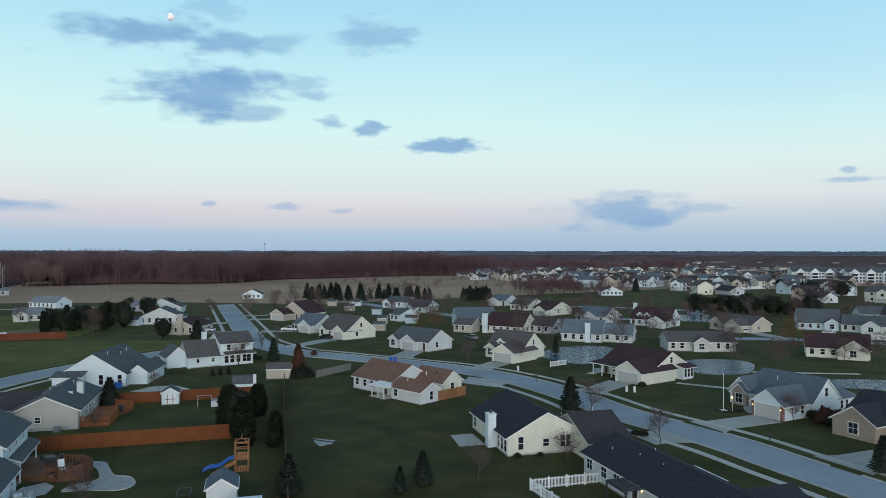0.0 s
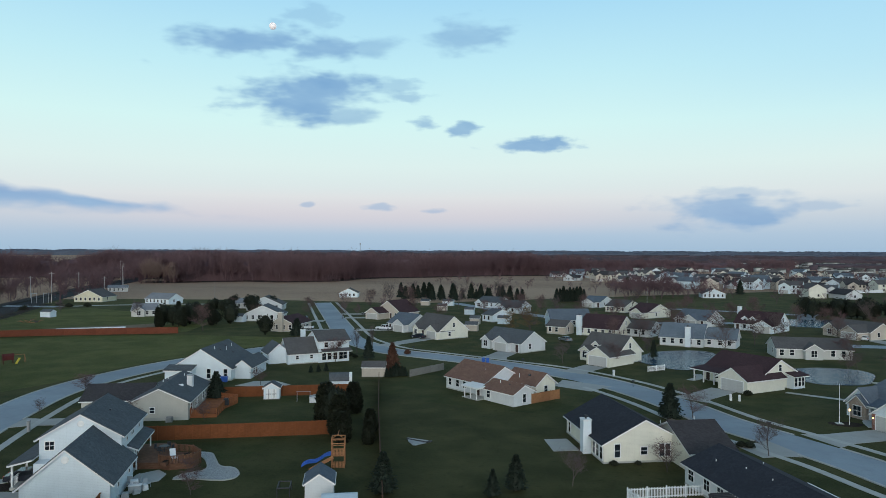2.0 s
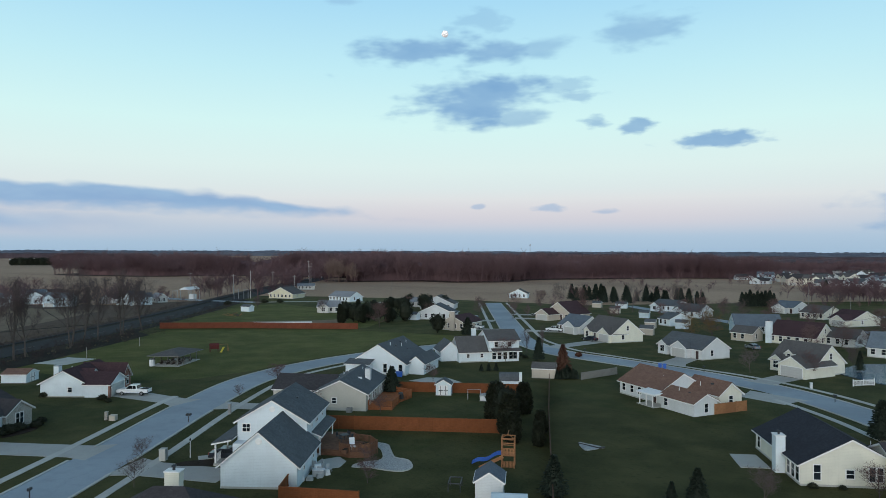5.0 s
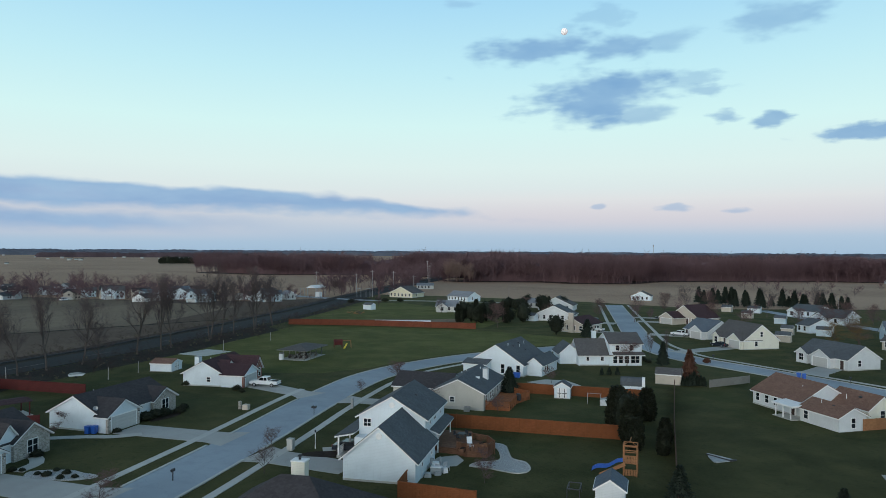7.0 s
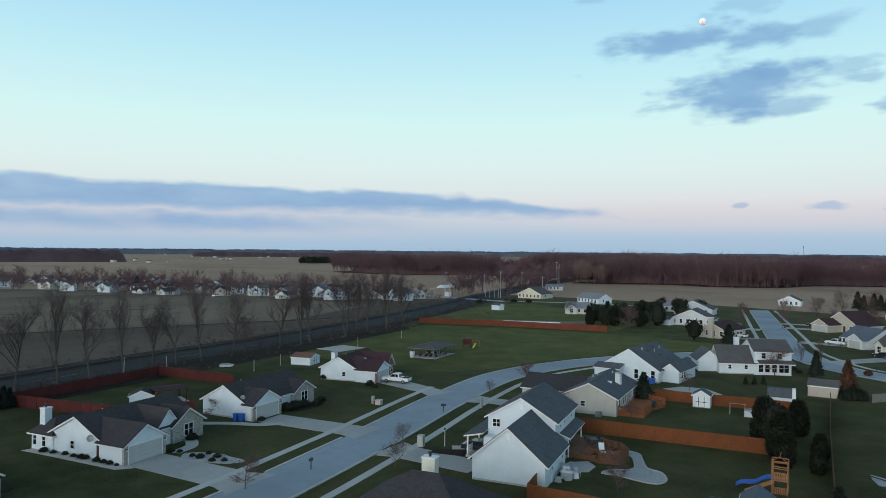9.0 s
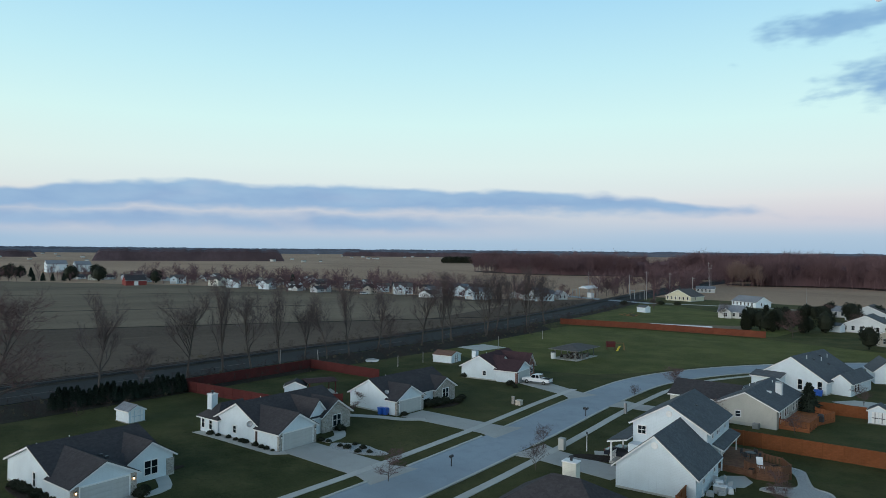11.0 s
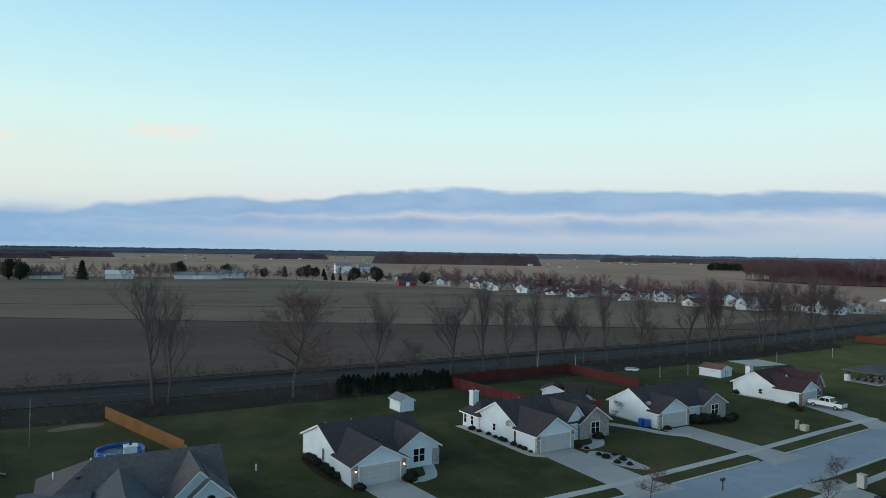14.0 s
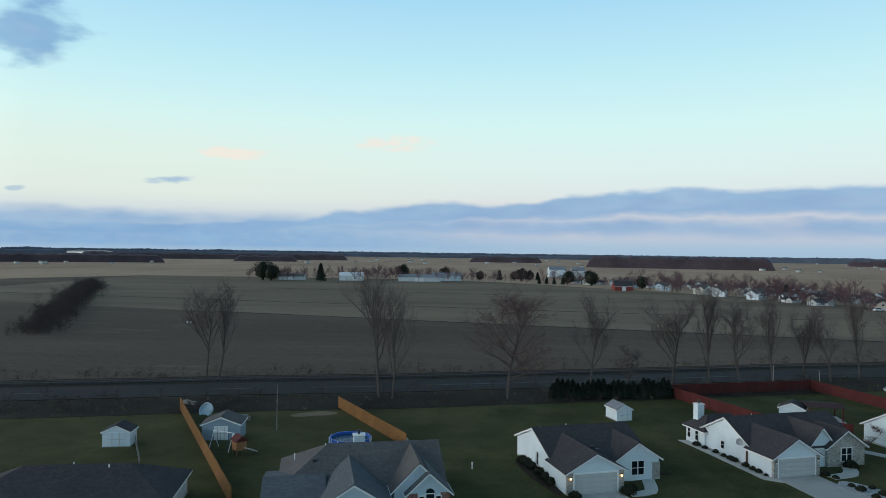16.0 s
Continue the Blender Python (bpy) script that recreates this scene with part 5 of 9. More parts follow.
h = plain_house("cream house with a broad maroon roof, garage wing and white porch", (34.0, 147.7), -56, 13.5, 11, SIDE_CREAM, ROOF_MAROON, 3.0, garage=(7.9, 6.6, 4.7))
lean_to(h, -0.2, 8.0, -2.9, 0, 2.9, 2.5, "b", ROOF_MAROON)
for u in (0, 2.4, 5.0):
    part("porch_post", Geo().box(u, u + 0.2, -2.8, -2.6, 0, 2.45), TRIM, h)
part("bay_wall", Geo().box(13.4, 15.0, 7.4, 10.6, 0, 2.4), SIDE_WHITE, h)
lean_to(h, 13.4, 15.4, 7.2, 10.8, 3.0, 2.45, "l", ROOF_MAROON)
for k in range(3):
    window(h, on("r", 13.4, 15.0, 7.4, 10.6, 0.6 + k, 0.5), 0.7, 1.7)
plain_house("cream two-gable house with grey roof and garage in front", (10.6, 170.1), -42, 10.8, 9.4, SIDE_CREAM, ROOF_TAUPE, 3.7, garage=(5.5, 6.3, 4.7), gable=(0.2, 3.0, 0.4), dormers=(2.9,))
plain_house("pale blue-grey house with a grey roof and white garage door", (-14.1, 187.0), -43, 14.2, 9.0, SIDE_PALE, ROOF_GREY, 2.7, garage=(5.2, 5.4, 1.3), gable=(0.2, 3.2, 0.8))
plain_house("cream house with brown-grey roof and tall side gable", (-37.7, 210.8), -47, 14.2, 10.6, SIDE_CREAM, ROOF_TAUPE, 4.0, garage=(8.3, 5.6, 0.7), gable=(0.9, 3.4, 0.6), facing=None)
plain_house("blue-grey house with slate roof behind a parked truck", (-48.2, 223.6), -40, 10.5, 9.5, SIDE_PALE, ROOF_BLUE, 2.9, garage=(4.4, 5.6, 1.6))
h = plain_house("long pale house with a light blue-grey roof beside the pond", (34.2, 199.4), -23, 11.4, 10, SIDE_PALE, ROOF_PALEBLUE, 3.3, chim=(7.6, -0.4, 0, 5.4, 1.4, 0.9))
block(h, 10.2, 19.4, 2.6, 10.4, 2.4, "u", 2.5, SIDE_PALE, ROOF_PALEBLUE)
for a in (2.4, 5.2, 7.6):
    window(h, on("f", 10.2, 19.4, 2.6, 10.4, a, 0.8), 0.9, 1.4)
plain_house("white house with maroon roof, two dormers and tall chimney", (65.6, 242.0), -40, 14, 9.5, SIDE_WHITE, ROOF_MAROON, 3.6, garage=(7.8, 5.8, 3.6), chim=(-0.4, 5, 0, 7.4, 0.9, 1.6, SIDE_WHITE), dormers=(2.2, 4.8))
plain_house("low grey house with a dull roof and tall glazed gable", (58.5, 179.4), -4, 17, 9, SIDE_GREY, ROOF_TAUPE, 2.1, gable=(6.2, 3.8, 1.4))
h = house("white house with blue-grey roof, brick garage piers and lit lamps", (44.0, 122.5), -62)
foundation(h, 5.0, 19.5, 5.0, 12.0)
block(h, 5.0, 19.5, 5.0, 12.0, 2.5, "u", 3.3, SIDE_WHITE, ROOF_BLUE, hip=(True, False))
block(h, 13.5, 18.9, -1.3, 7.0, 2.45, "v", 2.0, SIDE_WHITE, ROOF_BLUE)
block(h, 5.6, 9.8, 3.2, 8.0, 2.5, "v", 2.1, SIDE_WHITE, ROOF_BLUE)
block(h, 6.6, 9.4, 2.5, 6.0, 2.4, "v", 1.3, BRICK_TAN, ROOF_BLUE)
block(h, 14.6, 19.2, 11.6, 16.6, 2.4, "v", 1.5, SIDE_WHITE, ROOF_BLUE, hip=(False, True))
part("wall", Geo().box(9.6, 13.6, 4.4, 5.2, 0, 2.4), SIDE_WHITE, h)
lean_to(h, 9.6, 13.7, 2.6, 5.4, 3.1, 2.4, "b", ROOF_BLUE)
garage_door(h, on("f", 13.5, 18.9, -1.3, 7.0, 2.7, 0.03), 4.2, 2.1)
for a in (0.25, 5.15):
    veneer(h, 13.5 + a - 0.3, 13.5 + a + 0.3, -1.36, -0.9, 0, 2.3, BRICK_RED)
    wall_lamp(h, on("f", 13.5, 18.9, -1.3, 7.0, a, 1.6) @ pose(0, -0.05, 0), True)
window(h, on("f", 6.6, 9.4, 2.5, 6.0, 1.4, 0.5), 1.3, 1.5, 2)
window(h, on("r", 5.0, 19.5, 5.0, 12.0, 3.4, 3.1), 0.7, 1.3)
window(h, on("r", 5.0, 19.5, 5.0, 12.0, 2.2, 0.6), 0.7, 1.2)
for a in (1.2, 2.6):
    window(h, on("r", 14.6, 19.2, 11.6, 16.6, a, 0.6), 0.6, 1.4)
window(h, on("r", 13.5, 18.9, -1.3, 7.0, 4.6, 0.8), 0.6, 1.2)
vents(h, [(15.2, 3.4, 3.9), (16.0, 1.2, 4.2), (12, 7, 4.7)])
h = plain_house("brick house with a black roof and arched front window", (57.6, 99.6), -62, 14, 11, BRICK_TAN, ROOF_BLACK, 3.0, gable=(0.0, 6.0, 2.4))
plain_house("grey-tan house with wide garage and a parked white car", (90.6, 233.0), -64, 16, 9, SIDE_TAN, ROOF_TAUPE, 2.4, garage=(9.0, 6.0, 4.0), gable=(1.0, 5.0, 2.0))
plain_house("cream house with dark maroon roof and a deep gabled porch", (89.4, 170.0), -25, 13.5, 10, SIDE_CREAM, ROOF_MAROON, 2.9, gable=(6.6, 6.4, 1.6))
plain_house("pale blue house with a steep grey roof and tall end gable", (117.8, 229.0), -20, 12.5, 9.5, SIDE_BLUE, ROOF_GREY, 4.0, gable=(7.5, 4.2, 1.2))
plain_house("low pale house with a grey roof beside a white fence", (128.5, 223.0), -38, 14, 9, SIDE_PALE, ROOF_GREY, 2.6, gable=(6, 5, 3.0))
plain_house("pale house with a blue-grey roof", (5.1, 240.0), 12, 14, 9, SIDE_BLUE, ROOF_BLUE, 3.2)
plain_house("dark-roofed cream house with tall end gable", (13.2, 219.5), -30, 13, 11.5, SIDE_CREAM, ROOF_MAROON, 3.6, chim=(0.4, -0.4, 0, 6.0, 1.5, 1.2))
plain_house("small tan garage half hidden by a bare tree", (3.4, 221.5), -30, 6.5, 6, SIDE_TAN, ROOF_TAUPE, 1.6)
plain_house("white house with a taupe roof and end gable", (27.2, 219.0), -30, 8, 8.5, SIDE_PALE, ROOF_TAUPE, 2.1)
plain_house("cream house with maroon roof on the side street", (36.8, 282.4), -50, 9.5, 13.0, SIDE_CREAM, ROOF_MAROON, 2.8, garage=(3.6, 5.6, 3.2))
plain_house("white ranch house with taupe roof", (29.6, 304.0), -34, 9, 14, SIDE_CREAM, ROOF_TAUPE, 2.4)
plain_house("pale blue house with blue-grey roof", (21.6, 329.0), -33, 9, 13, SIDE_PALE, ROOF_BLUE, 2.3, garage=(1.0, 5.6, 2))
plain_house("pale house with blue-grey double gables", (49.0, 254.4), -44, 12, 11, SIDE_PALE, ROOF_BLUE, 2.9, garage=(3.4, 6, 1.6), gable=(0.2, 3.0, 0.6))
plain_house("white barn-like house with a low wide gable", (92.0, 400.0), 0, 12, 10, SIDE_WHITE, ROOF_TAUPE, 2.6, axis="v")
plain_house("large peach house with a brown roof and broad front gable", (-62.0, 263.0), -28, 13, 11, SIDE_TAN, ROOF_MAROON, 4.2, axis="v", garage=(0.6, 6.4, 6.0))
plain_house("white house at the end of the street", (-107.0, 369.0), 8, 10, 9, SIDE_WHITE, ROOF_TAUPE, 2.4, axis="v")
plain_house("white house with blue-grey roof far down the lawn", (-27.1, 318.0), -28, 11, 12, SIDE_WHITE, ROOF_GREY, 2.2, gable=(0.5, 4, 2))
plain_house("white house with grey roof and end gable", (-17.0, 291.5), -24, 11, 12, SIDE_WHITE, ROOF_GREY, 2.5, gable=(0.4, 5, 1.5))
plain_house("white garage with low gable", (-19.6, 256.0), -45, 5.5, 9.5, SIDE_WHITE, ROOF_GREY, 1.9)
plain_house("peach house with brown roof and wide siding chimney", (-85.5, 213.0), -8, 9.5, 12, SIDE_TAN, ROOF_MAROON, 2.2, axis="v", chim=(5.0, -0.5, 0, 6.2, 1.6, 1.0, SIDE_TAN))
plain_house("pale house with grey hipped gable beside conifers", (-106.0, 241.0), 10, 14, 10, SIDE_PALE, ROOF_GREY, 3.2, axis="v")
plain_house("white house with large grey roof among conifers", (-123.0, 283.0), 12, 15, 12, SIDE_PALE, ROOF_TAUPE, 3.4, axis="v")
plain_house("small grey house with a bay of windows", (-155.5, 250.0), 20, 9, 8, SIDE_GREY, ROOF_STEEL, 2.2, gable=(1, 4, 1.5))
plain_house("long white pole barn with blue-grey metal roof", (-186.7, 311.7), -16, 15, 9, SIDE_WHITE, ROOF_STEEL, 2.4)
plain_house("small white house behind the hedge", (-134.0, 292.0), 10, 9, 7, SIDE_GREY, ROOF_STEEL, 1.8)
plain_house("yellowish gabled shop beside the highway", (-226.2, 314.7), 4, 14.5, 13, SIDE_YELLOW, ROOF_TAUPE, 3.4, axis="v", group="")
plain_house("white gabled shop behind the bare trees", (-262.8, 246.4), 33, 12, 9, SIDE_WHITE, ROOF_STEEL, 3.0, axis="v", group="")
plain_house("small grey gabled shed near the crossing", (-256.4, 265.4), 68, 5.5, 8, SIDE_GREY, ROOF_STEEL, 1.9, axis="v", group="")
plain_house("low white workshop with an open lean-to", (-258.0, 390.0), 30, 11, 7, SIDE_GREY, ROOF_STEEL, 1.4, group="")

# ---- fences ----
def board_fence(label, a, b, height, mat, group="", panel=2.4, boards=12, name="fence"):
    """Posts and close-set boards between two points; every panel is one part made of upright boards with a cap rail."""
    A, B = Vector((*a, 0)), Vector((*b, 0))
    L = (B - A).length
    n = max(1, round(L / panel))
    pw = L / n
    f = thing(name, label, "fence", pose(a[0], a[1], 0, 0, 0, math.degrees(math.atan2(B.y - A.y, B.x - A.x))), group)

    def leaf():
        """One panel: a run of shallow V-jointed boards."""
        out, bw = [], (pw - 0.1) / boards
        for k in range(boards):
            x = 0.05 + k * bw
            out += [(x + 0.012, -0.022), (x + bw - 0.012, -0.022), (x + bw, 0.0)]
        out = [(0.05, 0.0)] + out + [(pw - 0.05, 0.02), (0.05, 0.02)]
        g = Geo().slab(out, 0.04, height - 0.06)
        return as_mesh("fence_panel", g, mat)
    key = ("fence", round(pw, 3), height, mat.name)
    rail = lambda: as_mesh("rail", Geo().box(0, pw, -0.05, 0.07, -0.04, 0.05), mat)
    for k in range(n):
        part("fence_panel", shared(key, leaf), None, f, at=pose(k * pw, 0, 0))
        part("rail", shared(("rail", round(pw, 3), mat.name), rail), None, f, at=pose(k * pw, 0, height - 0.05))
        part("rail", shared(("rail", round(pw, 3), mat.name), rail), None, f, at=pose(k * pw, 0.03, height * 0.3))
    for k in range(n + 1):
        part("post", shared(("post", height, mat.name), lambda: as_mesh("post", Geo().chamfer(-0.06, 0.06, -0.06, 0.06, -0.1, height + 0.06, 0.02), mat)), None, f, at=pose(k * pw, 0.02, 0))
    return f


board_fence("tall orange-brown board fence across the back lawns", (-53.6, 88.4), (-29.2, 95.6), 2.0, FENCE_ORANGE)
board_fence("orange-brown board fence behind the shed", (-58.8, 115.4), (-33.2, 122.8), 1.85, FENCE_ORANGE)
board_fence("orange-brown board fence at the garage corner", (-43.6, 65.0), (-42.2, 61.2), 1.7, FENCE_ORANGE)
board_fence("orange-brown board fence running from the garage", (-42.2, 61.2), (-33.9, 63.0), 1.7, FENCE_ORANGE)
board_fence("dark weathered board fence between two lots", (-31.2, 136.0), (-24.4, 106.0), 1.7, FENCE_DARK)
board_fence("dark weathered board fence between two lots", (-24.4, 106.0), (-15.2, 68.0), 1.7, FENCE_DARK)
board_fence("long red-stained board fence round the park lawn", (-171.0, 178.6), (-147.0, 190.6), 2.0, FENCE_RUST, panel=3.0)
board_fence("long red-stained board fence round the park lawn", (-147.0, 190.6), (-110.6, 203.0), 2.0, FENCE_RUST, panel=3.0)
for p, q in (((-107.0, 46.6), (-128.5, 38.2)), ((-128.5, 38.2), (-136.6, 67.6)), ((-136.6, 67.6), (-118.0, 73.2))):
    board_fence("red-stained board fence round a back garden", p, q, 1.9, FENCE_RED)
board_fence("golden brown board fence beside the play garden", (-109.8, -41.6), (-70.5, -19.8), 1.8, FENCE_GOLD)
board_fence("golden brown board fence beside the pool", (-113.2, -17.4), (-91.8, -4.6), 1.8, FENCE_GOLD)
board_fence("weathered grey board fence on the lawn", (-25.8, 141.0), (-20.0, 150.4), 1.5, FENCE_GREY)
board_fence("white vinyl fence along a far lawn", (193.4, 459.5), (238, 484), 1.9, WHITE_VINYL, panel=5)
board_fence("white vinyl fence beside a grey-roofed house", (125.5, 202.5), (142, 198), 1.8, WHITE_VINYL)
board_fence("dark garden fence behind a patio", (-103.0, 57.2), (-107.5, 51.5), 1.6, FENCE_RED)
board_fence("cedar fence at the brown-roofed house", (-0.7, 119.5), (4.1, 124.4), 1.7, CEDAR)


def picket_fence(label, pts, height=1.25):
    f = thing("picket_fence", label, "fence", pose(0, 0, 0))
    picket = as_mesh("picket", Geo().prism([(-0.035, 0.08), (0.035, 0.08), (0.035, height - 0.05), (0, height), (-0.035, height - 0.05)], -0.012, 0.012), WHITE_VINYL)
    post = as_mesh("post", Geo().chamfer(-0.07, 0.07, -0.07, 0.07, -0.1, height + 0.12, 0.03), WHITE_VINYL)
    for a, b in zip(pts[:-1], pts[1:]):
        A, B = Vector((*a, 0)), Vector((*b, 0))
        L, ang = (B - A).length, math.degrees(math.atan2(b[1] - a[1], b[0] - a[0]))
        m0 = pose(a[0], a[1], 0, 0, 0, ang)
        n = int(L / 0.17)
        for k in range(n):
            part("picket", picket, None, f, at=m0 @ pose((k + 0.5) * L / n, 0, 0))
        m = max(1, round(L / 2.2))
        for k in range(m + 1):
            part("post", post, None, f, at=m0 @ pose(k * L / m, 0, 0))
        for z in (0.2, height - 0.22):
            part("rail", Geo().box(0, L, -0.02, 0.02, z, z + 0.09), WHITE_VINYL, f, at=m0)


picket_fence("white vinyl picket fence round a small back garden", [(17.9, 77.5), (9.5, 75.0), (14.6, 62.5)])
picket_fence("short white picket fence on the pond lawn", [(24.0, 154.5), (28.0, 157.2)])


# ---- sheds ----
def shed(label, o, turn, w, d, wall, roof, eave=2.0, rise=0.8, doors="f", axis="v", door_mat=None, trim_mat=None):
    s = thing("garden_shed", label, "shed", pose(o[0], o[1], 0, 0, 0, turn))
    block(s, 0, w, 0, d, eave, axis, rise, wall, roof, ov=0.18, rk=0.15)
    if doors:
        span = w if doors in "fb" else d
        for k in (-1, 1):
            m = on(doors, 0, w, 0, d, span / 2 + k * 0.45, 0.1)
            dr = part("door", Geo().chamfer(-0.43, 0.43, -0.04, 0.03, 0, 1.75, 0.015), door_mat or TRIM, s, at=m)
            part("door_brace", Geo().box(-0.4, 0.4, -0.055, -0.03, 0.8, 0.9), trim_mat or SHUTTER, dr)
            part("door_stile", Geo().box(-0.05, 0.05, -0.058, -0.03, 0.05, 1.7), trim_mat or SHUTTER, dr)
    part("shed_floor", Geo().box(-0.1, w + 0.1, -0.1, d + 0.1, -0.1, 0.09), FENCE_GREY, s)
    return s


shed("small white shed with dark-framed double doors", (-47.2, 116.0), 15, 2.7, 2.4, SIDE_WHITE, ROOF_GREY)
shed("white shed with a blue-grey gable roof near the play tower", (-23.6, 69.0), 15, 2.9, 3.6, SIDE_PALE, ROOF_BLUE, 2.1, 0.95, doors="")
shed("beige shed with a grey roof at the hedge end", (-35.6, 139.4), 8, 4.8, 3.4, SIDE_TAN, ROOF_TAUPE, 2.0, 0.9, axis="u", doors="")
shed("white shed with pale blue door trim beside the hedge", (-108.2, 25.5), 108, 2.5, 3.4, SIDE_WHITE, ROOF_STEEL, 1.75, 0.65, trim_mat=SIDE_BLUE)
shed("blue-grey shed with white double doors and shingle roof", (-92.6, -31.4), 97, 4.9, 3.8, SIDE_SLATE, ROOF_TAUPE, 2.05, 0.95, door_mat=TRIM, trim_mat=SIDE_GREY)
shed("small white shed with a dark purplish roof", (-88.5, -42.4), 98, 3.3, 2.6, SIDE_WHITE, ROOF_DARKBROWN, 1.9, 0.75, doors="f", door_mat=SIDE_WHITE, trim_mat=SIDE_GREY)
shed("white shed with a rust-brown roof and glazed end", (-129.2, 94.2), 24, 4.8, 4.4, SIDE_WHITE, ROOF_BROWN, 1.7, 0.7, axis="u", doors="r")
shed("white gabled shed behind the ranch house", (-113.6, 51.6), 60, 3.6, 2.8, SIDE_WHITE, ROOF_DARKBROWN, 1.6, 0.8, doors="")
for o, w, wall, nm in (((-54, 323), 4.0, SIDE_TAN, "small tan shed far down the lawns"), ((-43.5, 323), 5.0, SIDE_WHITE, "white shed with dark roof far down the lawns"), ((-42.2, 296), 4.0, SIDE_TAN, "tan shed far down the lawns"),
                       ((-28.8, 280), 3.8, SIDE_BLUE, "pale shed behind the houses"), ((-23.2, 244), 3.4, SIDE_TAN, "tan shed behind the houses"), ((-22.8, 223.4), 4.0, SIDE_TAN, "tan shed beside the cream house"),
                       ((-13.5, 246), 4.0, SIDE_BLUE, "small blue-grey shed behind a house"), ((-108, 237.5), 3.4, SIDE_WHITE, "white shed with open door in the lawn"), ((-188, 242), 4.6, SIDE_WHITE, "white shed on the park lawn"),
                       ((58.8, 181.0), 6.5, SIDE_WHITE, "white lean-to shed against the dark-roofed house")):
    shed(nm, o, -5, w, 3.0, wall, ROOF_GREY, 2.1, 0.8, axis="u", doors="")

# barn-shaped shed
s = thing("barn_shed", "white gambrel barn shed with a dark curved roof", "shed", pose(-39.0, 128.2, 0, 0, 0, 15))
gam = [(-1.35, 1.35), (-1.2, 2.05), (-0.7, 2.6), (0, 2.8), (0.7, 2.6), (1.2, 2.05), (1.35, 1.35)]
part("wall", Geo().prism([(-1.3, 0), (1.3, 0)] + [(a * 0.97, z) for a, z in reversed(gam)], 0, 4.2, "x"), SIDE_WHITE, s)
part("roof", Geo().prism([(a * 1.03, z + 0.05) for a, z in gam] + [(a, z) for a, z in reversed(gam)], -0.1, 3.7, "x"), ROOF_GREY, s)
part("end_trim", Geo().prism([(a * 1.05, z + 0.07) for a, z in gam] + [(a * 0.98, z - 0.02) for a, z in reversed(gam)], 3.7, 4.25, "x"), TRIM, s)

# plastic shed whose flat roof shows beside the play garden
s = thing("deck_box", "pale plastic storage box with a pale blue lid", "box", pose(-20.9, 66.2, 0, 0, 0, 15))
part("body", Geo().chamfer(0, 3.4, 0, 1.6, 0, 1.6, 0.06), METAL_WHITE, s)
part("lid", Geo().prism([(-0.1, 1.6), (1.7, 1.6), (1.7, 1.68), (0.8, 1.95), (-0.1, 1.68)], -0.1, 3.5, "x"), SIDE_BLUE, s)

# ---- play things ----
p = thing("play_tower", "cedar play tower with a blue wave slide", "playset", pose(-24.3, 80.8, 0, 0, 0, 12))
for x in (0, 1.5):
    for y in (0, 1.5):
        part("post", Geo().chamfer(x - 0.06, x + 0.06, y - 0.06, y + 0.06, 0, 3.6, 0.02), CEDAR, p)
part("platform", Geo().box(-0.05, 1.55, -0.05, 1.55, 1.45, 1.55), CEDAR, p)
for k in range(9):
    part("board", Geo().box(-0.03 + k * 0.172, 0.10 + k * 0.172, -0.08, -0.05, 1.5, 2.3), CEDAR, p)
    part("board", Geo().box(-0.03 + k * 0.172, 0.10 + k * 0.172, -0.08, -0.05, 0.1, 0.85), CEDAR, p)
for y in (-0.06, 1.5):
    for z in (2.3, 2.95, 3.5):
        part("rail", Geo().box(-0.06, 1.56, y - 0.03, y + 0.05, z, z + 0.1), CEDAR, p)
for x in (-0.06, 1.5):
    for z in (2.3, 2.95, 3.5):
        part("rail", Geo().box(x - 0.03, x + 0.05, 0.05, 1.45, z, z + 0.1), CEDAR, p)
part("ridge_pole", Geo().tube((0.75, -0.2, 4.1), (0.75, 1.7, 4.1), 0.05, 0.05), CEDAR, p)
part("rafter", Geo().tube((0.75, 0, 4.1), (0.0, 0, 3.55), 0.04, 0.04), CEDAR, p)
part("rafter", Geo().tube((0.75, 0, 4.1), (1.5, 0, 3.55), 0.04, 0.04), CEDAR, p)
part("ladder_ramp", Geo().box(-0.2, 0.2, -0.06, 0.0, 0, 3.2, pose(-2.6, -0.6, 0.05, 0, 62, 0)), CEDAR, p)
N = 12


def wave(y0, y1, lift):
    """A strip that runs down in waves."""
    top = [(-0.05 - 3.6 * t / N, 1.5 - 1.35 * t / N + 0.14 * math.sin(t / N * math.tau * 1.5)) for t in range(N + 1)]
    return Geo().prism([(x, z + lift + 0.03) for x, z in top] + [(x, z - 0.05) for x, z in reversed(top)], y0, y1)


for y0, y1 in ((0.40, 0.46), (1.04, 1.10)):
    part("slide_rim", wave(y0, y1, 0.22), BLUE_PLASTIC, p)
g = wave(0.46, 1.04, 0.0)
part("slide", g, BLUE_PLASTIC, p, "blue wavy plastic slide")

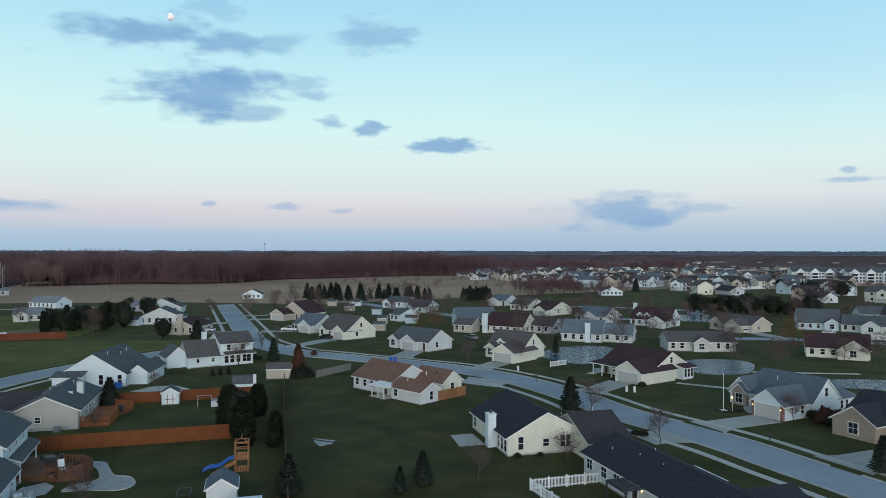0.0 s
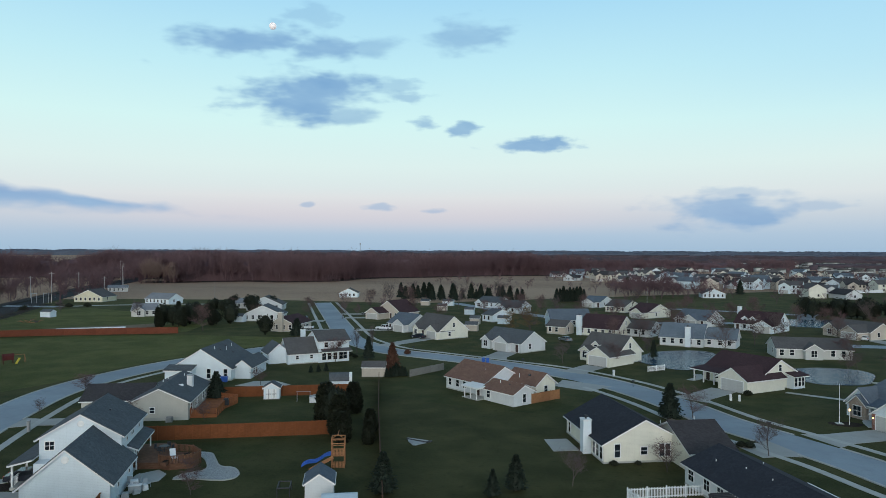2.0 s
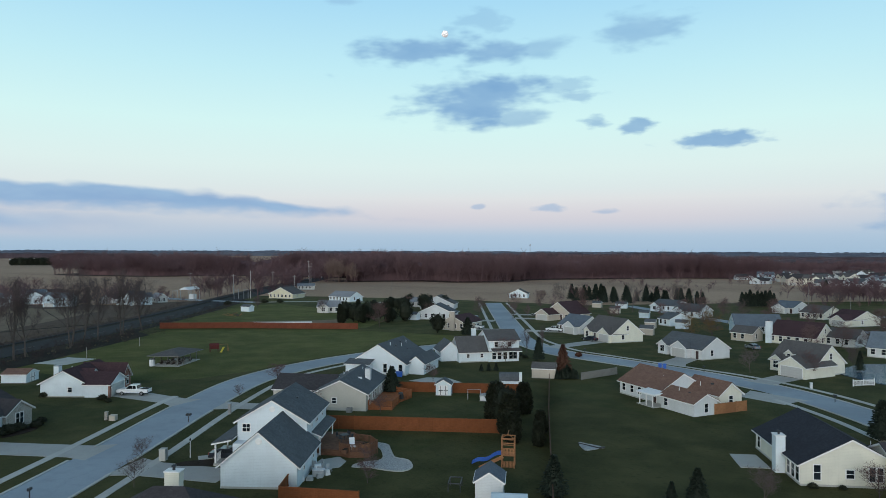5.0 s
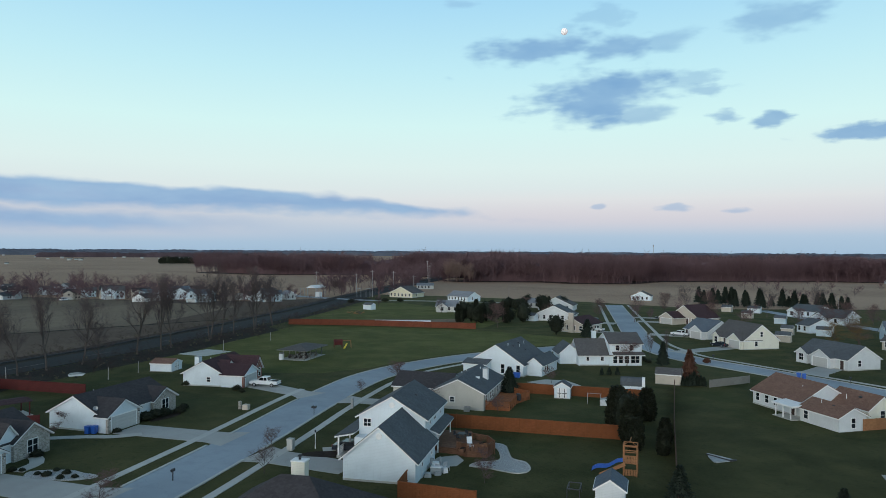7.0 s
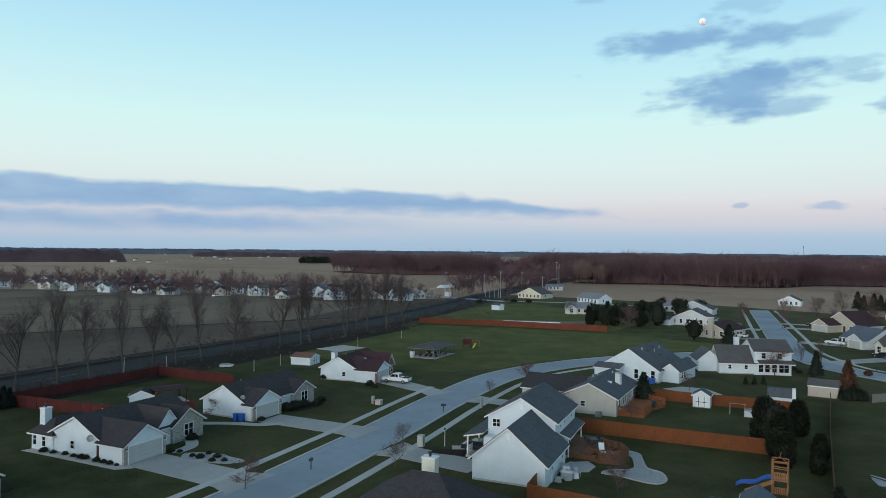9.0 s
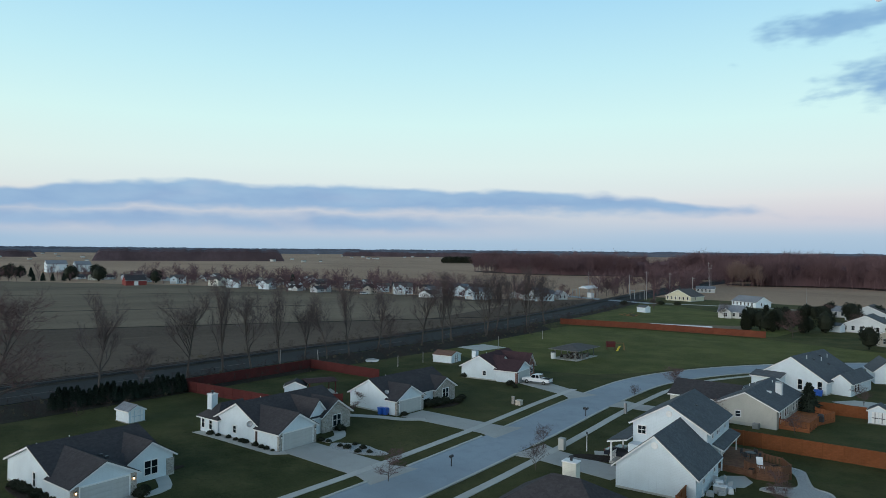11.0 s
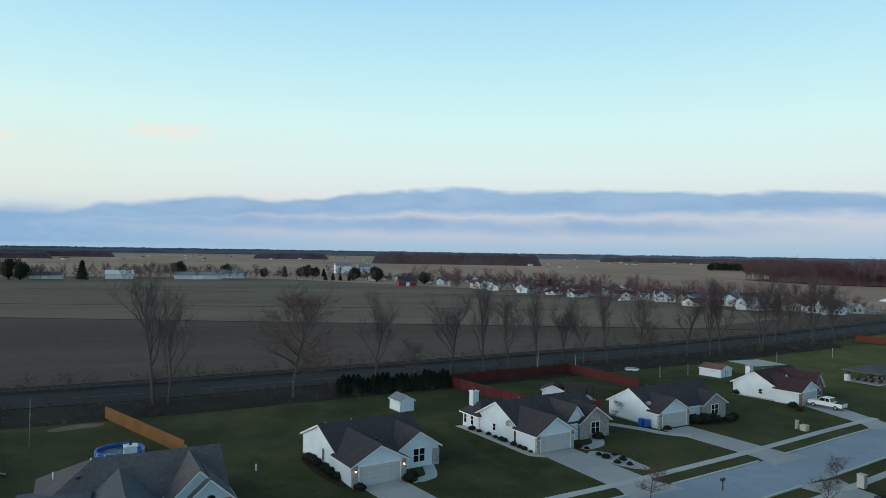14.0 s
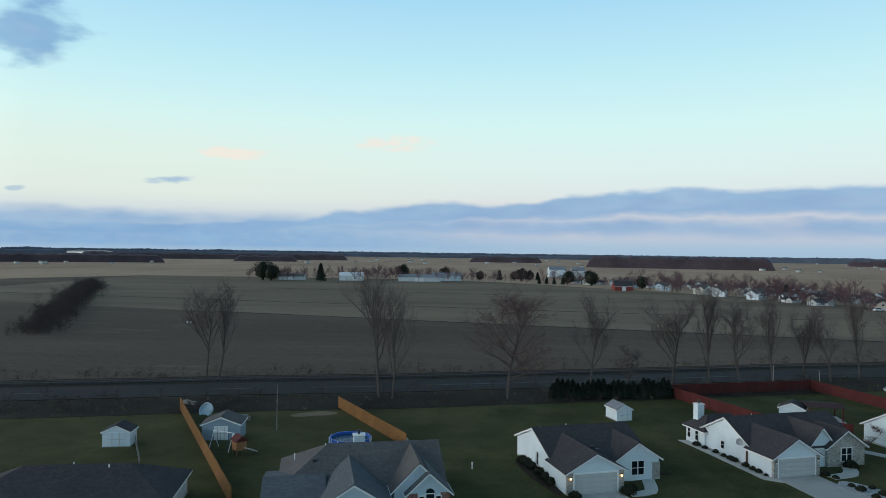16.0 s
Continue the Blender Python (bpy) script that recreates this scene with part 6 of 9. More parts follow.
p = thing("play_tower", "dark red play house with a yellow slide on the park lawn", "playset", pose(-119.6, 142.4, 0, 0, 0, 50) @ Matrix.Scale(0.68, 4))
for x in (0, 3.0):
    for y in (0, 2.2):
        part("post", Geo().chamfer(x - 0.08, x + 0.08, y - 0.08, y + 0.08, 0, 3.0, 0.02), FENCE_RED, p)
part("cabin", Geo().box(0, 3.0, 0, 2.2, 1.2, 2.6), FENCE_RED, p)
part("roof", Geo().prism([(-0.2, 2.6), (2.4, 2.6), (1.1, 3.3)], -0.2, 3.2, "x"), FENCE_RED, p)
part("beam", Geo().tube((3.0, 1.1, 2.7), (6.4, 1.1, 2.7), 0.08, 0.08), CEDAR, p)
for y in (0.2, 2.0):
    part("swing_leg", Geo().tube((6.4, 1.1, 2.7), (6.6, y, 0), 0.07, 0.07), CEDAR, p)
part("slide", Geo().prism([(0, 0.15), (3.0, 1.6), (3.0, 1.75), (0, 0.3)], -0.35, 0.35, "y", pose(3.2, -2.6, 0, 0, 0, 60)), YELLOW_PLASTIC, p, "yellow plastic slide")

p = thing("swing_set", "white metal A-frame swing set", "swing set", pose(-89.4, -28.6, 0, 0, 0, 70))
for x in (0, 3.0):
    for y in (-0.9, 0.9):
        part("leg", Geo().tube((x, y, 0), (x, 0, 2.2), 0.045, 0.045), METAL_WHITE, p)
part("top_bar", Geo().tube((-0.1, 0, 2.2), (3.1, 0, 2.2), 0.045, 0.045), METAL_WHITE, p)
for x in (0.8, 2.1):
    part("swing", Geo().box(x - 0.2, x + 0.2, -0.1, 0.1, 0.5, 0.55).box(x - 0.2, x - 0.18, -0.01, 0.01, 0.5, 2.2).box(x + 0.18, x + 0.2, -0.01, 0.01, 0.5, 2.2), METAL_DARK, p)
p = thing("play_house", "small dark wood play house with a green slide", "playset", pose(-87.4, -25.6, 0, 0, 0, 40))
part("cabin", Geo().box(0, 1.5, 0, 1.3, 0.6, 1.7), CEDAR, p)
part("roof", Geo().prism([(-0.2, 1.7), (1.5, 1.7), (0.65, 2.4)], -0.2, 1.7, "x"), FENCE_RED, p)
for x in (0.1, 1.4):
    part("post", Geo().box(x - 0.05, x + 0.05, 0.05, 0.15, 0, 0.6), CEDAR, p)
part("slide", Geo().prism([(0, 0.1), (2.0, 1.0), (2.0, 1.12), (0, 0.22)], -0.25, 0.25, "y", pose(1.4, 2.6, 0, 0, 0, -60)), SIDE_GREY, p)

p = thing("garden_swing", "small dark garden swing by the fence", "swing set", pose(-40.9, 115.4, 0, 0, 0, 15))
for x in (0, 2.2):
    part("leg", Geo().tube((x, -0.5, 0), (x, 0, 1.7), 0.04, 0.04).tube((x, 0.5, 0), (x, 0, 1.7), 0.04, 0.04), METAL_GREY, p)
part("top_bar", Geo().tube((-0.1, 0, 1.7), (2.3, 0, 1.7), 0.04, 0.04), METAL_GREY, p)
p = thing("toy_boat", "white plastic play boat with a folded canopy", "toy", pose(-37.4, 115.6, 0, 0, 0, 15))
part("hull", Geo().prism([(-1.3, 0), (1.1, 0), (1.4, 0.9), (-1.3, 0.9), (-1.3, 0.75), (1.15, 0.75), (0.95, 0.15), (-1.2, 0.15)], -0.6, 0.6), METAL_WHITE, p)
part("side", Geo().chamfer(-1.25, 1.2, -0.6, -0.5, 0.05, 0.85, 0.03), METAL_WHITE, p)
part("canopy", Geo().prism([(-1.3, 0.95), (0.2, 1.25), (0.2, 1.35), (-1.3, 1.05)], -0.5, 0.5), TARP, p)

# collapsed white frame pool on the wide lawn
p = thing("wading_pool", "flattened pale wading pool with a dark rim", "pool", pose(-16.2, 93.6, 0, 0, 0, -18))
part("liner", Geo().slab([(-1.9, 0.9), (-1.2, -0.2), (0.3, -1.7), (0.7, -1.7), (1.7, 0.6), (1.9, 1.0)], 0.0, 0.09), TARP, p)
part("rim", Geo().tube((-1.8, 0.5, 0.12), (1.5, 0.1, 0.14), 0.09, 0.09).tube((1.5, 0.1, 0.14), (1.9, 0.9, 0.14), 0.12, 0.1), METAL_DARK, p)
part("fold", Geo().chamfer(-1.8, 1.5, 0.45, 0.8, 0.02, 0.22, 0.08), TARP, p)

p = thing("paddling_pool", "pale blue paddling pool propped behind the shed", "pool", pose(-106.9, -36.2, 0.55, 62, 0, 75))
part("tub", Geo().lathe([(1.0, 0.0), (1.1, 0.05), (1.15, 0.4), (1.1, 0.45), (1.0, 0.4), (0.95, 0.1), (0.02, 0.08)], 18), SIDE_BLUE, p)
sheet("bare_patch", blob(-108.6, -20.2, 1.6, 3.2, 24, 0.14, 5, 0.3), 0.02, FIELD_PALE, "worn bare earth where a pool once stood", "ground")
for x, y, w in ((-104.9, -29.8, 0.9), (-103.8, -29.0, 0.6), (-113.6, -42.0, 1.4), (-112.8, -40.6, 0.8)):
    b = thing("garden_crate", "weathered grey crate lying in the back garden", "crate", pose(x, y, 0, 0, 0, x * 13 % 90), "garden crates")
    part("box", Geo().chamfer(-w / 2, w / 2, -0.35, 0.35, 0, 0.5, 0.03), FENCE_GREY, b)
    part("lid", Geo().box(-w / 2 - 0.04, w / 2 + 0.04, -0.39, 0.39, 0.5, 0.55), FENCE_GREY, b)
f = thing("rail_fence", "low pale rail fence beside the small white shed", "fence", pose(-91.7, -39.8, 0, 0, 0, 28.6))
for k in range(6):
    part("post", Geo().box(k * 2.4 - 0.05, k * 2.4 + 0.05, -0.05, 0.05, 0, 1.0), FENCE_GREY, f)
for z in (0.4, 0.85):
    part("rail", Geo().box(0, 12.0, -0.03, 0.03, z, z + 0.1), FENCE_GREY, f)
for x, y in ((-230.4, -90.6), (-229.8, -89.2)):
    m = thing("field_marker", "small white marker board in the stubble", "sign", pose(x, y, 0, 0, 0, 70), "field markers")
    part("stake", Geo().box(-0.04, 0.04, -0.04, 0.04, 0, 1.0), METAL_WHITE, m)
    part("board", Geo().box(-0.35, 0.35, -0.06, -0.04, 0.5, 1.0), METAL_WHITE, m)
# round pool
p = thing("frame_pool", "round blue frame pool with white legs", "pool", pose(-91.9, -11.8, 0))
ring = [(2.55, 0), (2.6, 0.1), (2.6, 1.15), (2.66, 1.22), (2.5, 1.22), (2.5, 0.8), (0.01, 0.8)]
part("wall", Geo().lathe(ring, 28), BLUE_PLASTIC, p)
part("water", Geo().lathe([(2.48, 0.82), (2.48, 0.9), (0.01, 0.9)], 28), WATER, p)
for k in range(14):
    a = k * math.tau / 14
    part("leg", Geo().box(2.6, 2.72, -0.05, 0.05, 0, 1.2, Matrix.Rotation(a, 4, "Z")), METAL_WHITE, p)


# ---- decks and patios ----
def deck(label, o, turn, outline, z, mat, rail_edges, boards_along=None):
    d = thing("deck", label, "deck", pose(o[0], o[1], 0, 0, 0, turn))
    part("deck_floor", Geo().slab(outline, z - 0.14, z), mat, d)
    part("skirt", Geo().slab([(x * 0.985, y * 0.985) for x, y in outline], 0.0, z - 0.16), mat, d)
    post = as_mesh("post", Geo().chamfer(-0.06, 0.06, -0.06, 0.06, 0, z + 1.0, 0.02), mat)
    bal = as_mesh("baluster", Geo().box(-0.05, 0.05, -0.02, 0.02, z + 0.06, z + 0.86), mat)
    for i in rail_edges:
        a, b = Vector((*outline[i], 0)), Vector((*outline[(i + 1) % len(outline)], 0))
        L, ang = (b - a).length, math.degrees(math.atan2((b - a).y, (b - a).x))
        m0 = pose(a.x, a.y, 0, 0, 0, ang)
        n = max(1, round(L / 1.6))
        for k in range(n + 1):
            part("post", post, None, d, at=m0 @ pose(k * L / n, 0, 0))
        part("rail", Geo().box(0, L, -0.07, 0.07, z + 0.86, z + 0.93), mat, d, at=m0)
        q = int(L / 0.16)
        for k in range(q):
            part("baluster", bal, None, d, at=m0 @ pose((k + 0.5) * L / q, 0, 0))
    return d


deck("bright orange-stained deck with curved railing", (-53.0, 100.5), 15, [(0.1, 1.2), (4.0, 1.2), (4.2, 7.0), (5.6, 11.0), (2.6, 13.0), (0.1, 13.0)], 0.55, DECK_ORANGE, (1, 2, 3, 0))
deck("brown timber deck with a railed round end", (-48.4, 75.6), 19, [(0.4, 1.2), (4.2, 0.8), (5.6, 0.0), (8.2, 0.3), (8.8, 2.2), (7.6, 4.4), (5.4, 5.2), (4.6, 9.5), (0.4, 9.5)], 0.75, DECK_WOOD, (1, 2, 3, 4, 5))
bed = smooth_line([(-43.6, 84.6), (-41.4, 84.4), (-39.8, 82.2), (-37.9, 79.6), (-36.0, 79.2), (-34.4, 77.0), (-34.7, 75.2), (-36.6, 74.8), (-39.0, 74.9), (-40.9, 74.4), (-40.6, 76.2), (-38.9, 78.2), (-40.4, 81.4), (-42.0, 83.2), (-43.6, 84.0)], 0.5)
sheet("gravel_bed", [(p.x, p.y) for p in bed], 0.06, GRAVEL, "pale gravel bed curving round the deck", "gravel")
rim = sides(bed)
single("gravel_rim", ribbon(bed, 0.0, 0.18, -0.05, 0.11), WALKWAY, "pale edging round the gravel bed", "edging", kind="structure")
sheet("patio", [(-46.0, 75.3), (-44.4, 77.3), (-42.7, 76.0), (-42.3, 73.6), (-43.6, 72.4), (-45.6, 72.6)], 0.05, WALKWAY, "grey concrete patio beside the deck", "patio")


def patio_chair(o, turn, mat=GREY_PLASTIC):
    c = thing("patio_chair", "grey plastic patio chair on the concrete", "chair", pose(o[0], o[1], 0.05, 0, 0, turn), "stacked patio chairs")
    part("seat", Geo().chamfer(-0.28, 0.28, -0.28, 0.28, 0.38, 0.46, 0.03), mat, c)
    part("backrest", Geo().chamfer(-0.28, 0.28, 0.22, 0.3, 0.46, 1.0, 0.03), mat, c)
    for x in (-0.24, 0.24):
        for y in (-0.24, 0.24):
            part("leg", Geo().tube((x, y, 0), (x, y, 0.4), 0.025, 0.025, 5), mat, c)


for k, (x, y, a) in enumerate(((-44.6, 71.6, 20), (-43.8, 71.0, 60), (-44.2, 72.6, -30), (-43.2, 72.0, 110), (-43.0, 70.4, 200), (-44.8, 70.4, 150), (-42.4, 71.4, 70))):
    patio_chair((x, y), a)
c = thing("storage_chest", "stack of pale grey patio boxes", "box", pose(-43.4, 69.4, 0, 0, 0, 20))
part("body", Geo().chamfer(0, 1.3, 0, 0.7, 0, 0.75, 0.05), GREY_PLASTIC, c)
part("lid", Geo().chamfer(-0.04, 1.34, -0.04, 0.74, 0.75, 0.84, 0.04), METAL_WHITE, c)
t = thing("deck_table", "dark round patio table on the deck", "table", pose(-46.4, 82.0, 0.75))
part("tabletop", Geo().lathe([(0.6, 0.7), (0.62, 0.74), (0.01, 0.75)], 16), METAL_DARK, t)
part("stem", Geo().tube((0, 0, 0), (0, 0, 0.7), 0.06, 0.05), METAL_DARK, t)
for k in range(4):
    c = thing("deck_chair", "dark patio chair round the deck table", "chair", pose(-46.4 + 0.95 * math.cos(k * 1.57), 82.0 + 0.95 * math.sin(k * 1.57), 0.75, 0, 0, k * 90 - 90), "chairs round the deck table")
    part("seat", Geo().chamfer(-0.25, 0.25, -0.25, 0.25, 0.4, 0.46, 0.02), METAL_DARK, c)
    part("backrest", Geo().chamfer(-0.25, 0.25, 0.2, 0.26, 0.46, 0.95, 0.02), METAL_DARK, c)
    for x in (-0.2, 0.2):
        for y in (-0.2, 0.2):
            part("leg", Geo().tube((x, y, 0), (x, y, 0.4), 0.02, 0.02, 4), METAL_DARK, c)
l = thing("lounge_chair", "white tipped-back lounge chair on the deck", "chair", pose(-43.6, 79.2, 0.75, 0, 0, 40))
part("seat", Geo().chamfer(-0.35, 0.35, -0.9, 0.3, 0.3, 0.38, 0.02), METAL_WHITE, l)
part("backrest", Geo().chamfer(-0.35, 0.35, 0, 0.08, 0, 0.9, 0.02, pose(0, 0.3, 0.35, -25)), METAL_WHITE, l)
for x in (-0.3, 0.3):
    part("leg", Geo().tube((x, -0.8, 0), (x, -0.8, 0.32), 0.03, 0.03, 5), METAL_WHITE, l)
    part("leg", Geo().tube((x, 0.2, 0), (x, 0.2, 0.32), 0.03, 0.03, 5), METAL_WHITE, l)
b = thing("barbecue", "black gas barbecue on the orange deck", "barbecue", pose(-50.6, 108.5, 0.55))
part("hood", Geo().lathe([(0.42, 0.8), (0.42, 1.0), (0.3, 1.18), (0.05, 1.22)], 12), METAL_DARK, b)
part("cart", Geo().chamfer(-0.4, 0.4, -0.3, 0.3, 0.05, 0.8, 0.03), METAL_DARK, b)
sheet("back_patio", [(-57.4, 127.0), (-49.8, 126.4), (-47.2, 129.4), (-51.5, 132.8), (-55.6, 131.5)], 0.05, WALKWAY, "grey flagstone patio behind the white house", "patio")

gz = thing("patio_canopy", "dark flat-roofed timber canopy over a patio", "canopy", pose(-111.6, 55.4, 0, 0, 0, 80))
for x in (0, 4.6):
    for y in (0, 3.8):
        part("post", Geo().chamfer(x - 0.08, x + 0.08, y - 0.08, y + 0.08, 0, 2.15, 0.02), FENCE_RED, gz)
part("roof", Geo().prism([(-0.4, 2.15), (4.2, 2.15), (4.2, 2.22), (1.9, 2.5), (-0.4, 2.22)], -0.4, 5.0, "x"), ROOF_MAROON, gz)
part("slab", Geo().box(-0.4, 5.0, -0.4, 4.2, -0.1, 0.07), WALKWAY, gz)
for k, (x, y) in enumerate(((1.0, 1.0), (2.4, 1.6), (3.4, 0.9))):
    c = thing("patio_stool", "dark garden stool under the canopy", "stool", pose(-111.6, 55.4, 0.07, 0, 0, 80) @ pose(x, y, 0), "stools under the canopy")
    part("seat", Geo().lathe([(0.2, 0.42), (0.22, 0.46), (0.01, 0.48)], 10), METAL_DARK, c)
    for a in range(3):
        part("leg", Geo().tube((0.2 * math.cos(a * 2.1), 0.2 * math.sin(a * 2.1), 0), (0.12 * math.cos(a * 2.1), 0.12 * math.sin(a * 2.1), 0.43), 0.02, 0.02, 5), METAL_DARK, c)
# open black frame on the lawn beside the shed
fr = thing("goal_frame", "open black steel frame standing on the lawn", "frame", pose(-27.2, 70.6, 0, 0, 0, 15))
for x in (0, 1.3):
    for y in (0, 2.2):
        part("post", Geo().tube((x, y, 0), (x, y, 0.95), 0.05, 0.05, 6), METAL_DARK, fr)
for y in (0, 2.2):
    part("bar", Geo().box(-0.05, 1.35, y - 0.05, y + 0.05, 0.9, 1.0), METAL_DARK, fr)
for x in (0, 1.3):
    part("bar", Geo().box(x - 0.05, x + 0.05, -0.05, 2.25, 0.9, 1.0), METAL_DARK, fr)
# pale blocks and units stacked beside the garage wall
for k, (x, y, w, hh) in enumerate(((-43.9, 67.8, 0.9, 0.7), (-43.1, 68.4, 0.8, 0.5), (-43.6, 70.9, 0.9, 1.0), (-42.6, 69.6, 0.7, 0.45), (-42.3, 70.8, 0.6, 0.6))):
    b = thing("paver_stack", "stack of pale grey garden blocks by the wall", "blocks", pose(x, y, 0, 0, 0, 19 + 9 * k), "stacked garden blocks")
    for q in range(3):
        part("block", Geo().chamfer(-w / 2 + 0.04 * q, w / 2 - 0.03 * q, -0.35, 0.35, hh * q / 3, hh * (q + 1) / 3 - 0.015, 0.03), GREY_PLASTIC if k % 2 else METAL_WHITE, b)
for k, (x, y) in enumerate(((-44.6, 78.6), (-42.4, 80.2), (-43.4, 76.9))):
    b = thing("planter_box", "low brown timber planter on the deck", "planter", pose(x, y, 0.75, 0, 0, 19 + 40 * k), "deck planters")
    part("box", Geo().chamfer(-0.5, 0.5, -0.3, 0.3, 0, 0.45, 0.03), CEDAR if k == 1 else DECK_WOOD, b)
    part("soil", Geo().box(-0.44, 0.44, -0.24, 0.24, 0.42, 0.47), MULCH, b)

# picnic pavilion in the park
pv = thing("pavilion", "open picnic pavilion with a low grey hip roof", "pavilion", pose(-111.9, 122.6, 0, 0, 0, 106))
part("slab", Geo().box(-0.4, 10.4, -0.4, 6.4, -0.1, 0.1), WALKWAY, pv)
for x in (0.3, 3.4, 6.6, 9.7):
    for y in (0.3, 5.7):
        part("post", Geo().chamfer(x - 0.1, x + 0.1, y - 0.1, y + 0.1, 0.1, 2.4, 0.02), FENCE_GREY, pv)
part("roof", Geo().add([(-0.9, -0.9, 2.4), (10.9, -0.9, 2.4), (10.9, 6.9, 2.4), (-0.9, 6.9, 2.4), (3.4, 3.0, 3.35), (6.6, 3.0, 3.35)], [(0, 1, 5, 4), (1, 2, 5), (2, 3, 4, 5), (3, 0, 4), (3, 2, 1, 0)]), ROOF_TAUPE, pv)
part("fascia", Geo().box(-0.88, 10.88, -0.88, 6.88, 2.28, 2.39), FENCE_GREY, pv)
for k in range(4):
    tb = thing("picnic_table", "dark picnic table under the pavilion", "table", pose(-111.9, 122.6, 0.1, 0, 0, 106) @ pose(2.6 + 5.0 * (k % 2), 1.6 + 2.8 * (k // 2), 0), "tables under the pavilion")
    part("tabletop", Geo().chamfer(-0.4, 0.4, -1.1, 1.1, 0.7, 0.76, 0.02), BARK, tb)
    for s in (-0.7, 0.7):
        part("bench", Geo().chamfer(s - 0.14, s + 0.14, -1.1, 1.1, 0.42, 0.47, 0.02), BARK, tb)
    for y in (-0.8, 0.8):
        part("leg", Geo().box(-0.75, 0.75, y - 0.05, y + 0.05, 0, 0.42).box(-0.06, 0.06, y - 0.05, y + 0.05, 0.4, 0.7), BARK, tb)
bn = thing("waste_bin", "pale round waste bin by the pavilion", "bin", pose(-117.6, 120.9, 0))
part("drum", Geo().lathe([(0.55, 0), (0.62, 0.1), (0.62, 1.5), (0.5, 1.6)], 12), METAL_WHITE, bn)
part("lid", Geo().lathe([(0.64, 1.5), (0.6, 1.66), (0.1, 1.75)], 12), METAL_DARK, bn)
sheet("ball_court", [(-144.9, 113.2), (-136.5, 114.4), (-137.5, 123.6), (-145.6, 122.7)], 0.05, WALKWAY, "grey concrete ball court by the highway", "court")


# ---- small street and garden things ----
def wheelie_bin(o, turn, mat=BLUE_PLASTIC, label="blue wheeled recycling bin beside the wall"):
    b = thing("recycling_bin", label, "bin", pose(o[0], o[1], 0.03, 0, 0, turn), "blue recycling bins")
    part("body", Geo().prism([(-0.28, 0.05), (0.28, 0.05), (0.36, 1.0), (-0.36, 1.0)], -0.33, 0.33), mat, b)
    part("lid", Geo().chamfer(-0.4, 0.4, -0.38, 0.38, 1.0, 1.1, 0.04), mat, b)
    for s in (-0.27, 0.27):
        part("wheel", Geo().tube((s - 0.03, 0.3, 0.12), (s + 0.03, 0.3, 0.12), 0.12, 0.12, 10), RUBBER, b)


for o in ((-92.9, 58.4), (-92.2, 58.9), (-12.2, 161.8), (-11.2, 161.6), (-61.5, 130.2), (-60.7, 130.0)):
    wheelie_bin(o, 15)


def mailbox(o, turn, n=1):
    m = thing("mailbox", "dark mailboxes on a wooden post" if n > 1 else "dark mailbox on a wooden post", "mailbox", pose(o[0], o[1], 0, 0, 0, turn), "street mailboxes")
    part("post", Geo().chamfer(-0.05, 0.05, -0.05, 0.05, 0, 1.1, 0.01), METAL_DARK, m)
    part("arm", Geo().box(-0.06 - 0.25 * (n - 1), 0.06 + 0.25 * (n - 1), -0.3, 0.3, 1.05, 1.1), METAL_DARK, m)
    for k in range(n):
        x = (k - (n - 1) / 2) * 0.45
        part("box", Geo().prism([(x - 0.13, 1.1), (x + 0.13, 1.1), (x + 0.13, 1.27), (x + 0.08, 1.36), (x - 0.08, 1.36), (x - 0.13, 1.27)], -0.28, 0.28), METAL_DARK, m)


for o, a, n in (((-74.3, 84.0), 20, 2), ((-66.3, 52.0), 20, 1), ((33.6, 106.6), 30, 1), ((18.5, 137.0), 40, 1), ((-3.0, 160.5), 40, 1), ((44.0, 93.0), 30, 1), ((-31.5, 177.0), 60, 1)):
    mailbox(o, a, n)


def utility_box(o, label, w=0.5, hgt=0.9, mat=METAL_GREY):
    u = thing("utility_box", label, "utility box", pose(o[0], o[1], 0, 0, 0, 20), "utility boxes")
    part("cabinet", Geo().chamfer(-w / 2, w / 2, -w / 2, w / 2, 0, hgt, 0.04), mat, u)
    part("lid", Geo().chamfer(-w / 2 - 0.03, w / 2 + 0.03, -w / 2 - 0.03, w / 2 + 0.03, hgt, hgt + 0.07, 0.03), mat, u)


for o, w, hh, mt, lb in (((-86.9, 80.4), 0.45, 1.2, STONE, "pale utility pedestal on the lawn"), ((-85.8, 80.7), 0.95, 0.75, SIDE_TAN, "tan transformer box on the lawn"), ((-63.8, 67.9), 0.8, 1.4, WALKWAY, "pale stone-coloured pillar beside the drive"),
                         ((33.9, 127.5), 0.35, 1.0, METAL_WHITE, "white utility pedestal on the lawn"), ((35.2, 127.0), 0.35, 1.0, METAL_WHITE, "white utility pedestal on the lawn"), ((16.2, 149.0), 0.4, 1.1, METAL_WHITE, "white utility pedestal on the lawn"),
                         ((-72.0, 90.6), 0.4, 1.6, METAL_GREY, "grey bird bath post in the lawn"), ((-93.6, 20.0), 0.15, 0.6, METAL_WHITE, "small white marker post on the lawn"), ((-83.8, 3.8), 0.15, 0.7, METAL_WHITE, "small white marker post on the lawn")):
    utility_box(o, lb, w, hh, mt)


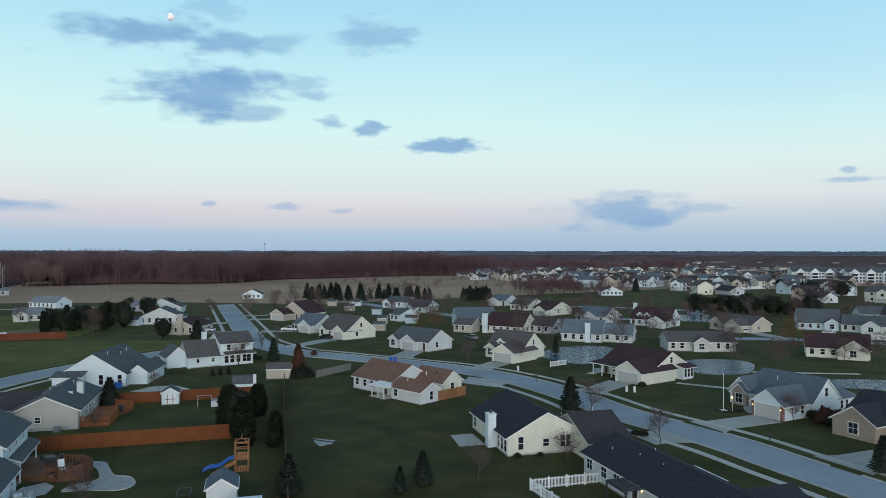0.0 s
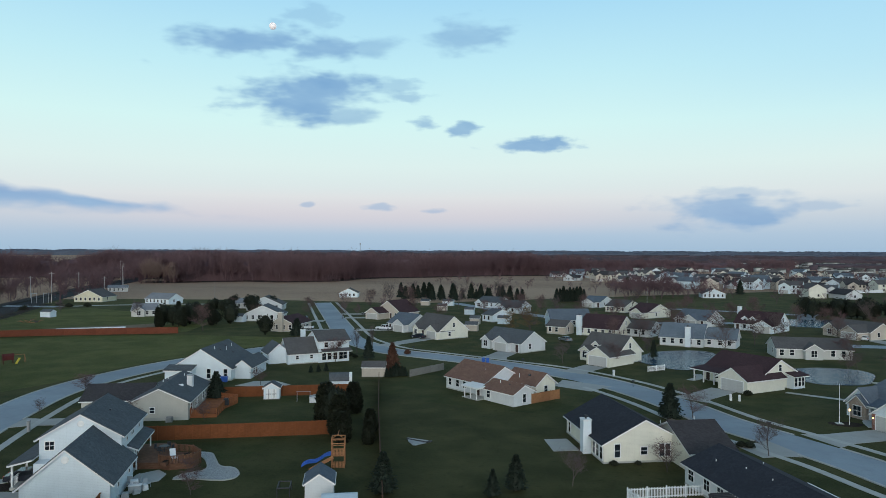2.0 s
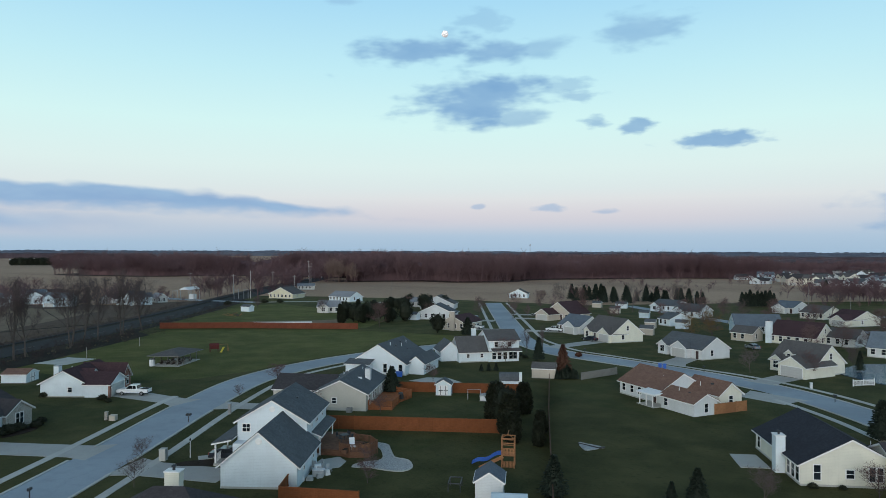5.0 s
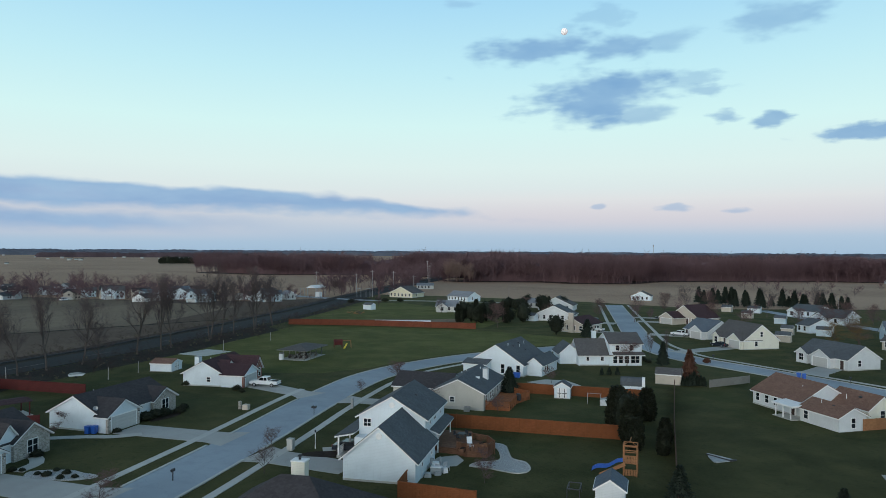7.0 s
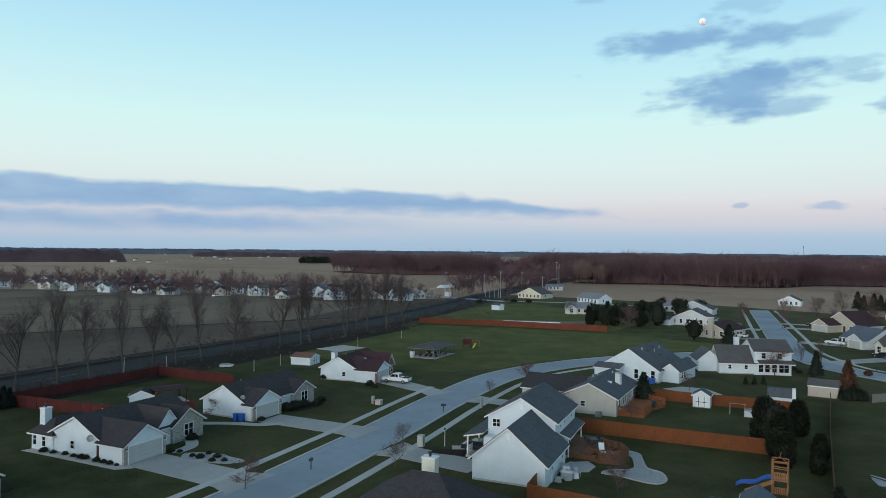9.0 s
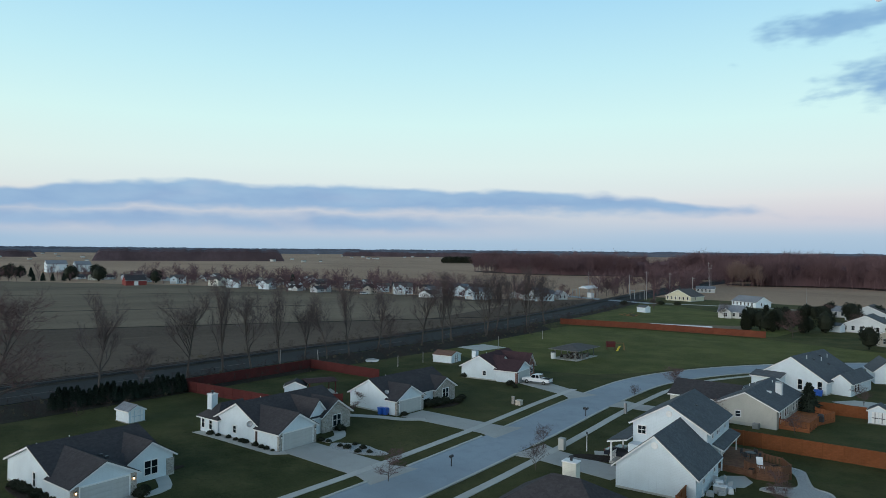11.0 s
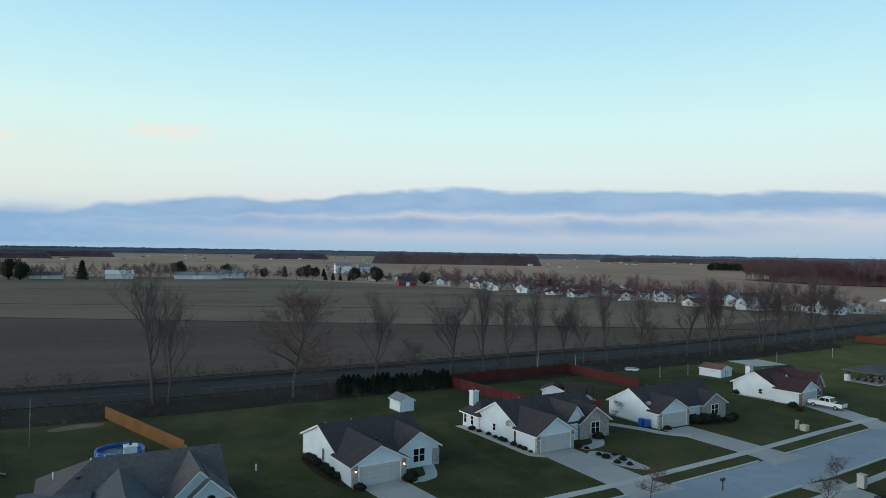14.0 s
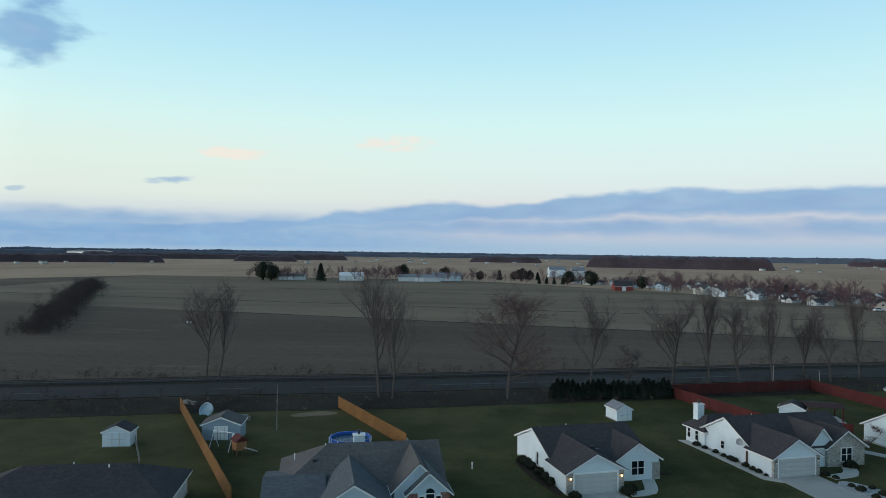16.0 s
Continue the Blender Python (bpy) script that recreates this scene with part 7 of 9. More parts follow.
def lamp_post(o, lit=True):
    l = thing("garden_lamp", "slim garden lamp post in a flower bed", "lamp", pose(o[0], o[1], 0), "garden lamps")
    part("pole", Geo().tube((0, 0, 0), (0, 0, 2.1), 0.05, 0.04, 8), METAL_WHITE, l)
    part("lantern", Geo().lathe([(0.05, 2.1), (0.10, 2.17), (0.11, 2.36), (0.03, 2.46)], 6), LAMP_WARM if lit else METAL_DARK, l)


lamp_post((46.9, 112.0))
lamp_post((-61.5, 70.0), False)
f = thing("flag_pole", "tall white flag pole without a flag", "flag pole", pose(45.7, 112.6, 0))
part("pole", Geo().tube((0, 0, 0), (0, 0, 6.0), 0.06, 0.035, 8), METAL_WHITE, f)
part("base", Geo().chamfer(-0.5, 0.5, -0.5, 0.5, 0, 0.15, 0.05), WALKWAY, f)
f = thing("garden_mast", "thin pale metal mast with a crossbar", "mast", pose(-98.6, -23.2, 0))
part("pole", Geo().tube((0, 0, 0), (0, 0, 6.2), 0.06, 0.04, 8), METAL_GREY, f)
part("crossbar", Geo().tube((-0.35, 0, 4.1), (0.35, 0, 4.1), 0.04, 0.04, 6), METAL_GREY, f)

# front walks and flower beds
for nm, pts, w in (("walk", [(-95.8, 53.6), (-91.6, 57.4), (-88.6, 59.4), (-86.6, 62.4)], 0.75), ("walk", [(-84.0, 44.4), (-85.4, 47.4), (-88.0, 48.6)], 0.8), ("walk", [(-76.6, 20.2), (-77.6, 22.6), (-82.2, 23.4)], 0.7),
                   ("walk", [(-60.4, 70.2), (-57.0, 73.4), (-53.6, 76.6)], 0.8), ("walk", [(49.8, 110.6), (50.6, 114.4), (52.6, 117.0)], 0.8), ("walk", [(60, 127), (52, 132), (46, 136)], 0.6), ("walk", [(88, 146), (70, 148), (58, 150)], 0.6), ("walk", [(31, 146), (33.5, 149), (34, 153)], 0.8)):
    single("garden_walk", ribbon(smooth_line(pts, 1.0), -w, w, -0.1, 0.055), WALKWAY, "curving pale concrete garden walk", "walk", kind="structure")
for k, (pts, mt, lb) in enumerate((([(-98.6, 31.6), (-95.6, 32.6), (-82.6, 36.4), (-81.6, 38.2), (-83.2, 38.4), (-98.6, 33.6)], WALKWAY, "pale gravel strip along the house"), (blob(-78.8, 46.3, 4.2, 1.8, 24, 0.12, 9, 0.5), GRAVEL, "gravel flower bed with dark shrubs"),
                                   (blob(-58.8, 68.6, 2.6, 1.4, 24, 0.1, 3, 0.5), MULCH, "dark mulched bed beside the walk"), (blob(-82.0, 11.0, 6.0, 0.9, 24, 0.05, 4, 0.30), MULCH, "dark mulched bed along the house"), (blob(-92.6, 70.8, 3.6, 1.2, 24, 0.1, 6, 1.8), MULCH, "dark mulched bed under shrubs"),
                                   (blob(46.6, 112.4, 2.2, 1.6, 20, 0.1, 8), MULCH, "dark mulched bed round the flag pole"), (blob(-83.4, 23.2, 3.0, 0.9, 24, 0.08, 4, 1.8), MULCH, "dark mulched bed by the front window"))):
    sheet("flower_bed", pts, 0.05 + 0.002 * k, mt, lb, "flower bed")


# ---- vehicles ----
def car(label, o, turn, paint, kind="sedan"):
    """A car with its nose towards +x."""
    L, W = {"sedan": (4.7, 1.8), "suv": (4.8, 1.9), "pickup": (5.6, 1.95)}[kind]
    prof = {"sedan": [(-2.35, 0.35), (2.3, 0.35), (2.35, 0.65), (2.1, 0.82), (1.0, 0.95), (-1.5, 0.98), (-2.3, 0.92)],
            "suv": [(-2.4, 0.4), (2.35, 0.4), (2.4, 0.85), (2.1, 1.0), (1.0, 1.08), (-2.35, 1.08)],
            "pickup": [(-2.8, 0.5), (2.75, 0.5), (2.8, 0.95), (2.5, 1.1), (1.2, 1.16), (-2.8, 1.12)]}[kind]
    cab = {"sedan": [(1.0, 0.94), (0.25, 1.42), (-1.0, 1.44), (-1.75, 0.96)], "suv": [(1.05, 1.07), (0.4, 1.68), (-2.0, 1.7), (-2.3, 1.07)], "pickup": [(1.25, 1.15), (0.6, 1.8), (-0.7, 1.82), (-0.95, 1.13)]}[kind]
    c = thing("pickup_truck" if kind == "pickup" else "car", label, "truck" if kind == "pickup" else "car", pose(o[0], o[1], 0.05, 0, 0, turn))
    body = part("body", Geo().prism(prof, -W / 2, W / 2), paint, c)
    part("cabin", Geo().prism(cab, -W / 2 + 0.12, W / 2 - 0.12), paint, c)
    (x0, z0), (x1, z1), (x2, z2), (x3, z3) = cab
    for s in (-1, 1):
        y = s * (W / 2 - 0.12)
        mid = (x1 + x2) / 2
        for a0, a1, b0, b1 in ((x0 - 0.12, x1 - 0.05, mid + 0.04, mid + 0.04), (mid - 0.04, mid - 0.04, x3 + 0.25, x2 + 0.08)):
            q = [(a0, z0 + 0.04), (a1, z1 - 0.08), (b1, z1 - 0.08), (b0, z0 + 0.04)]
            part("side_window", Geo().prism(q, min(y, y + s * 0.015), max(y, y + s * 0.015)), GLASS, c)
    part("windscreen", Geo().prism([(x0 - 0.06, z0 + 0.05), (x1 + 0.06, z1 - 0.07), (x1 + 0.09, z1 - 0.07), (x0 - 0.01, z0 + 0.05)], -W / 2 + 0.2, W / 2 - 0.2), GLASS, c)
    part("rear_window", Geo().prism([(x3 + 0.04, z3 + 0.08), (x2 - 0.05, z2 - 0.08), (x2 - 0.08, z2 - 0.08), (x3 - 0.02, z3 + 0.08)], -W / 2 + 0.2, W / 2 - 0.2), GLASS, c)
    if kind == "pickup":
        part("bed", Geo().box(-2.72, -1.05, -W / 2 + 0.1, W / 2 - 0.1, 1.10, 1.135), RUBBER, c, "dark open truck bed")
    for x in (-L * 0.31, L * 0.32):
        for s in (-1, 1):
            t = part("tyre", Geo().lathe([(0.2, -0.11), (0.36, -0.11), (0.38, -0.06), (0.38, 0.06), (0.36, 0.11), (0.2, 0.11)], 14), RUBBER, c, at=pose(x, s * (W / 2 - 0.08), 0.38, 90))
            part("rim", Geo().lathe([(0.2, -0.12), (0.22, -0.1), (0.22, 0.1), (0.2, 0.12)], 10), METAL_GREY, t)
    for s in (-1, 1):
        part("headlight", Geo().chamfer(L / 2 - 0.12, L / 2 + 0.01, s * (W / 2 - 0.3) - 0.2, s * (W / 2 - 0.3) + 0.2, 0.68, 0.84, 0.03), METAL_WHITE, c)
        part("tail_lamp", Geo().chamfer(-L / 2 - 0.02, -L / 2 + 0.1, s * (W / 2 - 0.15) - 0.1, s * (W / 2 - 0.15) + 0.1, 0.7, 0.95, 0.02), TAIL_RED, c)
    part("bumper", Geo().chamfer(L / 2 - 0.1, L / 2 + 0.06, -W / 2 + 0.05, W / 2 - 0.05, 0.36, 0.56, 0.04), METAL_DARK if kind == "pickup" else paint, c)
    part("bumper", Geo().chamfer(-L / 2 - 0.06, -L / 2 + 0.1, -W / 2 + 0.05, W / 2 - 0.05, 0.36, 0.56, 0.04), METAL_DARK if kind == "pickup" else paint, c)
    return c


car("white double-cab pickup truck parked on the drive", (-97.3, 96.0), 200, CAR_WHITE, "pickup")
car("dark car beside the porch of the white house", (-56.6, 71.4), 20, CAR_DARK)
car("white pickup truck parked across a drive", (-75.2, 219.4), 172, CAR_WHITE, "pickup")
car("white and grey pickup truck parked on the lawn drive", (-49.0, 221.6), 168, CAR_WHITE, "pickup")
car("dark car parked on a far drive", (-67.2, 272.6), 176, CAR_DARK)
car("dark car parked on a far drive", (-62.0, 275.0), 176, CAR_DARK)
car("silver car parked on a far drive", (-62.4, 260.0), 176, CAR_SILVER, "suv")
car("dark suv parked by the conifers", (-86.0, 247.0), 176, CAR_DARK, "suv")
car("white car parked before a tan garage", (96.4, 219.0), 60, CAR_WHITE)
car("dark car parked by the cream house", (-34.6, 203.0), 150, CAR_DARK)
car("white car parked in the village", (-338, 196.0), 100, CAR_WHITE, "suv")
car("grey car parked on the street drive", (8.4, 203.0), 120, CAR_SILVER)
car("white trailer car among far houses", (120.0, 215.0), 30, CAR_WHITE)
tr = thing("boat_trailer", "covered pale boat on a trailer in the grass", "boat", pose(-135.4, 81.8, 0, 0, 0, 60) @ Matrix.Scale(0.7, 4))
part("hull", Geo().prism([(-2.0, 0.9), (-1.7, 0.5), (1.6, 0.45), (2.4, 1.0)], -0.8, 0.8), METAL_WHITE, tr)
part("cover", Geo().prism([(-2.0, 0.92), (2.3, 1.0), (0.6, 1.4), (-1.4, 1.3)], -0.7, 0.7), TARP, tr)
for s in (-0.8, 0.8):
    part("wheel", Geo().tube((0, s - 0.08, 0.3), (0, s + 0.08, 0.3), 0.3, 0.3, 12), RUBBER, tr)


# ---- poles along the highway ----
def utility_pole(o, hgt, arm=True, lean=0):
    p = thing("utility_pole", "weathered wooden utility pole beside the highway" if arm else "plain pale pole standing in the grass", "pole", pose(o[0], o[1], 0, 0, lean, 30), "utility poles")
    part("pole", Geo().tube((0, 0, -0.2), (0, 0, hgt), 0.20 if arm else 0.09, 0.14 if arm else 0.06, 8), POLE_WOOD, p)
    if arm:
        part("crossarm", Geo().box(-1.2, 1.2, -0.06, 0.06, hgt - 0.9, hgt - 0.76), POLE_WOOD, p)
        for x in (-1.05, -0.5, 0.5, 1.05):
            part("insulator", Geo().tube((x, 0, hgt - 0.76), (x, 0, hgt - 0.58), 0.05, 0.03, 6), METAL_GREY, p)


for o, hh in (((-265, 298), 14), ((-234, 309), 15), ((-236, 332), 14), ((-221, 331), 12), ((-281, 441), 15), ((-301, 474), 16), ((-338, 528), 17), ((-346, 563), 18), ((-366, 592), 18), ((-262, 330), 12), ((-250, 284), 9)):
    utility_pole(o, hh)
for o, hh, ln in (((-168, 346), 9, 0), ((-9.0, 300), 9, 0), ((38, 352), 11, 0), ((51, 330), 9, 1), ((205, 400), 10, -6), ((285, 420), 9, -5), ((-128, 84), 2.4, 0), ((-130, 92), 2.4, 0), ((-140, 62), 4.0, 3), ((-138, 70), 3.5, -4), ((-138.1, 121.5), 3.0, 0), ((-145.2, 144.5), 2.4, 0)):
    utility_pole(o, hh, False, ln)

# heap of cut branches
hp = thing("branch_pile", "heap of cut branches on the park lawn", "brushwood", pose(-177.5, 224, 0))
r4 = random.Random(8)
for k in range(14):
    a, b = r4.uniform(0, 6.28), r4.uniform(0, 6.28)
    q = Vector((2.6 * math.cos(a), 1.6 * math.sin(a), r4.uniform(0.1, 0.3)))
    part("branch", Geo().tube(q, q + Vector((2.6 * math.cos(b), 2.6 * math.sin(b), r4.uniform(0.2, 1.3))), 0.10, 0.05, 5), CEDAR if k % 3 else BARK, hp)
# crossing shelter
cs = thing("loading_canopy", "open steel canopy with a white ridged roof", "canopy", pose(-257, 288, 0, 0, 0, 95))
for x in (0, 9):
    for y in (0, 5):
        part("post", Geo().tube((x, y, 0), (x, y, 5.2), 0.16, 0.16, 6), METAL_GREY, cs)
part("roof", Geo().prism([(-0.6, 5.2), (5.6, 5.2), (2.5, 6.6)], -0.8, 9.8, "x"), METAL_WHITE, cs)
part("tank", Geo().chamfer(5, 8, 1, 4, 0, 2.6, 0.2), METAL_WHITE, cs)
for o in ((-263, 283), (-240, 303), (-236, 306)):
    p = thing("crossing_gantry", "grey steel gantry beside the rail crossing", "gantry", pose(o[0], o[1], 0, 0, 0, 35))
    for x in (0, 2.2):
        part("leg", Geo().tube((x, 0, 0), (x, 0, 5.0), 0.12, 0.12, 6), METAL_GREY, p)
    part("beam", Geo().box(-0.2, 2.4, -0.1, 0.1, 4.6, 4.85), METAL_GREY, p)
wp = thing("pool_cover", "long low white cover behind the red fence", "cover", pose(-153.4, 204.8, 0, 0, 0, 27.5))
part("sheet_cover", Geo().prism([(-0.9, 0), (0.9, 0), (0.75, 0.4), (0, 0.5), (-0.75, 0.4)], 0, 20.4, "x"), METAL_WHITE, wp)
part("end_board", Geo().box(-0.1, 0.05, -0.9, 0.9, 0, 0.45), FENCE_GREY, wp)
sheet("bare_ground", [(-163, 200.4), (-134, 213), (-124.5, 219.5), (-131, 231), (-139, 222), (-157, 210.5)], 0.04, FIELD_PALE, "bare pale earth behind the red fence", "ground")

# ---- trees and shrubs ----
def grow(seed, height, spread=0.5, fork=0.3, limbs=7, levels=4, lean=0.0, upright=0.35, kids=(5, 4, 3), r0=None, globe=False):
    """A bare tree: lists of stem pieces (a, b, radius, radius) for the limbs and for the twigs."""
    rnd = random.Random(seed)
    stem, twig = [], []

    def shoot(p, d, length, r, level):
        n = 4 if level < 2 else (3 if level < levels - 1 else 2)
        pts = []
        for k in range(n):
            bend = Vector((rnd.gauss(0, 1), rnd.gauss(0, 1), rnd.gauss(0, 0.6))) * (0.10 + 0.05 * level)
            d = (d + bend + Vector((0, 0, upright * 0.22))).normalized()
            q = p + d * (length / n)
            ra, rb = r * (1 - 0.62 * k / n), r * (1 - 0.62 * (k + 1) / n)
            (stem if level < 2 else twig).append((p, q, max(ra, 0.011), max(rb, 0.009)))
            p = q
            pts.append((p, d, rb))
        if level >= levels:
            return
        m = kids[min(level - 1, len(kids) - 1)] if level else limbs
        for k in range(m):
            t = (fork + (1 - fork) * (k + rnd.random()) / m) if level == 0 else (0.25 + 0.75 * (k + rnd.random()) / m)
            i = min(n - 1, int(t * n))
            base, bd, br = pts[i]
            back = pts[i - 1][0] if i else base - bd * (length / n)
            f = t * n - i
            start = back.lerp(base, min(1, f))
            a = rnd.uniform(0, math.tau)
            side = Vector((math.cos(a), math.sin(a), 0))
            if level == 0 and globe:
                nd = (side * (1.2 - 0.8 * t) + Vector((0, 0, 0.02 + 1.0 * t))).normalized()
                shoot(start, nd, length * (0.10 + 0.46 * math.sin(math.pi * (0.12 + 0.72 * t))) * rnd.uniform(0.85, 1.1), max(br * 0.6, 0.012), 1)
                continue
            nd = (bd * (1 - spread) + side * spread + Vector((0, 0, upright * 0.3))).normalized()
            shoot(start, nd, length * rnd.uniform(0.45, 0.72) * (1.15 - 0.45 * t if level == 0 else 0.9), max(br * 0.72, 0.012), level + 1)

    shoot(Vector((0, 0, -0.1)), Vector((lean, 0, 1)).normalized(), height * 0.72, r0 or height * 0.0145, 0)
    return stem, twig


def stems(geo_list, sides_n):
    """Tubes for stem pieces, without end caps."""
    v, f = [], []
    for a, b, ra, rb in geo_list:
        q = (b - a).to_track_quat("Z", "Y")
        n0 = len(v)
        for p, r in ((a, ra), (b, rb)):
            for k in range(sides_n):
                an = k * math.tau / sides_n
                v.append(p + q @ Vector((r * math.cos(an), r * math.sin(an), 0)))
        f += [(n0 + k, n0 + (k + 1) % sides_n, n0 + sides_n + (k + 1) % sides_n, n0 + sides_n + k) for k in range(sides_n)]
    g = Geo()
    g.v, g.f = v, f
    return g


def blades(pieces, seed=1):
    """Thin flat slivers for twigs, one to a piece, each turned its own way."""
    r3, v, f = random.Random(seed), [], []
    for a, b, ra, rb in pieces:
        side = (b - a).cross(Vector((r3.gauss(0, 1), r3.gauss(0, 1), r3.gauss(0, 1)))).normalized()
        n0 = len(v)
        v += [a - side * ra, a + side * ra, b + side * rb, b - side * rb]
        f.append((n0, n0 + 1, n0 + 2, n0 + 3))
    g = Geo()
    g.v, g.f = v, f
    return g


def feathered(pieces, length, radius, seed, share=1.0):
    """Fine side shoots along twig pieces."""
    r3, out = random.Random(seed), []
    for a, b, ra, rb in pieces:
        if r3.random() < share:
            p = a.lerp(b, r3.uniform(0.3, 1.0))
            d = ((b - a).normalized() + Vector((r3.gauss(0, 0.6), r3.gauss(0, 0.6), r3.gauss(0.1, 0.5)))).normalized()
            out.append((p, p + d * length * r3.uniform(0.5, 1.2), radius, radius * 0.6))
    return out


BARE = {}


def bare_tree(kind, o, scale=1.0, turn=0.0, label="bare leafless tree with fine grey-brown twigs", group="bare trees", name="bare_tree"):
    spec = {"tall": dict(height=24, spread=0.42, fork=0.38, limbs=11, upright=0.55, kids=(6, 5, 3)), "field": dict(height=16, spread=0.5, fork=0.36, limbs=10, upright=0.45, kids=(6, 5, 3)), "round": dict(height=15, spread=0.6, fork=0.24, limbs=20, upright=0.25, kids=(6, 5, 3), globe=True),
            "yard": dict(height=6.0, spread=0.62, fork=0.2, limbs=12, upright=0.35, kids=(6, 5, 4)), "wide": dict(height=6.5, spread=0.68, fork=0.16, limbs=13, upright=0.25, kids=(7, 5, 4)), "slim": dict(height=18, spread=0.36, fork=0.3, limbs=9, upright=0.9, kids=(6, 4, 4)),
            "ochre": dict(height=15, spread=0.6, fork=0.2, limbs=20, upright=0.2, kids=(6, 5, 3), globe=True), "fork": dict(height=15, spread=0.5, fork=0.28, limbs=8, upright=0.85, kids=(6, 5, 4))}[kind]
    variant = int(abs(o[0] * 7 + o[1] * 3)) % 2
    key = (kind, variant)
    if key not in BARE:
        big = spec["height"] > 10
        fine = 0.014 if big else 0.010
        s, t = grow(hash_of(kind) + variant * 17, **spec)
        BARE[key] = (as_mesh("trunk", stems(s, 6), BARK), as_mesh("twigs", blades([(p, q, max(ra, fine), max(rb, fine * 0.8)) for p, q, ra, rb in t] + (feathered(t, 0.9, 0.011, 5) if big else []), 3), TWIG_RED if kind in ("round", "wide") else TWIG_OCHRE if kind == "ochre" else TWIG))
    tm, cm = BARE[key]
    ob = thing(name, label, "tree", pose(o[0], o[1], 0, 0, 0, turn) @ Matrix.Scale(scale, 4), group)
    part("trunk", tm, None, ob)
    part("crown", cm, None, ob, "bare fine twigs")
    return ob


def hash_of(word):
    return sum(ord(c) * (i + 1) for i, c in enumerate(word))


def spray(g, p, d, length, width, rnd):
    """One flat tuft: a lozenge from p along d."""
    side = d.cross(Vector((rnd.gauss(0, 1), rnd.gauss(0, 1), rnd.gauss(0, 1)))).normalized() * width
    g.add([p, p + d * length * 0.5 + side, p + d * length, p + d * length * 0.5 - side], [(0, 1, 2, 3)])


EVER = {}


def evergreen(kind, o, height, turn=0.0, label="", group="evergreen trees", name="evergreen_tree", stretch=1.0):
    """spruce: tiers of drooping boughs; column: dense upright shoots; mound: a rounded dense crown. Built 1 m tall, then scaled."""
    variant = int(abs(o[0] * 5 + o[1] * 11)) % 2
    key = (kind, variant)
    if key not in EVER:
        rnd = random.Random(hash_of(kind) + variant)
        g = Geo()
        if kind == "spruce":
            for k in range(1500):
                z = 0.06 + 0.94 * (k / 1500) ** 0.85
                rad = (0.30 * (1 - z) ** 0.85 + 0.012) * (0.82 + 0.18 * math.sin(z * 46 + variant))
                a = rnd.uniform(0, math.tau)
                rr = rad * math.sqrt(rnd.uniform(0.15, 1))
                d = Vector((math.cos(a), math.sin(a), -0.25 + 0.3 * z + rnd.gauss(0, 0.2))).normalized()
                spray(g, Vector((rr * math.cos(a), rr * math.sin(a), z)), d, rnd.uniform(0.05, 0.1) * (1.2 - 0.6 * z), 0.016, rnd)
        elif kind == "column":
            for k in range(1300):
                z = rnd.uniform(0.01, 0.97)
                rad = 0.17 * (1 - z ** 2.2) ** 0.5 * min(1, 0.6 + z * 3) * (1 + 0.16 * noise.noise(Vector((math.sin(k), z * 4, variant))))
                a = rnd.uniform(0, math.tau)
                rr = rad * math.sqrt(rnd.uniform(0.4, 1))
                d = Vector((math.cos(a) * 0.6, math.sin(a) * 0.6, 0.8 + rnd.gauss(0, 0.2))).normalized()
                spray(g, Vector((rr * math.cos(a), rr * math.sin(a), z)), d, rnd.uniform(0.05, 0.09), 0.02, rnd)
        else:
            lumps = [(rnd.uniform(-0.22, 0.22), rnd.uniform(-0.22, 0.22), rnd.uniform(0.35, 0.7), rnd.uniform(0.2, 0.34)) for _ in range(9)]
            for k in range(1500):
                x, y, z, r = lumps[k % 9]
                d = Vector((rnd.gauss(0, 1), rnd.gauss(0, 1), rnd.gauss(0, 0.9))).normalized()
                p = Vector((x, y, z)) + d * r * rnd.uniform(0.6, 1.0)
                if p.z > 0.02:
                    spray(g, p, (d + Vector((rnd.gauss(0, 0.4), rnd.gauss(0, 0.4), 0.3))).normalized(), rnd.uniform(0.05, 0.09), 0.024, rnd)
        core = Geo()
        if kind == "spruce":
            core.lathe([(0.02, 0.0), (0.02, 0.08), (0.20, 0.09), (0.16, 0.3), (0.09, 0.62), (0.03, 0.86), (0.004, 0.97)], 9)
        elif kind == "column":
            core.lathe([(0.03, 0.0), (0.11, 0.03), (0.14, 0.3), (0.13, 0.6), (0.07, 0.85), (0.01, 0.95)], 9)
        else:
            core.lathe([(0.04, 0.0), (0.05, 0.1), (0.28, 0.2), (0.33, 0.45), (0.27, 0.7), (0.12, 0.85), (0.02, 0.9)], 10)
        EVER[key] = (as_mesh("crown", g, SPRUCE if kind == "spruce" else CEDAR_GREEN), as_mesh("trunk", core, SPRUCE if kind == "spruce" else CEDAR_GREEN))
    cm, km = EVER[key]
    ob = thing(name, label or {"spruce": "dark green conical spruce tree", "column": "dark narrow columnar evergreen tree", "mound": "dark broad rounded evergreen tree"}[kind], "tree", pose(o[0], o[1], 0, 0, 0, turn) @ Matrix.Diagonal((height * stretch, height * stretch, height, 1)), group)
    part("crown", cm, None, ob)
    part("inner_foliage", km, None, ob)
    part("trunk", shared("ever_trunk", lambda: as_mesh("trunk", Geo().tube((0, 0, -0.03), (0, 0, 0.3), 0.025, 0.015, 6), BARK)), None, ob)
    return ob


SHRUBS = {}


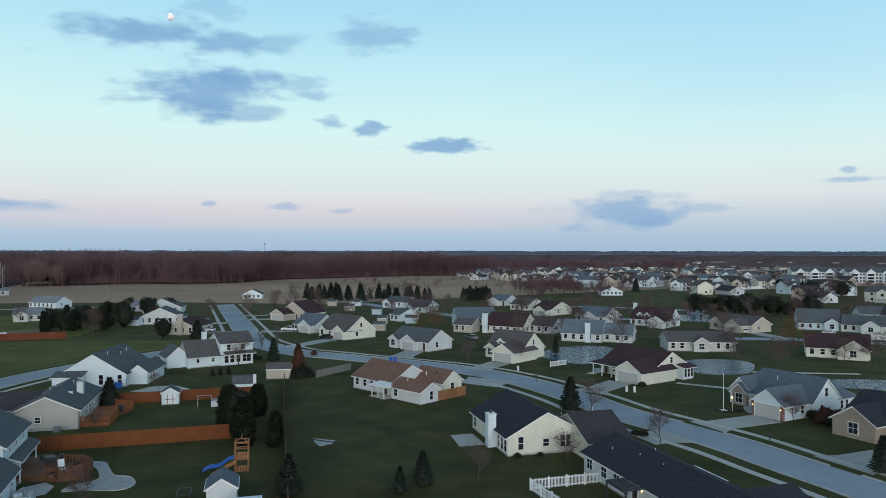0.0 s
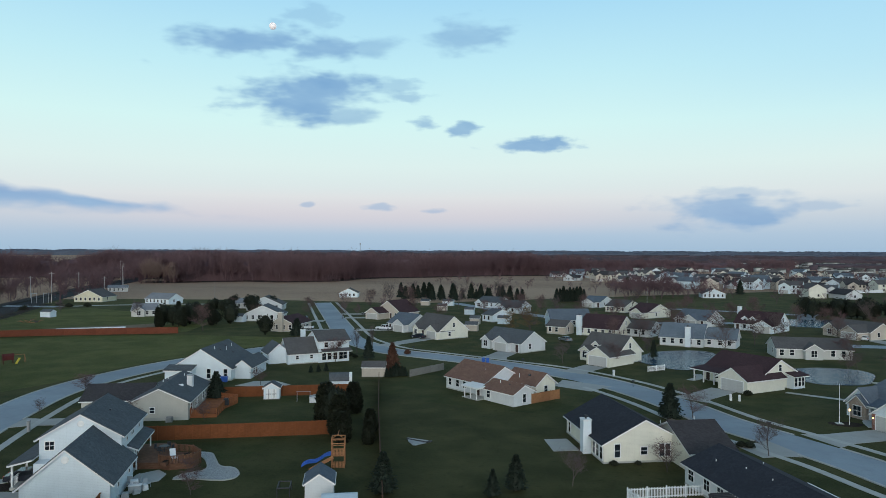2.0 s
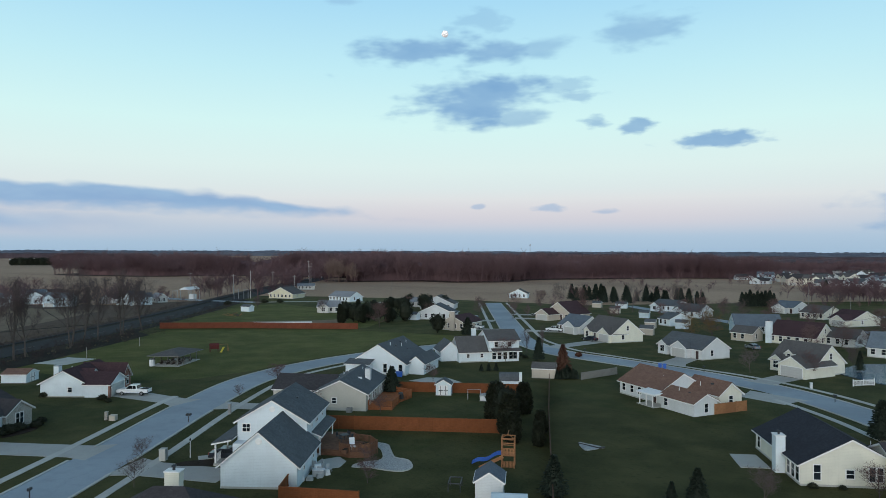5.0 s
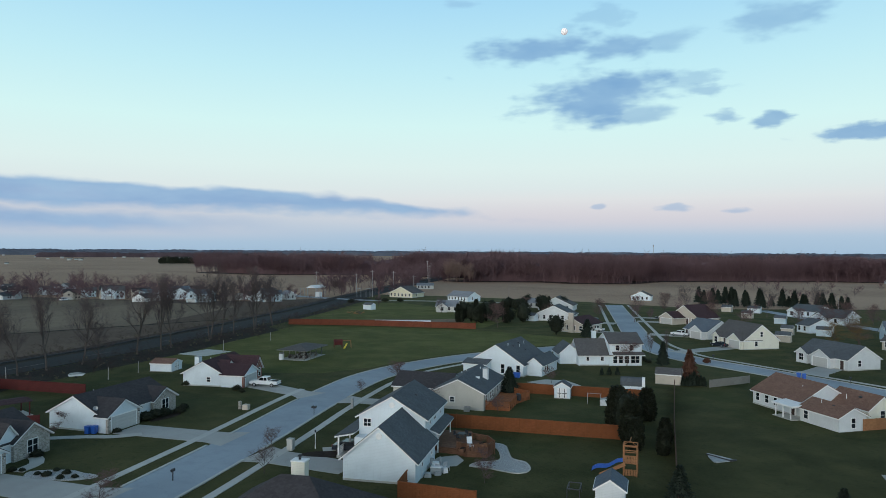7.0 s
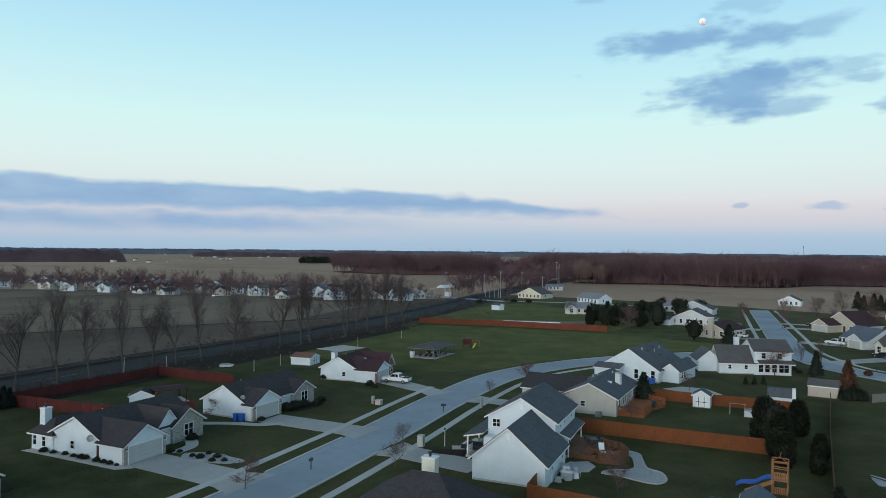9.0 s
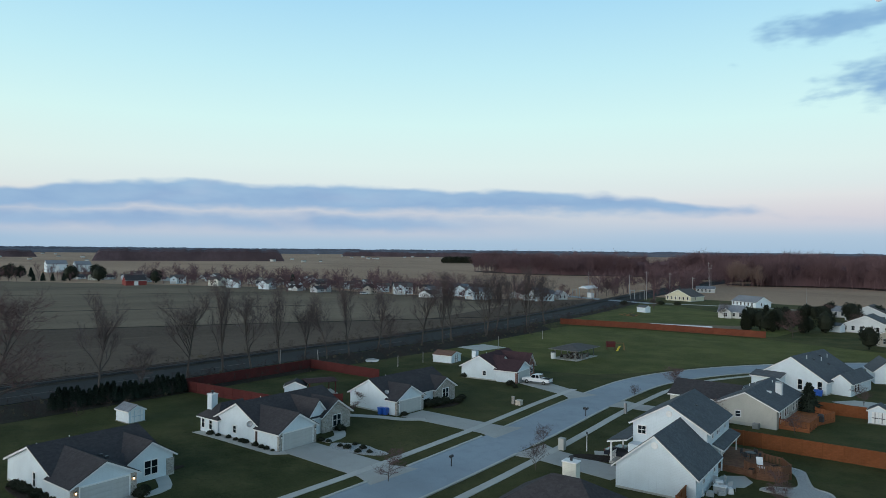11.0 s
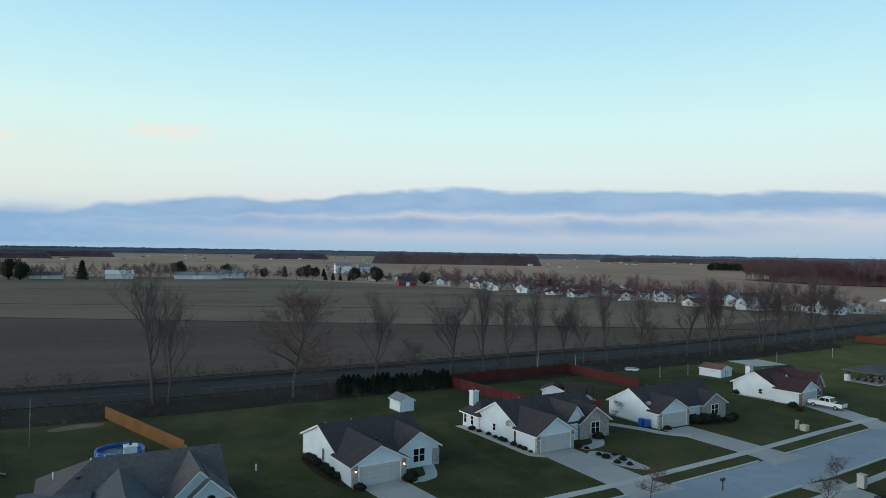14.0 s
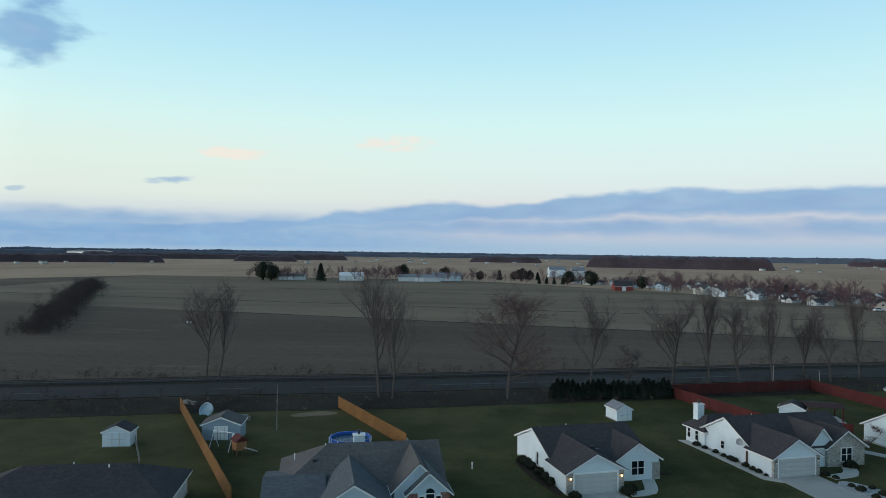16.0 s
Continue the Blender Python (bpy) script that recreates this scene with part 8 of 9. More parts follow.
def shrub(o, size=0.9, mat=None, label="dark clipped evergreen shrub in a bed", group="garden shrubs", squash=0.85, name="shrub"):
    mat = mat or SHRUB
    if mat.name not in SHRUBS:
        rnd = random.Random(7)
        g = Geo()
        for k in range(420):
            d = Vector((rnd.gauss(0, 1), rnd.gauss(0, 1), abs(rnd.gauss(0, 1)))).normalized()
            p = d * 0.5 * rnd.uniform(0.72, 1.02) * (1 + 0.14 * noise.noise(d * 2.5))
            spray(g, Vector((p.x, p.y, max(0.02, p.z + 0.1))), (d + Vector((rnd.gauss(0, 0.5), rnd.gauss(0, 0.5), 0.2))).normalized(), rnd.uniform(0.1, 0.2), 0.045, rnd)
        SHRUBS[mat.name] = (as_mesh("leaves", g, mat), as_mesh("inner_foliage", Geo().lathe([(0.2, 0.0), (0.4, 0.1), (0.43, 0.3), (0.3, 0.5), (0.05, 0.58)], 9), mat))
    lm, im = SHRUBS[mat.name]
    ob = thing(name, label, "shrub", pose(o[0], o[1], 0.03, 0, 0, (o[0] * 37) % 360) @ Matrix.Diagonal((size, size, size * squash, 1)), group)
    part("leaves", lm, None, ob)
    part("inner_foliage", im, None, ob)


# rows beside the highway
for k, (x, y, kind, sc) in enumerate(((-122.4, 9.9, "round", 1.22), (-131.8, 25.6, "fork", 1.02), (-135.6, 41.6, "field", 1.06), (-137.2, 49.0, "slim", 0.94), (-138.5, 55.4, "field", 0.97), (-142.2, 63.0, "slim", 0.82), (-142.6, 68.9, "fork", 0.89), (-146.5, 76.3, "field", 0.80), (-149.4, 91.5, "field", 0.92), (-147.6, 82.7, "slim", 0.87),
                                      (-153.1, 107.7, "field", 1.05), (-154.2, 115.3, "slim", 0.97), (-155.3, 119.1, "fork", 1.00), (-158.3, 134.1, "field", 1.07), (-161.3, 137.0, "slim", 1.03), (-163.1, 142.0, "field", 1.06), (-166.4, 149.9, "fork", 1.06), (-170.5, 162.8, "field", 0.97), (-169.2, 160.9, "slim", 1.02), (-174.4, 174.4, "field", 1.09),
                                      (-172.4, 172.5, "field", 0.83), (-121.5, -12.0, "tall", 0.85), (-120.8, -9.6, "slim", 0.85), (-136.8, -47.9, "field", 1.05), (-136.6, -45.3, "slim", 0.85), (-132.9, 32.7, "yard", 1.35), (-150.6, 95.9, "yard", 1.59))):
    bare_tree(kind, (x, y), sc, k * 47 % 360, "tall bare tree in the row beside the highway", "bare trees along the highway")
# bare garden trees
for k, (x, y, kind, sc) in enumerate(((15.4, 85.2, "wide", 0.62), (4.0, 78.6, "yard", 0.7), (24.4, 113.2, "wide", 0.85), (29.5, 93.6, "yard", 0.8), (16.9, 161.0, "wide", 0.9), (-46.6, 157.5, "wide", 1.05), (-43.8, 167, "slim", 0.32), (-40.6, 171, "slim", 0.34), (6.2, 163.5, "yard", 0.85), (30.6, 213, "wide", 1.2), (36.0, 212, "wide", 1.1), (48, 186, "yard", 1.3), (60.5, 203, "yard", 1.4), (27.5, 176, "yard", 0.9), (75.5, 154, "wide", 1.25), (53.5, 105.5, "wide", 0.72), (75.0, 178, "wide", 1.1),
                                      (-66.0, 43.1, "wide", 0.62), (-36.6, 70.0, "wide", 0.42), (-38.6, 75.0, "wide", 0.26), (-39.6, 74.2, "wide", 0.22), (-96.2, 55.6, "wide", 0.34), (-50.5, 100.8, "wide", 0.5), (-59.6, 59.2, "yard", 0.55), (-65.6, 66.4, "yard", 0.5), (-81.4, 116.6, "wide", 0.66), (-84.4, 121.5, "wide", 0.45), (-61.2, 97.4, "wide", 0.6), (-40.0, 76.0, "wide", 0.36), (-98.0, 58.4, "wide", 0.5), (-78.3, 101.0, "yard", 0.4), (-52.8, 128.3, "wide", 0.55), (-106, 210, "round", 0.55), (-103, 246, "wide", 1.0), (-152, 249, "yard", 1.1), (-131, 287, "wide", 1.0),
                                      (-88, 262, "round", 0.5), (-80, 285, "round", 0.55), (-73, 300, "round", 0.6), (-66, 309, "field", 0.7), (-58, 316, "round", 0.6), (-11, 276, "round", 0.55), (-5.5, 282, "round", 0.6), (2, 292, "round", 0.5), (8, 276, "yard", 1.4), (46, 245, "round", 0.6), (75, 232, "yard", 1.2), (40, 300, "field", 0.7), (-34, 306, "field", 0.7), (-17, 334, "field", 0.7), (88, 250, "round", 0.5), (70, 210, "yard", 1.1), (128, 250, "round", 0.6), (140, 240, "round", 0.5),
                                      (22, 204, "round", 0.45), (44, 222, "round", 0.5), (57, 228, "wide", 1.3), (86, 212, "round", 0.5), (104, 226, "wide", 1.2), (95, 246, "round", 0.5), (112, 250, "field", 0.6), (70, 262, "round", 0.5), (30, 262, "round", 0.55), (16, 250, "wide", 1.3), (60, 290, "round", 0.5), (84, 284, "round", 0.55), (100, 160, "wide", 1.4), (92, 158, "round", 0.42), (20, 300, "round", 0.5), (-2, 230, "wide", 1.2), (-20, 268, "round", 0.45), (-48, 268, "round", 0.5), (-36, 250, "wide", 1.2), (66, 158, "yard", 0.8), (70, 163, "yard", 0.7), (-262, 274, "round", 0.5), (-275, 250, "field", 0.8), (-248, 300, "round", 0.5), (-262, 310, "round", 0.6), (-190, 256, "yard", 0.9))):
    bare_tree(kind, (x, y), sc, k * 71 % 360, "small bare garden tree with fine brown twigs", "bare garden trees")
for x, y, sc in ((89.1, 174.0, 0.62), (-1.5, 226.0, 0.55), (-7.0, 222.0, 0.45)):
    bare_tree("ochre", (x, y), sc, x * 7 % 360, "bare garden tree with ochre-tinged twigs", "bare garden trees")
# evergreens
for x, y, kind, hh, st in ((20.7, 112.0, "spruce", 5.6, 1.25), (-55.2, 114.4, "spruce", 5.0, 1.35), (-39.6, 161.6, "spruce", 5.6, 0.95), (-16.4, 73.6, "spruce", 4.4, 1.3), (-2.2, 76.4, "spruce", 3.9, 1.2), (-4.6, 74.2, "spruce", 2.9, 1.1), (51.6, 81.0, "spruce", 4.4, 1.2),
                           (-82.4, 203.6, "mound", 6.6, 0.9), (-71.5, 201.2, "spruce", 5.6, 1.5), (-29.0, 97.4, "mound", 6.8, 0.62), (-27.4, 94.6, "column", 6.0, 1.5), (-31.0, 100.2, "column", 6.4, 1.5), (-26.0, 91.6, "column", 4.2, 1.5), (-22.4, 91.4, "column", 3.2, 1.5), (-29.0, 108.4, "column", 5.0, 1.6), (-23.6, 97.4, "column", 3.4, 1.6), (-30.4, 104.0, "mound", 5.2, 0.9),
                           (74.5, 240.5, "spruce", 6.0, 1.1), (-47.5, 142.6, "spruce", 1.6, 1.2), (-46.2, 143.6, "spruce", 1.7, 1.2), (-44.8, 144.6, "spruce", 1.8, 1.2), (46.5, 158.5, "spruce", 2.6, 1.3), (28.4, 174.0, "spruce", 4.5, 0.8)):
    evergreen(kind, (x, y), hh, x * 31 % 360, stretch=st)
rusty = evergreen("spruce", (-30.5, 145.7), 6.4, 20, "rust-brown dying conifer beside the beige shed", stretch=1.1)
for c in rusty.children:
    if c.name.startswith(("crown", "inner")):
        c.data = c.data.copy()
        c.data.materials[0] = SHRUB_RED
rnd = random.Random(4)
for k in range(7):
    evergreen("spruce", (-30.4 + 0.58 * k, 139.9 + 0.3 * k + rnd.uniform(-0.3, 0.3)), rnd.uniform(1.8, 3.2), k * 50, "dark spiky arborvitae in a short hedge", "hedge by the beige shed", "hedge_plant", 1.2)
for k in range(24):
    a = k / 23
    evergreen("spruce", (-123.0 - 3.4 * a, 17.6 + 20.6 * a), rnd.uniform(2.5, 3.7), k * 50, "dark spiky arborvitae in a straight hedge", "hedge beside the white shed", "hedge_plant", 1.15)
for k in range(16):
    evergreen("mound" if k % 3 else "column", (rnd.uniform(-127, -106), rnd.uniform(217, 238)), rnd.uniform(4.5, 8.0), k * 67, "dark evergreen in a dense clump", "dark evergreen clump", stretch=0.85)
for k in range(14):
    evergreen("mound", (rnd.uniform(-136, -112), rnd.uniform(262, 296)), rnd.uniform(5, 8), k * 67, "dark evergreen behind the houses", "dark evergreen clump", stretch=0.9)
for k in range(9):
    evergreen("spruce", (10.5 + k * 1.7, 357 + rnd.uniform(-2, 2)), rnd.uniform(6.5, 8.5), k * 40, "conical spruce in a row", "row of spruces", stretch=1.05)
for k in range(22):
    evergreen("spruce", (-72 + k * 3.1 + rnd.uniform(-1, 1), 362 + rnd.uniform(-10, 10)), rnd.uniform(4.5, 9), k * 40, "dark spruce at the edge of the field", "spruces at the field edge", stretch=1.1)
for k in range(26):
    evergreen("mound", (108 + k * 1.7 + rnd.uniform(-2, 2), 294 - k * 0.55 + rnd.uniform(-5, 5)), rnd.uniform(5, 9), k * 40, "dark evergreen in a thick belt", "dark evergreen belt", stretch=0.95)
for o, s in (((-96.0, 33.3), 1.0), ((-94.6, 33.9), 0.7), ((-92.8, 34.7), 0.8), ((-91.2, 35.1), 0.7), ((-90.0, 35.5), 0.9), ((-89.2, 35.7), 0.9), ((-87.2, 36.3), 1.0), ((-86.0, 36.6), 0.8), ((-85.0, 36.9), 0.8), ((-83.9, 37.2), 0.5), ((-84.6, 44.2), 0.9), ((-83.6, 44.8), 0.7), ((-88.0, 48.8), 1.5), ((-80.9, 45.1), 0.7), ((-79.6, 45.4), 1.0), ((-78.4, 47.0), 0.9), ((-77.4, 45.7), 0.8), ((-76.4, 46.8), 0.7), ((-80.4, 47.0), 0.7),
            ((-87.0, 9.8), 1.3), ((-85.6, 10.3), 1.5), ((-84.2, 10.8), 1.4), ((-82.2, 11.4), 1.5), ((-80.6, 11.9), 1.4), ((-79.0, 12.4), 1.4), ((-75.0, 14.3), 1.2), ((-83.0, 21.2), 1.6), ((-83.2, 22.6), 1.6), ((-84.0, 24.0), 1.7), ((-76.6, 20.0), 1.5), ((-77.8, 20.6), 1.2),
            ((-90.2, 61.0), 1.1), ((-93.0, 67.6), 2.2), ((-93.2, 69.4), 2.2), ((-93.4, 71.2), 1.9), ((-92.8, 73.4), 1.6), ((-94.6, 75.6), 1.4), ((-105.0, 92.6), 1.2), ((-110.4, 88.6), 1.6), ((-59.0, 96.2), 1.8), ((9.4, 86.8), 1.0), ((12.4, 87.6), 0.8), ((50.4, 118.2), 1.6), ((51.2, 116.6), 1.4), ((57.6, 107.4), 2.2), ((59.5, 107.0), 2.0), ((28.2, 97.2), 1.3), ((27.2, 97.6), 1.2), ((38.2, 132.4), 1.5), ((-45.6, 167.0), 1.6), ((-47.0, 166.0), 1.8), ((-43.6, 164.4), 1.3), ((-9.9, 183.5), 1.0), ((-217.0, 291.6), 2.8), ((-208.2, 286.0), 3.2), ((-201.9, 290.1), 3.0), ((-216.1, 268.3), 3.4), ((-99.0, 90.6), 1.6), ((-96.5, 89.6), 1.0), ((58.0, 102.5), 2.4)):
    shrub(o, s)
for o, s in (((-30.6, 144.2), 3.4), ((-29.4, 143.4), 2.8), ((-31.2, 145.6), 3.0), ((58.8, 106.0), 2.6), ((60.5, 105.2), 2.4), ((57.0, 104.2), 1.8), ((-32.0, 171.5), 1.6), ((-95.4, 62.6), 1.3)):
    shrub(o, s, SHRUB_RED, "reddish brown winter shrub", squash=1.1)


# ---- rough growth beside the highway ----
def scatter(name, templates, spots, mat, label, category, kind="stuff"):
    """Many small copies in one mesh. spots: x, y, z, scale, turn."""
    vs, fs, base = [], [], 0
    for k, (x, y, z, s, a) in enumerate(spots):
        tv, tf = templates[k % len(templates)]
        c, si = math.cos(a) * s, math.sin(a) * s
        m = np.array([[c, si, 0], [-si, c, 0], [0, 0, s]])
        vs.append(tv @ m + np.array([x, y, z]))
        fs.append(tf + base)
        base += len(tv)
    V, F = np.concatenate(vs), np.concatenate(fs)
    me = bpy.data.meshes.new(name)
    n = F.shape[1]
    me.vertices.add(len(V))
    me.vertices.foreach_set("co", V.astype(np.float32).ravel())
    me.loops.add(F.size)
    me.loops.foreach_set("vertex_index", F.astype(np.int32).ravel())
    me.polygons.add(len(F))
    me.polygons.foreach_set("loop_start", np.arange(0, F.size, n, dtype=np.int32))
    me.materials.append(mat)
    me.update(calc_edges=True)
    me.validate()
    return tagged(new(name, me), label, category, kind=kind)


def template(geo):
    """Vertices and quads of a stem mesh as arrays."""
    return np.array([tuple(p) for p in geo.v], float), np.array(geo.f, int)


brush = []
for s in range(4):
    a, b = grow(90 + s, 2.2, spread=0.75, fork=0.02, limbs=9, levels=2, upright=0.3, kids=(4,), r0=0.03)
    brush.append(template(blades(a + b, s)))
rnd = random.Random(11)
spots = []
for p, n in zip(HW, HN):
    if -150 < p.y < 280:
        for k in range(44):
            off = rnd.uniform(-20, -8.2) if rnd.random() < 0.8 else rnd.uniform(10, 14)
            if p.y > 160 and off < -12:
                continue
            spots.append((p.x + n.x * off + rnd.uniform(-4, 4), p.y + n.y * off + rnd.uniform(-4, 4), 0, rnd.uniform(0.3, 1.2) * (1.5 if rnd.random() < 0.12 else 1), rnd.uniform(0, 6.28)))
scatter("roadside_brush", brush, spots, BRUSH, "tangle of bare brown brush beside the highway", "brush")
tuft = []
for s in range(3):
    g = Geo()
    r2 = random.Random(s)
    for k in range(16):
        a = r2.uniform(0, 6.28)
        d = Vector((math.cos(a) * 0.5, math.sin(a) * 0.5, 1)).normalized()
        spray(g, Vector((r2.gauss(0, 0.1), r2.gauss(0, 0.1), 0)), d, r2.uniform(0.4, 0.8), 0.03, r2)
    tuft.append(template(g))
spots = [(p.x + n.x * o + rnd.uniform(-4, 4), p.y + n.y * o + rnd.uniform(-4, 4), 0.05, rnd.uniform(0.5, 1.2), rnd.uniform(0, 6)) for p, n in zip(HW, HN) if -120 < p.y < 240 for o in [rnd.uniform(9.6, 12.5) if rnd.random() < 0.6 else rnd.uniform(-19, -8) for _ in range(16)]]
scatter("dry_grass", tuft, spots, STRAW, "clumps of tall dry straw-coloured grass", "grass")
# bare thicket standing alone in the field
spots = []
for k in range(1400):
    a = rnd.random() ** 1.2
    spots.append((-197 - 250 * a + rnd.gauss(0, 3.5), -122 - 122 * a + rnd.gauss(0, 3.5), 0, (1.5 + 1.7 * a) * rnd.uniform(0.5, 1.2), rnd.uniform(0, 6.28)))
scatter("field_thicket", brush, spots, BRUSH, "dark bare thicket standing out in the field", "thicket")

# ---- far suburb and village ----
def far_house(label, w, d, wall, roof, storeys, flip, at, group):
    """A distant house: main block, front gable wing, garage door and windows."""
    h = thing("house", label, "house", at, group)
    e = 2.6 if storeys == 1 else 5.3
    block(h, 0, w, 0, d, e, "u", d * 0.28, wall, roof, lite=True)
    u = w - 6.6 if flip else 0.4
    block(h, u, u + 6.2, -2.6, d * 0.5, 2.6 if storeys == 1 else e - 0.3, "v", 2.0, wall, roof, lite=True)
    part("garage_door", Geo().box(u + 0.7, u + 5.5, -2.68, -2.55, 0.05, 2.2), DOOR_PAINT, h)
    for k in range(2):
        x = (u - 3.4 + k * 2 if flip else u + 7.6 + k * 2.2)
        for s in range(storeys):
            part("window", Geo().box(x, x + 1.1, -0.06, 0.04, 0.9 + 2.7 * s, 2.2 + 2.7 * s), GLASS, h)
    part("window", Geo().box(-0.06, 0.05, d * 0.4, d * 0.4 + 1.0, 1.0, 2.2), GLASS, h)
    if storeys == 2:
        part("window", Geo().box(u + 2.4, u + 3.8, -2.68, -2.55, 3.3, 4.5), GLASS, h)
    return h


rnd = random.Random(21)
proto = []
for k, (w, d, wall, roof, st, lb) in enumerate(((13, 9, SIDE_WHITE, ROOF_TAUPE, 2, "white two-storey house in the far suburb"), (14, 9, SIDE_PALE, ROOF_GREY, 1, "pale ranch house in the far suburb"), (12, 9, SIDE_TAN, ROOF_DARKBROWN, 2, "tan two-storey house in the far suburb"), (13, 9.5, SIDE_CREAM, ROOF_TAUPE, 2, "cream two-storey house in the far suburb"),
                                                  (14, 9, SIDE_BLUE, ROOF_BLUE, 2, "pale blue house in the far suburb"), (15, 9.5, SIDE_PALE, ROOF_DARKBROWN, 1, "low pale house in the far suburb"))):
    proto.append(far_house(lb, w, d, wall, roof, st, k % 2, pose(150 + k * 22, 455 + 6 * k, 0, 0, 0, -30 + 14 * k), "houses of the far suburb"))
rows = [((15, 690), (330, 600), 20, 10), ((40, 740), (420, 640), 20, 12), ((70, 640), (200, 560), 9, 10), ((95, 580), (300, 500), 13, 8), ((120, 520), (210, 478), 6, 6), ((100, 800), (520, 700), 16, 12), ((150, 420), (300, 400), 7, 12), ((170, 360), (260, 330), 5, 10), ((215, 300), (300, 310), 4, 10), ((150, 265), (215, 240), 4, 6), ((240, 250), (300, 230), 3, 8), ((-10, 800), (160, 760), 8, 10), ((160, 200), (190, 130), 3, 4), ((28, 612), (112, 590), 8, 7), ((108, 496), (250, 506), 11, 5)]
for a, b, n, jit in rows:
    for k in range(n):
        t = (k + 0.5) / n
        x, y = a[0] + (b[0] - a[0]) * t + rnd.uniform(-jit, jit), a[1] + (b[1] - a[1]) * t + rnd.uniform(-jit, jit)
        copy_thing(proto[rnd.randrange(6)], pose(x, y, 0, 0, 0, rnd.choice((-30, -10, 15, 60, -60, 150, 100)) + rnd.uniform(-8, 8)))
single("fence", ribbon(smooth_line([(178, 469), (204, 476), (246, 491)], 6), -0.06, 0.06, 0, 1.9), METAL_WHITE, "long white vinyl fence behind the far suburb", "fence")
# village beyond the stubble field
vil = [(-284, 226), (-292, 240), (-300, 214), (-320, 224), (-333, 213), (-346, 200), (-352, 226), (-368, 182), (-384, 196), (-396, 176), (-410, 168), (-404, 206), (-436, 158), (-448, 176), (-466, 150), (-480, 164), (-505, 136), (-516, 150), (-530, 122), (-548, 138), (-575, 100), (-588, 112), (-430, 214), (-470, 200), (-256, 248), (-600, 92)]
vil += [(x + rnd.uniform(-30, 30), y + rnd.uniform(8, 40)) for x, y in vil[3::2] for _ in range(2)]
vil += [(x + rnd.uniform(-16, 16), y + rnd.uniform(10, 30)) for x, y in vil[:22]]
for k, (x, y) in enumerate(vil):
    ob = copy_thing(proto[(4, 2, 5, 4, 0, 2)[k % 6] if x > -350 else (0, 1, 3, 5, 0, 2)[k % 6]], pose(x, y, 0, 0, 0, rnd.choice((30, 60, 110, 140)) + rnd.uniform(-10, 10)))
    ob.matrix_basis = ob.matrix_basis @ Matrix.Scale(rnd.uniform(0.55, 0.75) * (1.12 if x > -350 else 1), 4)
    tagged(ob, "small pale village house beyond the field", group="village houses")


def barn(label, o, turn, w, d, e, wall, roof, rise):
    b = thing("barn", label, "barn", pose(o[0], o[1], 0, 0, 0, turn))
    block(b, 0, w, 0, d, e, "u", rise, wall, roof)
    part("barn_door", Geo().box(w * 0.4, w * 0.6, -0.1, 0.02, 0, e * 0.8), TRIM, b)
    return b


barn("white farm shed with a pale metal roof", (-588, -108), 96, 20, 11, 4.2, METAL_WHITE, METAL_WHITE, 2.6)
barn("long pale blue-grey farm building", (-590, -58), 94, 36, 12, 3.6, SIDE_PALE, ROOF_STEEL, 2.2)
barn("pale blue-grey farm building", (-612, -30), 94, 26, 12, 4.6, SIDE_BLUE, ROOF_STEEL, 2.4)
barn("red barn with a dark roof", (-490, 104), 92, 13, 9, 3.4, BARN_RED, ROOF_DARKBROWN, 3.0)
barn("low farm house with a grey roof", (-585, -160), 92, 22, 9, 3.0, SIDE_PALE, ROOF_TAUPE, 2.2)
barn("tall white farm house", (-764, 90), 95, 18, 12, 8.0, SIDE_WHITE, ROOF_STEEL, 3.5)
barn("tall white farm house", (-770, 116), 95, 14, 12, 7.0, SIDE_PALE, ROOF_STEEL, 3.5)
barn("long white farm building far across the fields", (-1270, 957), 60, 120, 25, 5.0, METAL_WHITE, METAL_WHITE, 3.0)
barn("tan commercial building in the far suburb", (385, 790), -10, 44, 16, 7.0, SIDE_TAN, ROOF_TAUPE, 2.0)
barn("large pale plant building on the horizon", (-1900, -1130), 60, 130, 60, 15.0, SIDE_GREY, ROOF_STEEL, 4.0)


def apartment_block(label, at):
    b = thing("apartment_block", label, "apartment block", at)
    block(b, 0, 34, 0, 13, 8.6, "u", 3.6, SIDE_PALE, ROOF_GREY)
    for u in (3, 14.5, 26):
        block(b, u, u + 6, -2.2, 6, 8.8, "v", 2.6, SIDE_WHITE, ROOF_GREY)
        for s in range(3):
            part("balcony", Geo().box(u + 0.4, u + 5.6, -3.4, -2.2, 2.6 * s + 0.2, 2.6 * s + 0.45), TRIM, b)
            part("balcony_opening", Geo().box(u + 0.8, u + 5.2, -2.3, -2.15, 2.6 * s + 0.6, 2.6 * s + 2.3), GLASS, b)
    for u in (10, 12.2, 21.4, 23.6):
        for s in range(3):
            part("window", Geo().box(u, u + 1.2, -0.06, 0.05, 2.7 * s + 0.9, 2.7 * s + 2.3), GLASS, b)


for x, y, a in ((296, 586, -10), (330, 566, -22), (366, 584, -14), (402, 566, -24)):
    apartment_block("white three-storey apartment block with grey roof", pose(x, y, 0, 0, 0, a))

# ---- woods ----
wood = []
for s in range(7):
    a, b = grow(300 + s, 22, spread=0.40 + 0.03 * s, fork=0.30, limbs=12, levels=2, upright=0.6, kids=(8,), r0=0.17)
    fat = [(p, q, max(ra, 0.09), max(rb, 0.07)) for p, q, ra, rb in a + b]
    wood.append(template(blades(fat, s)))
rnd = random.Random(33)


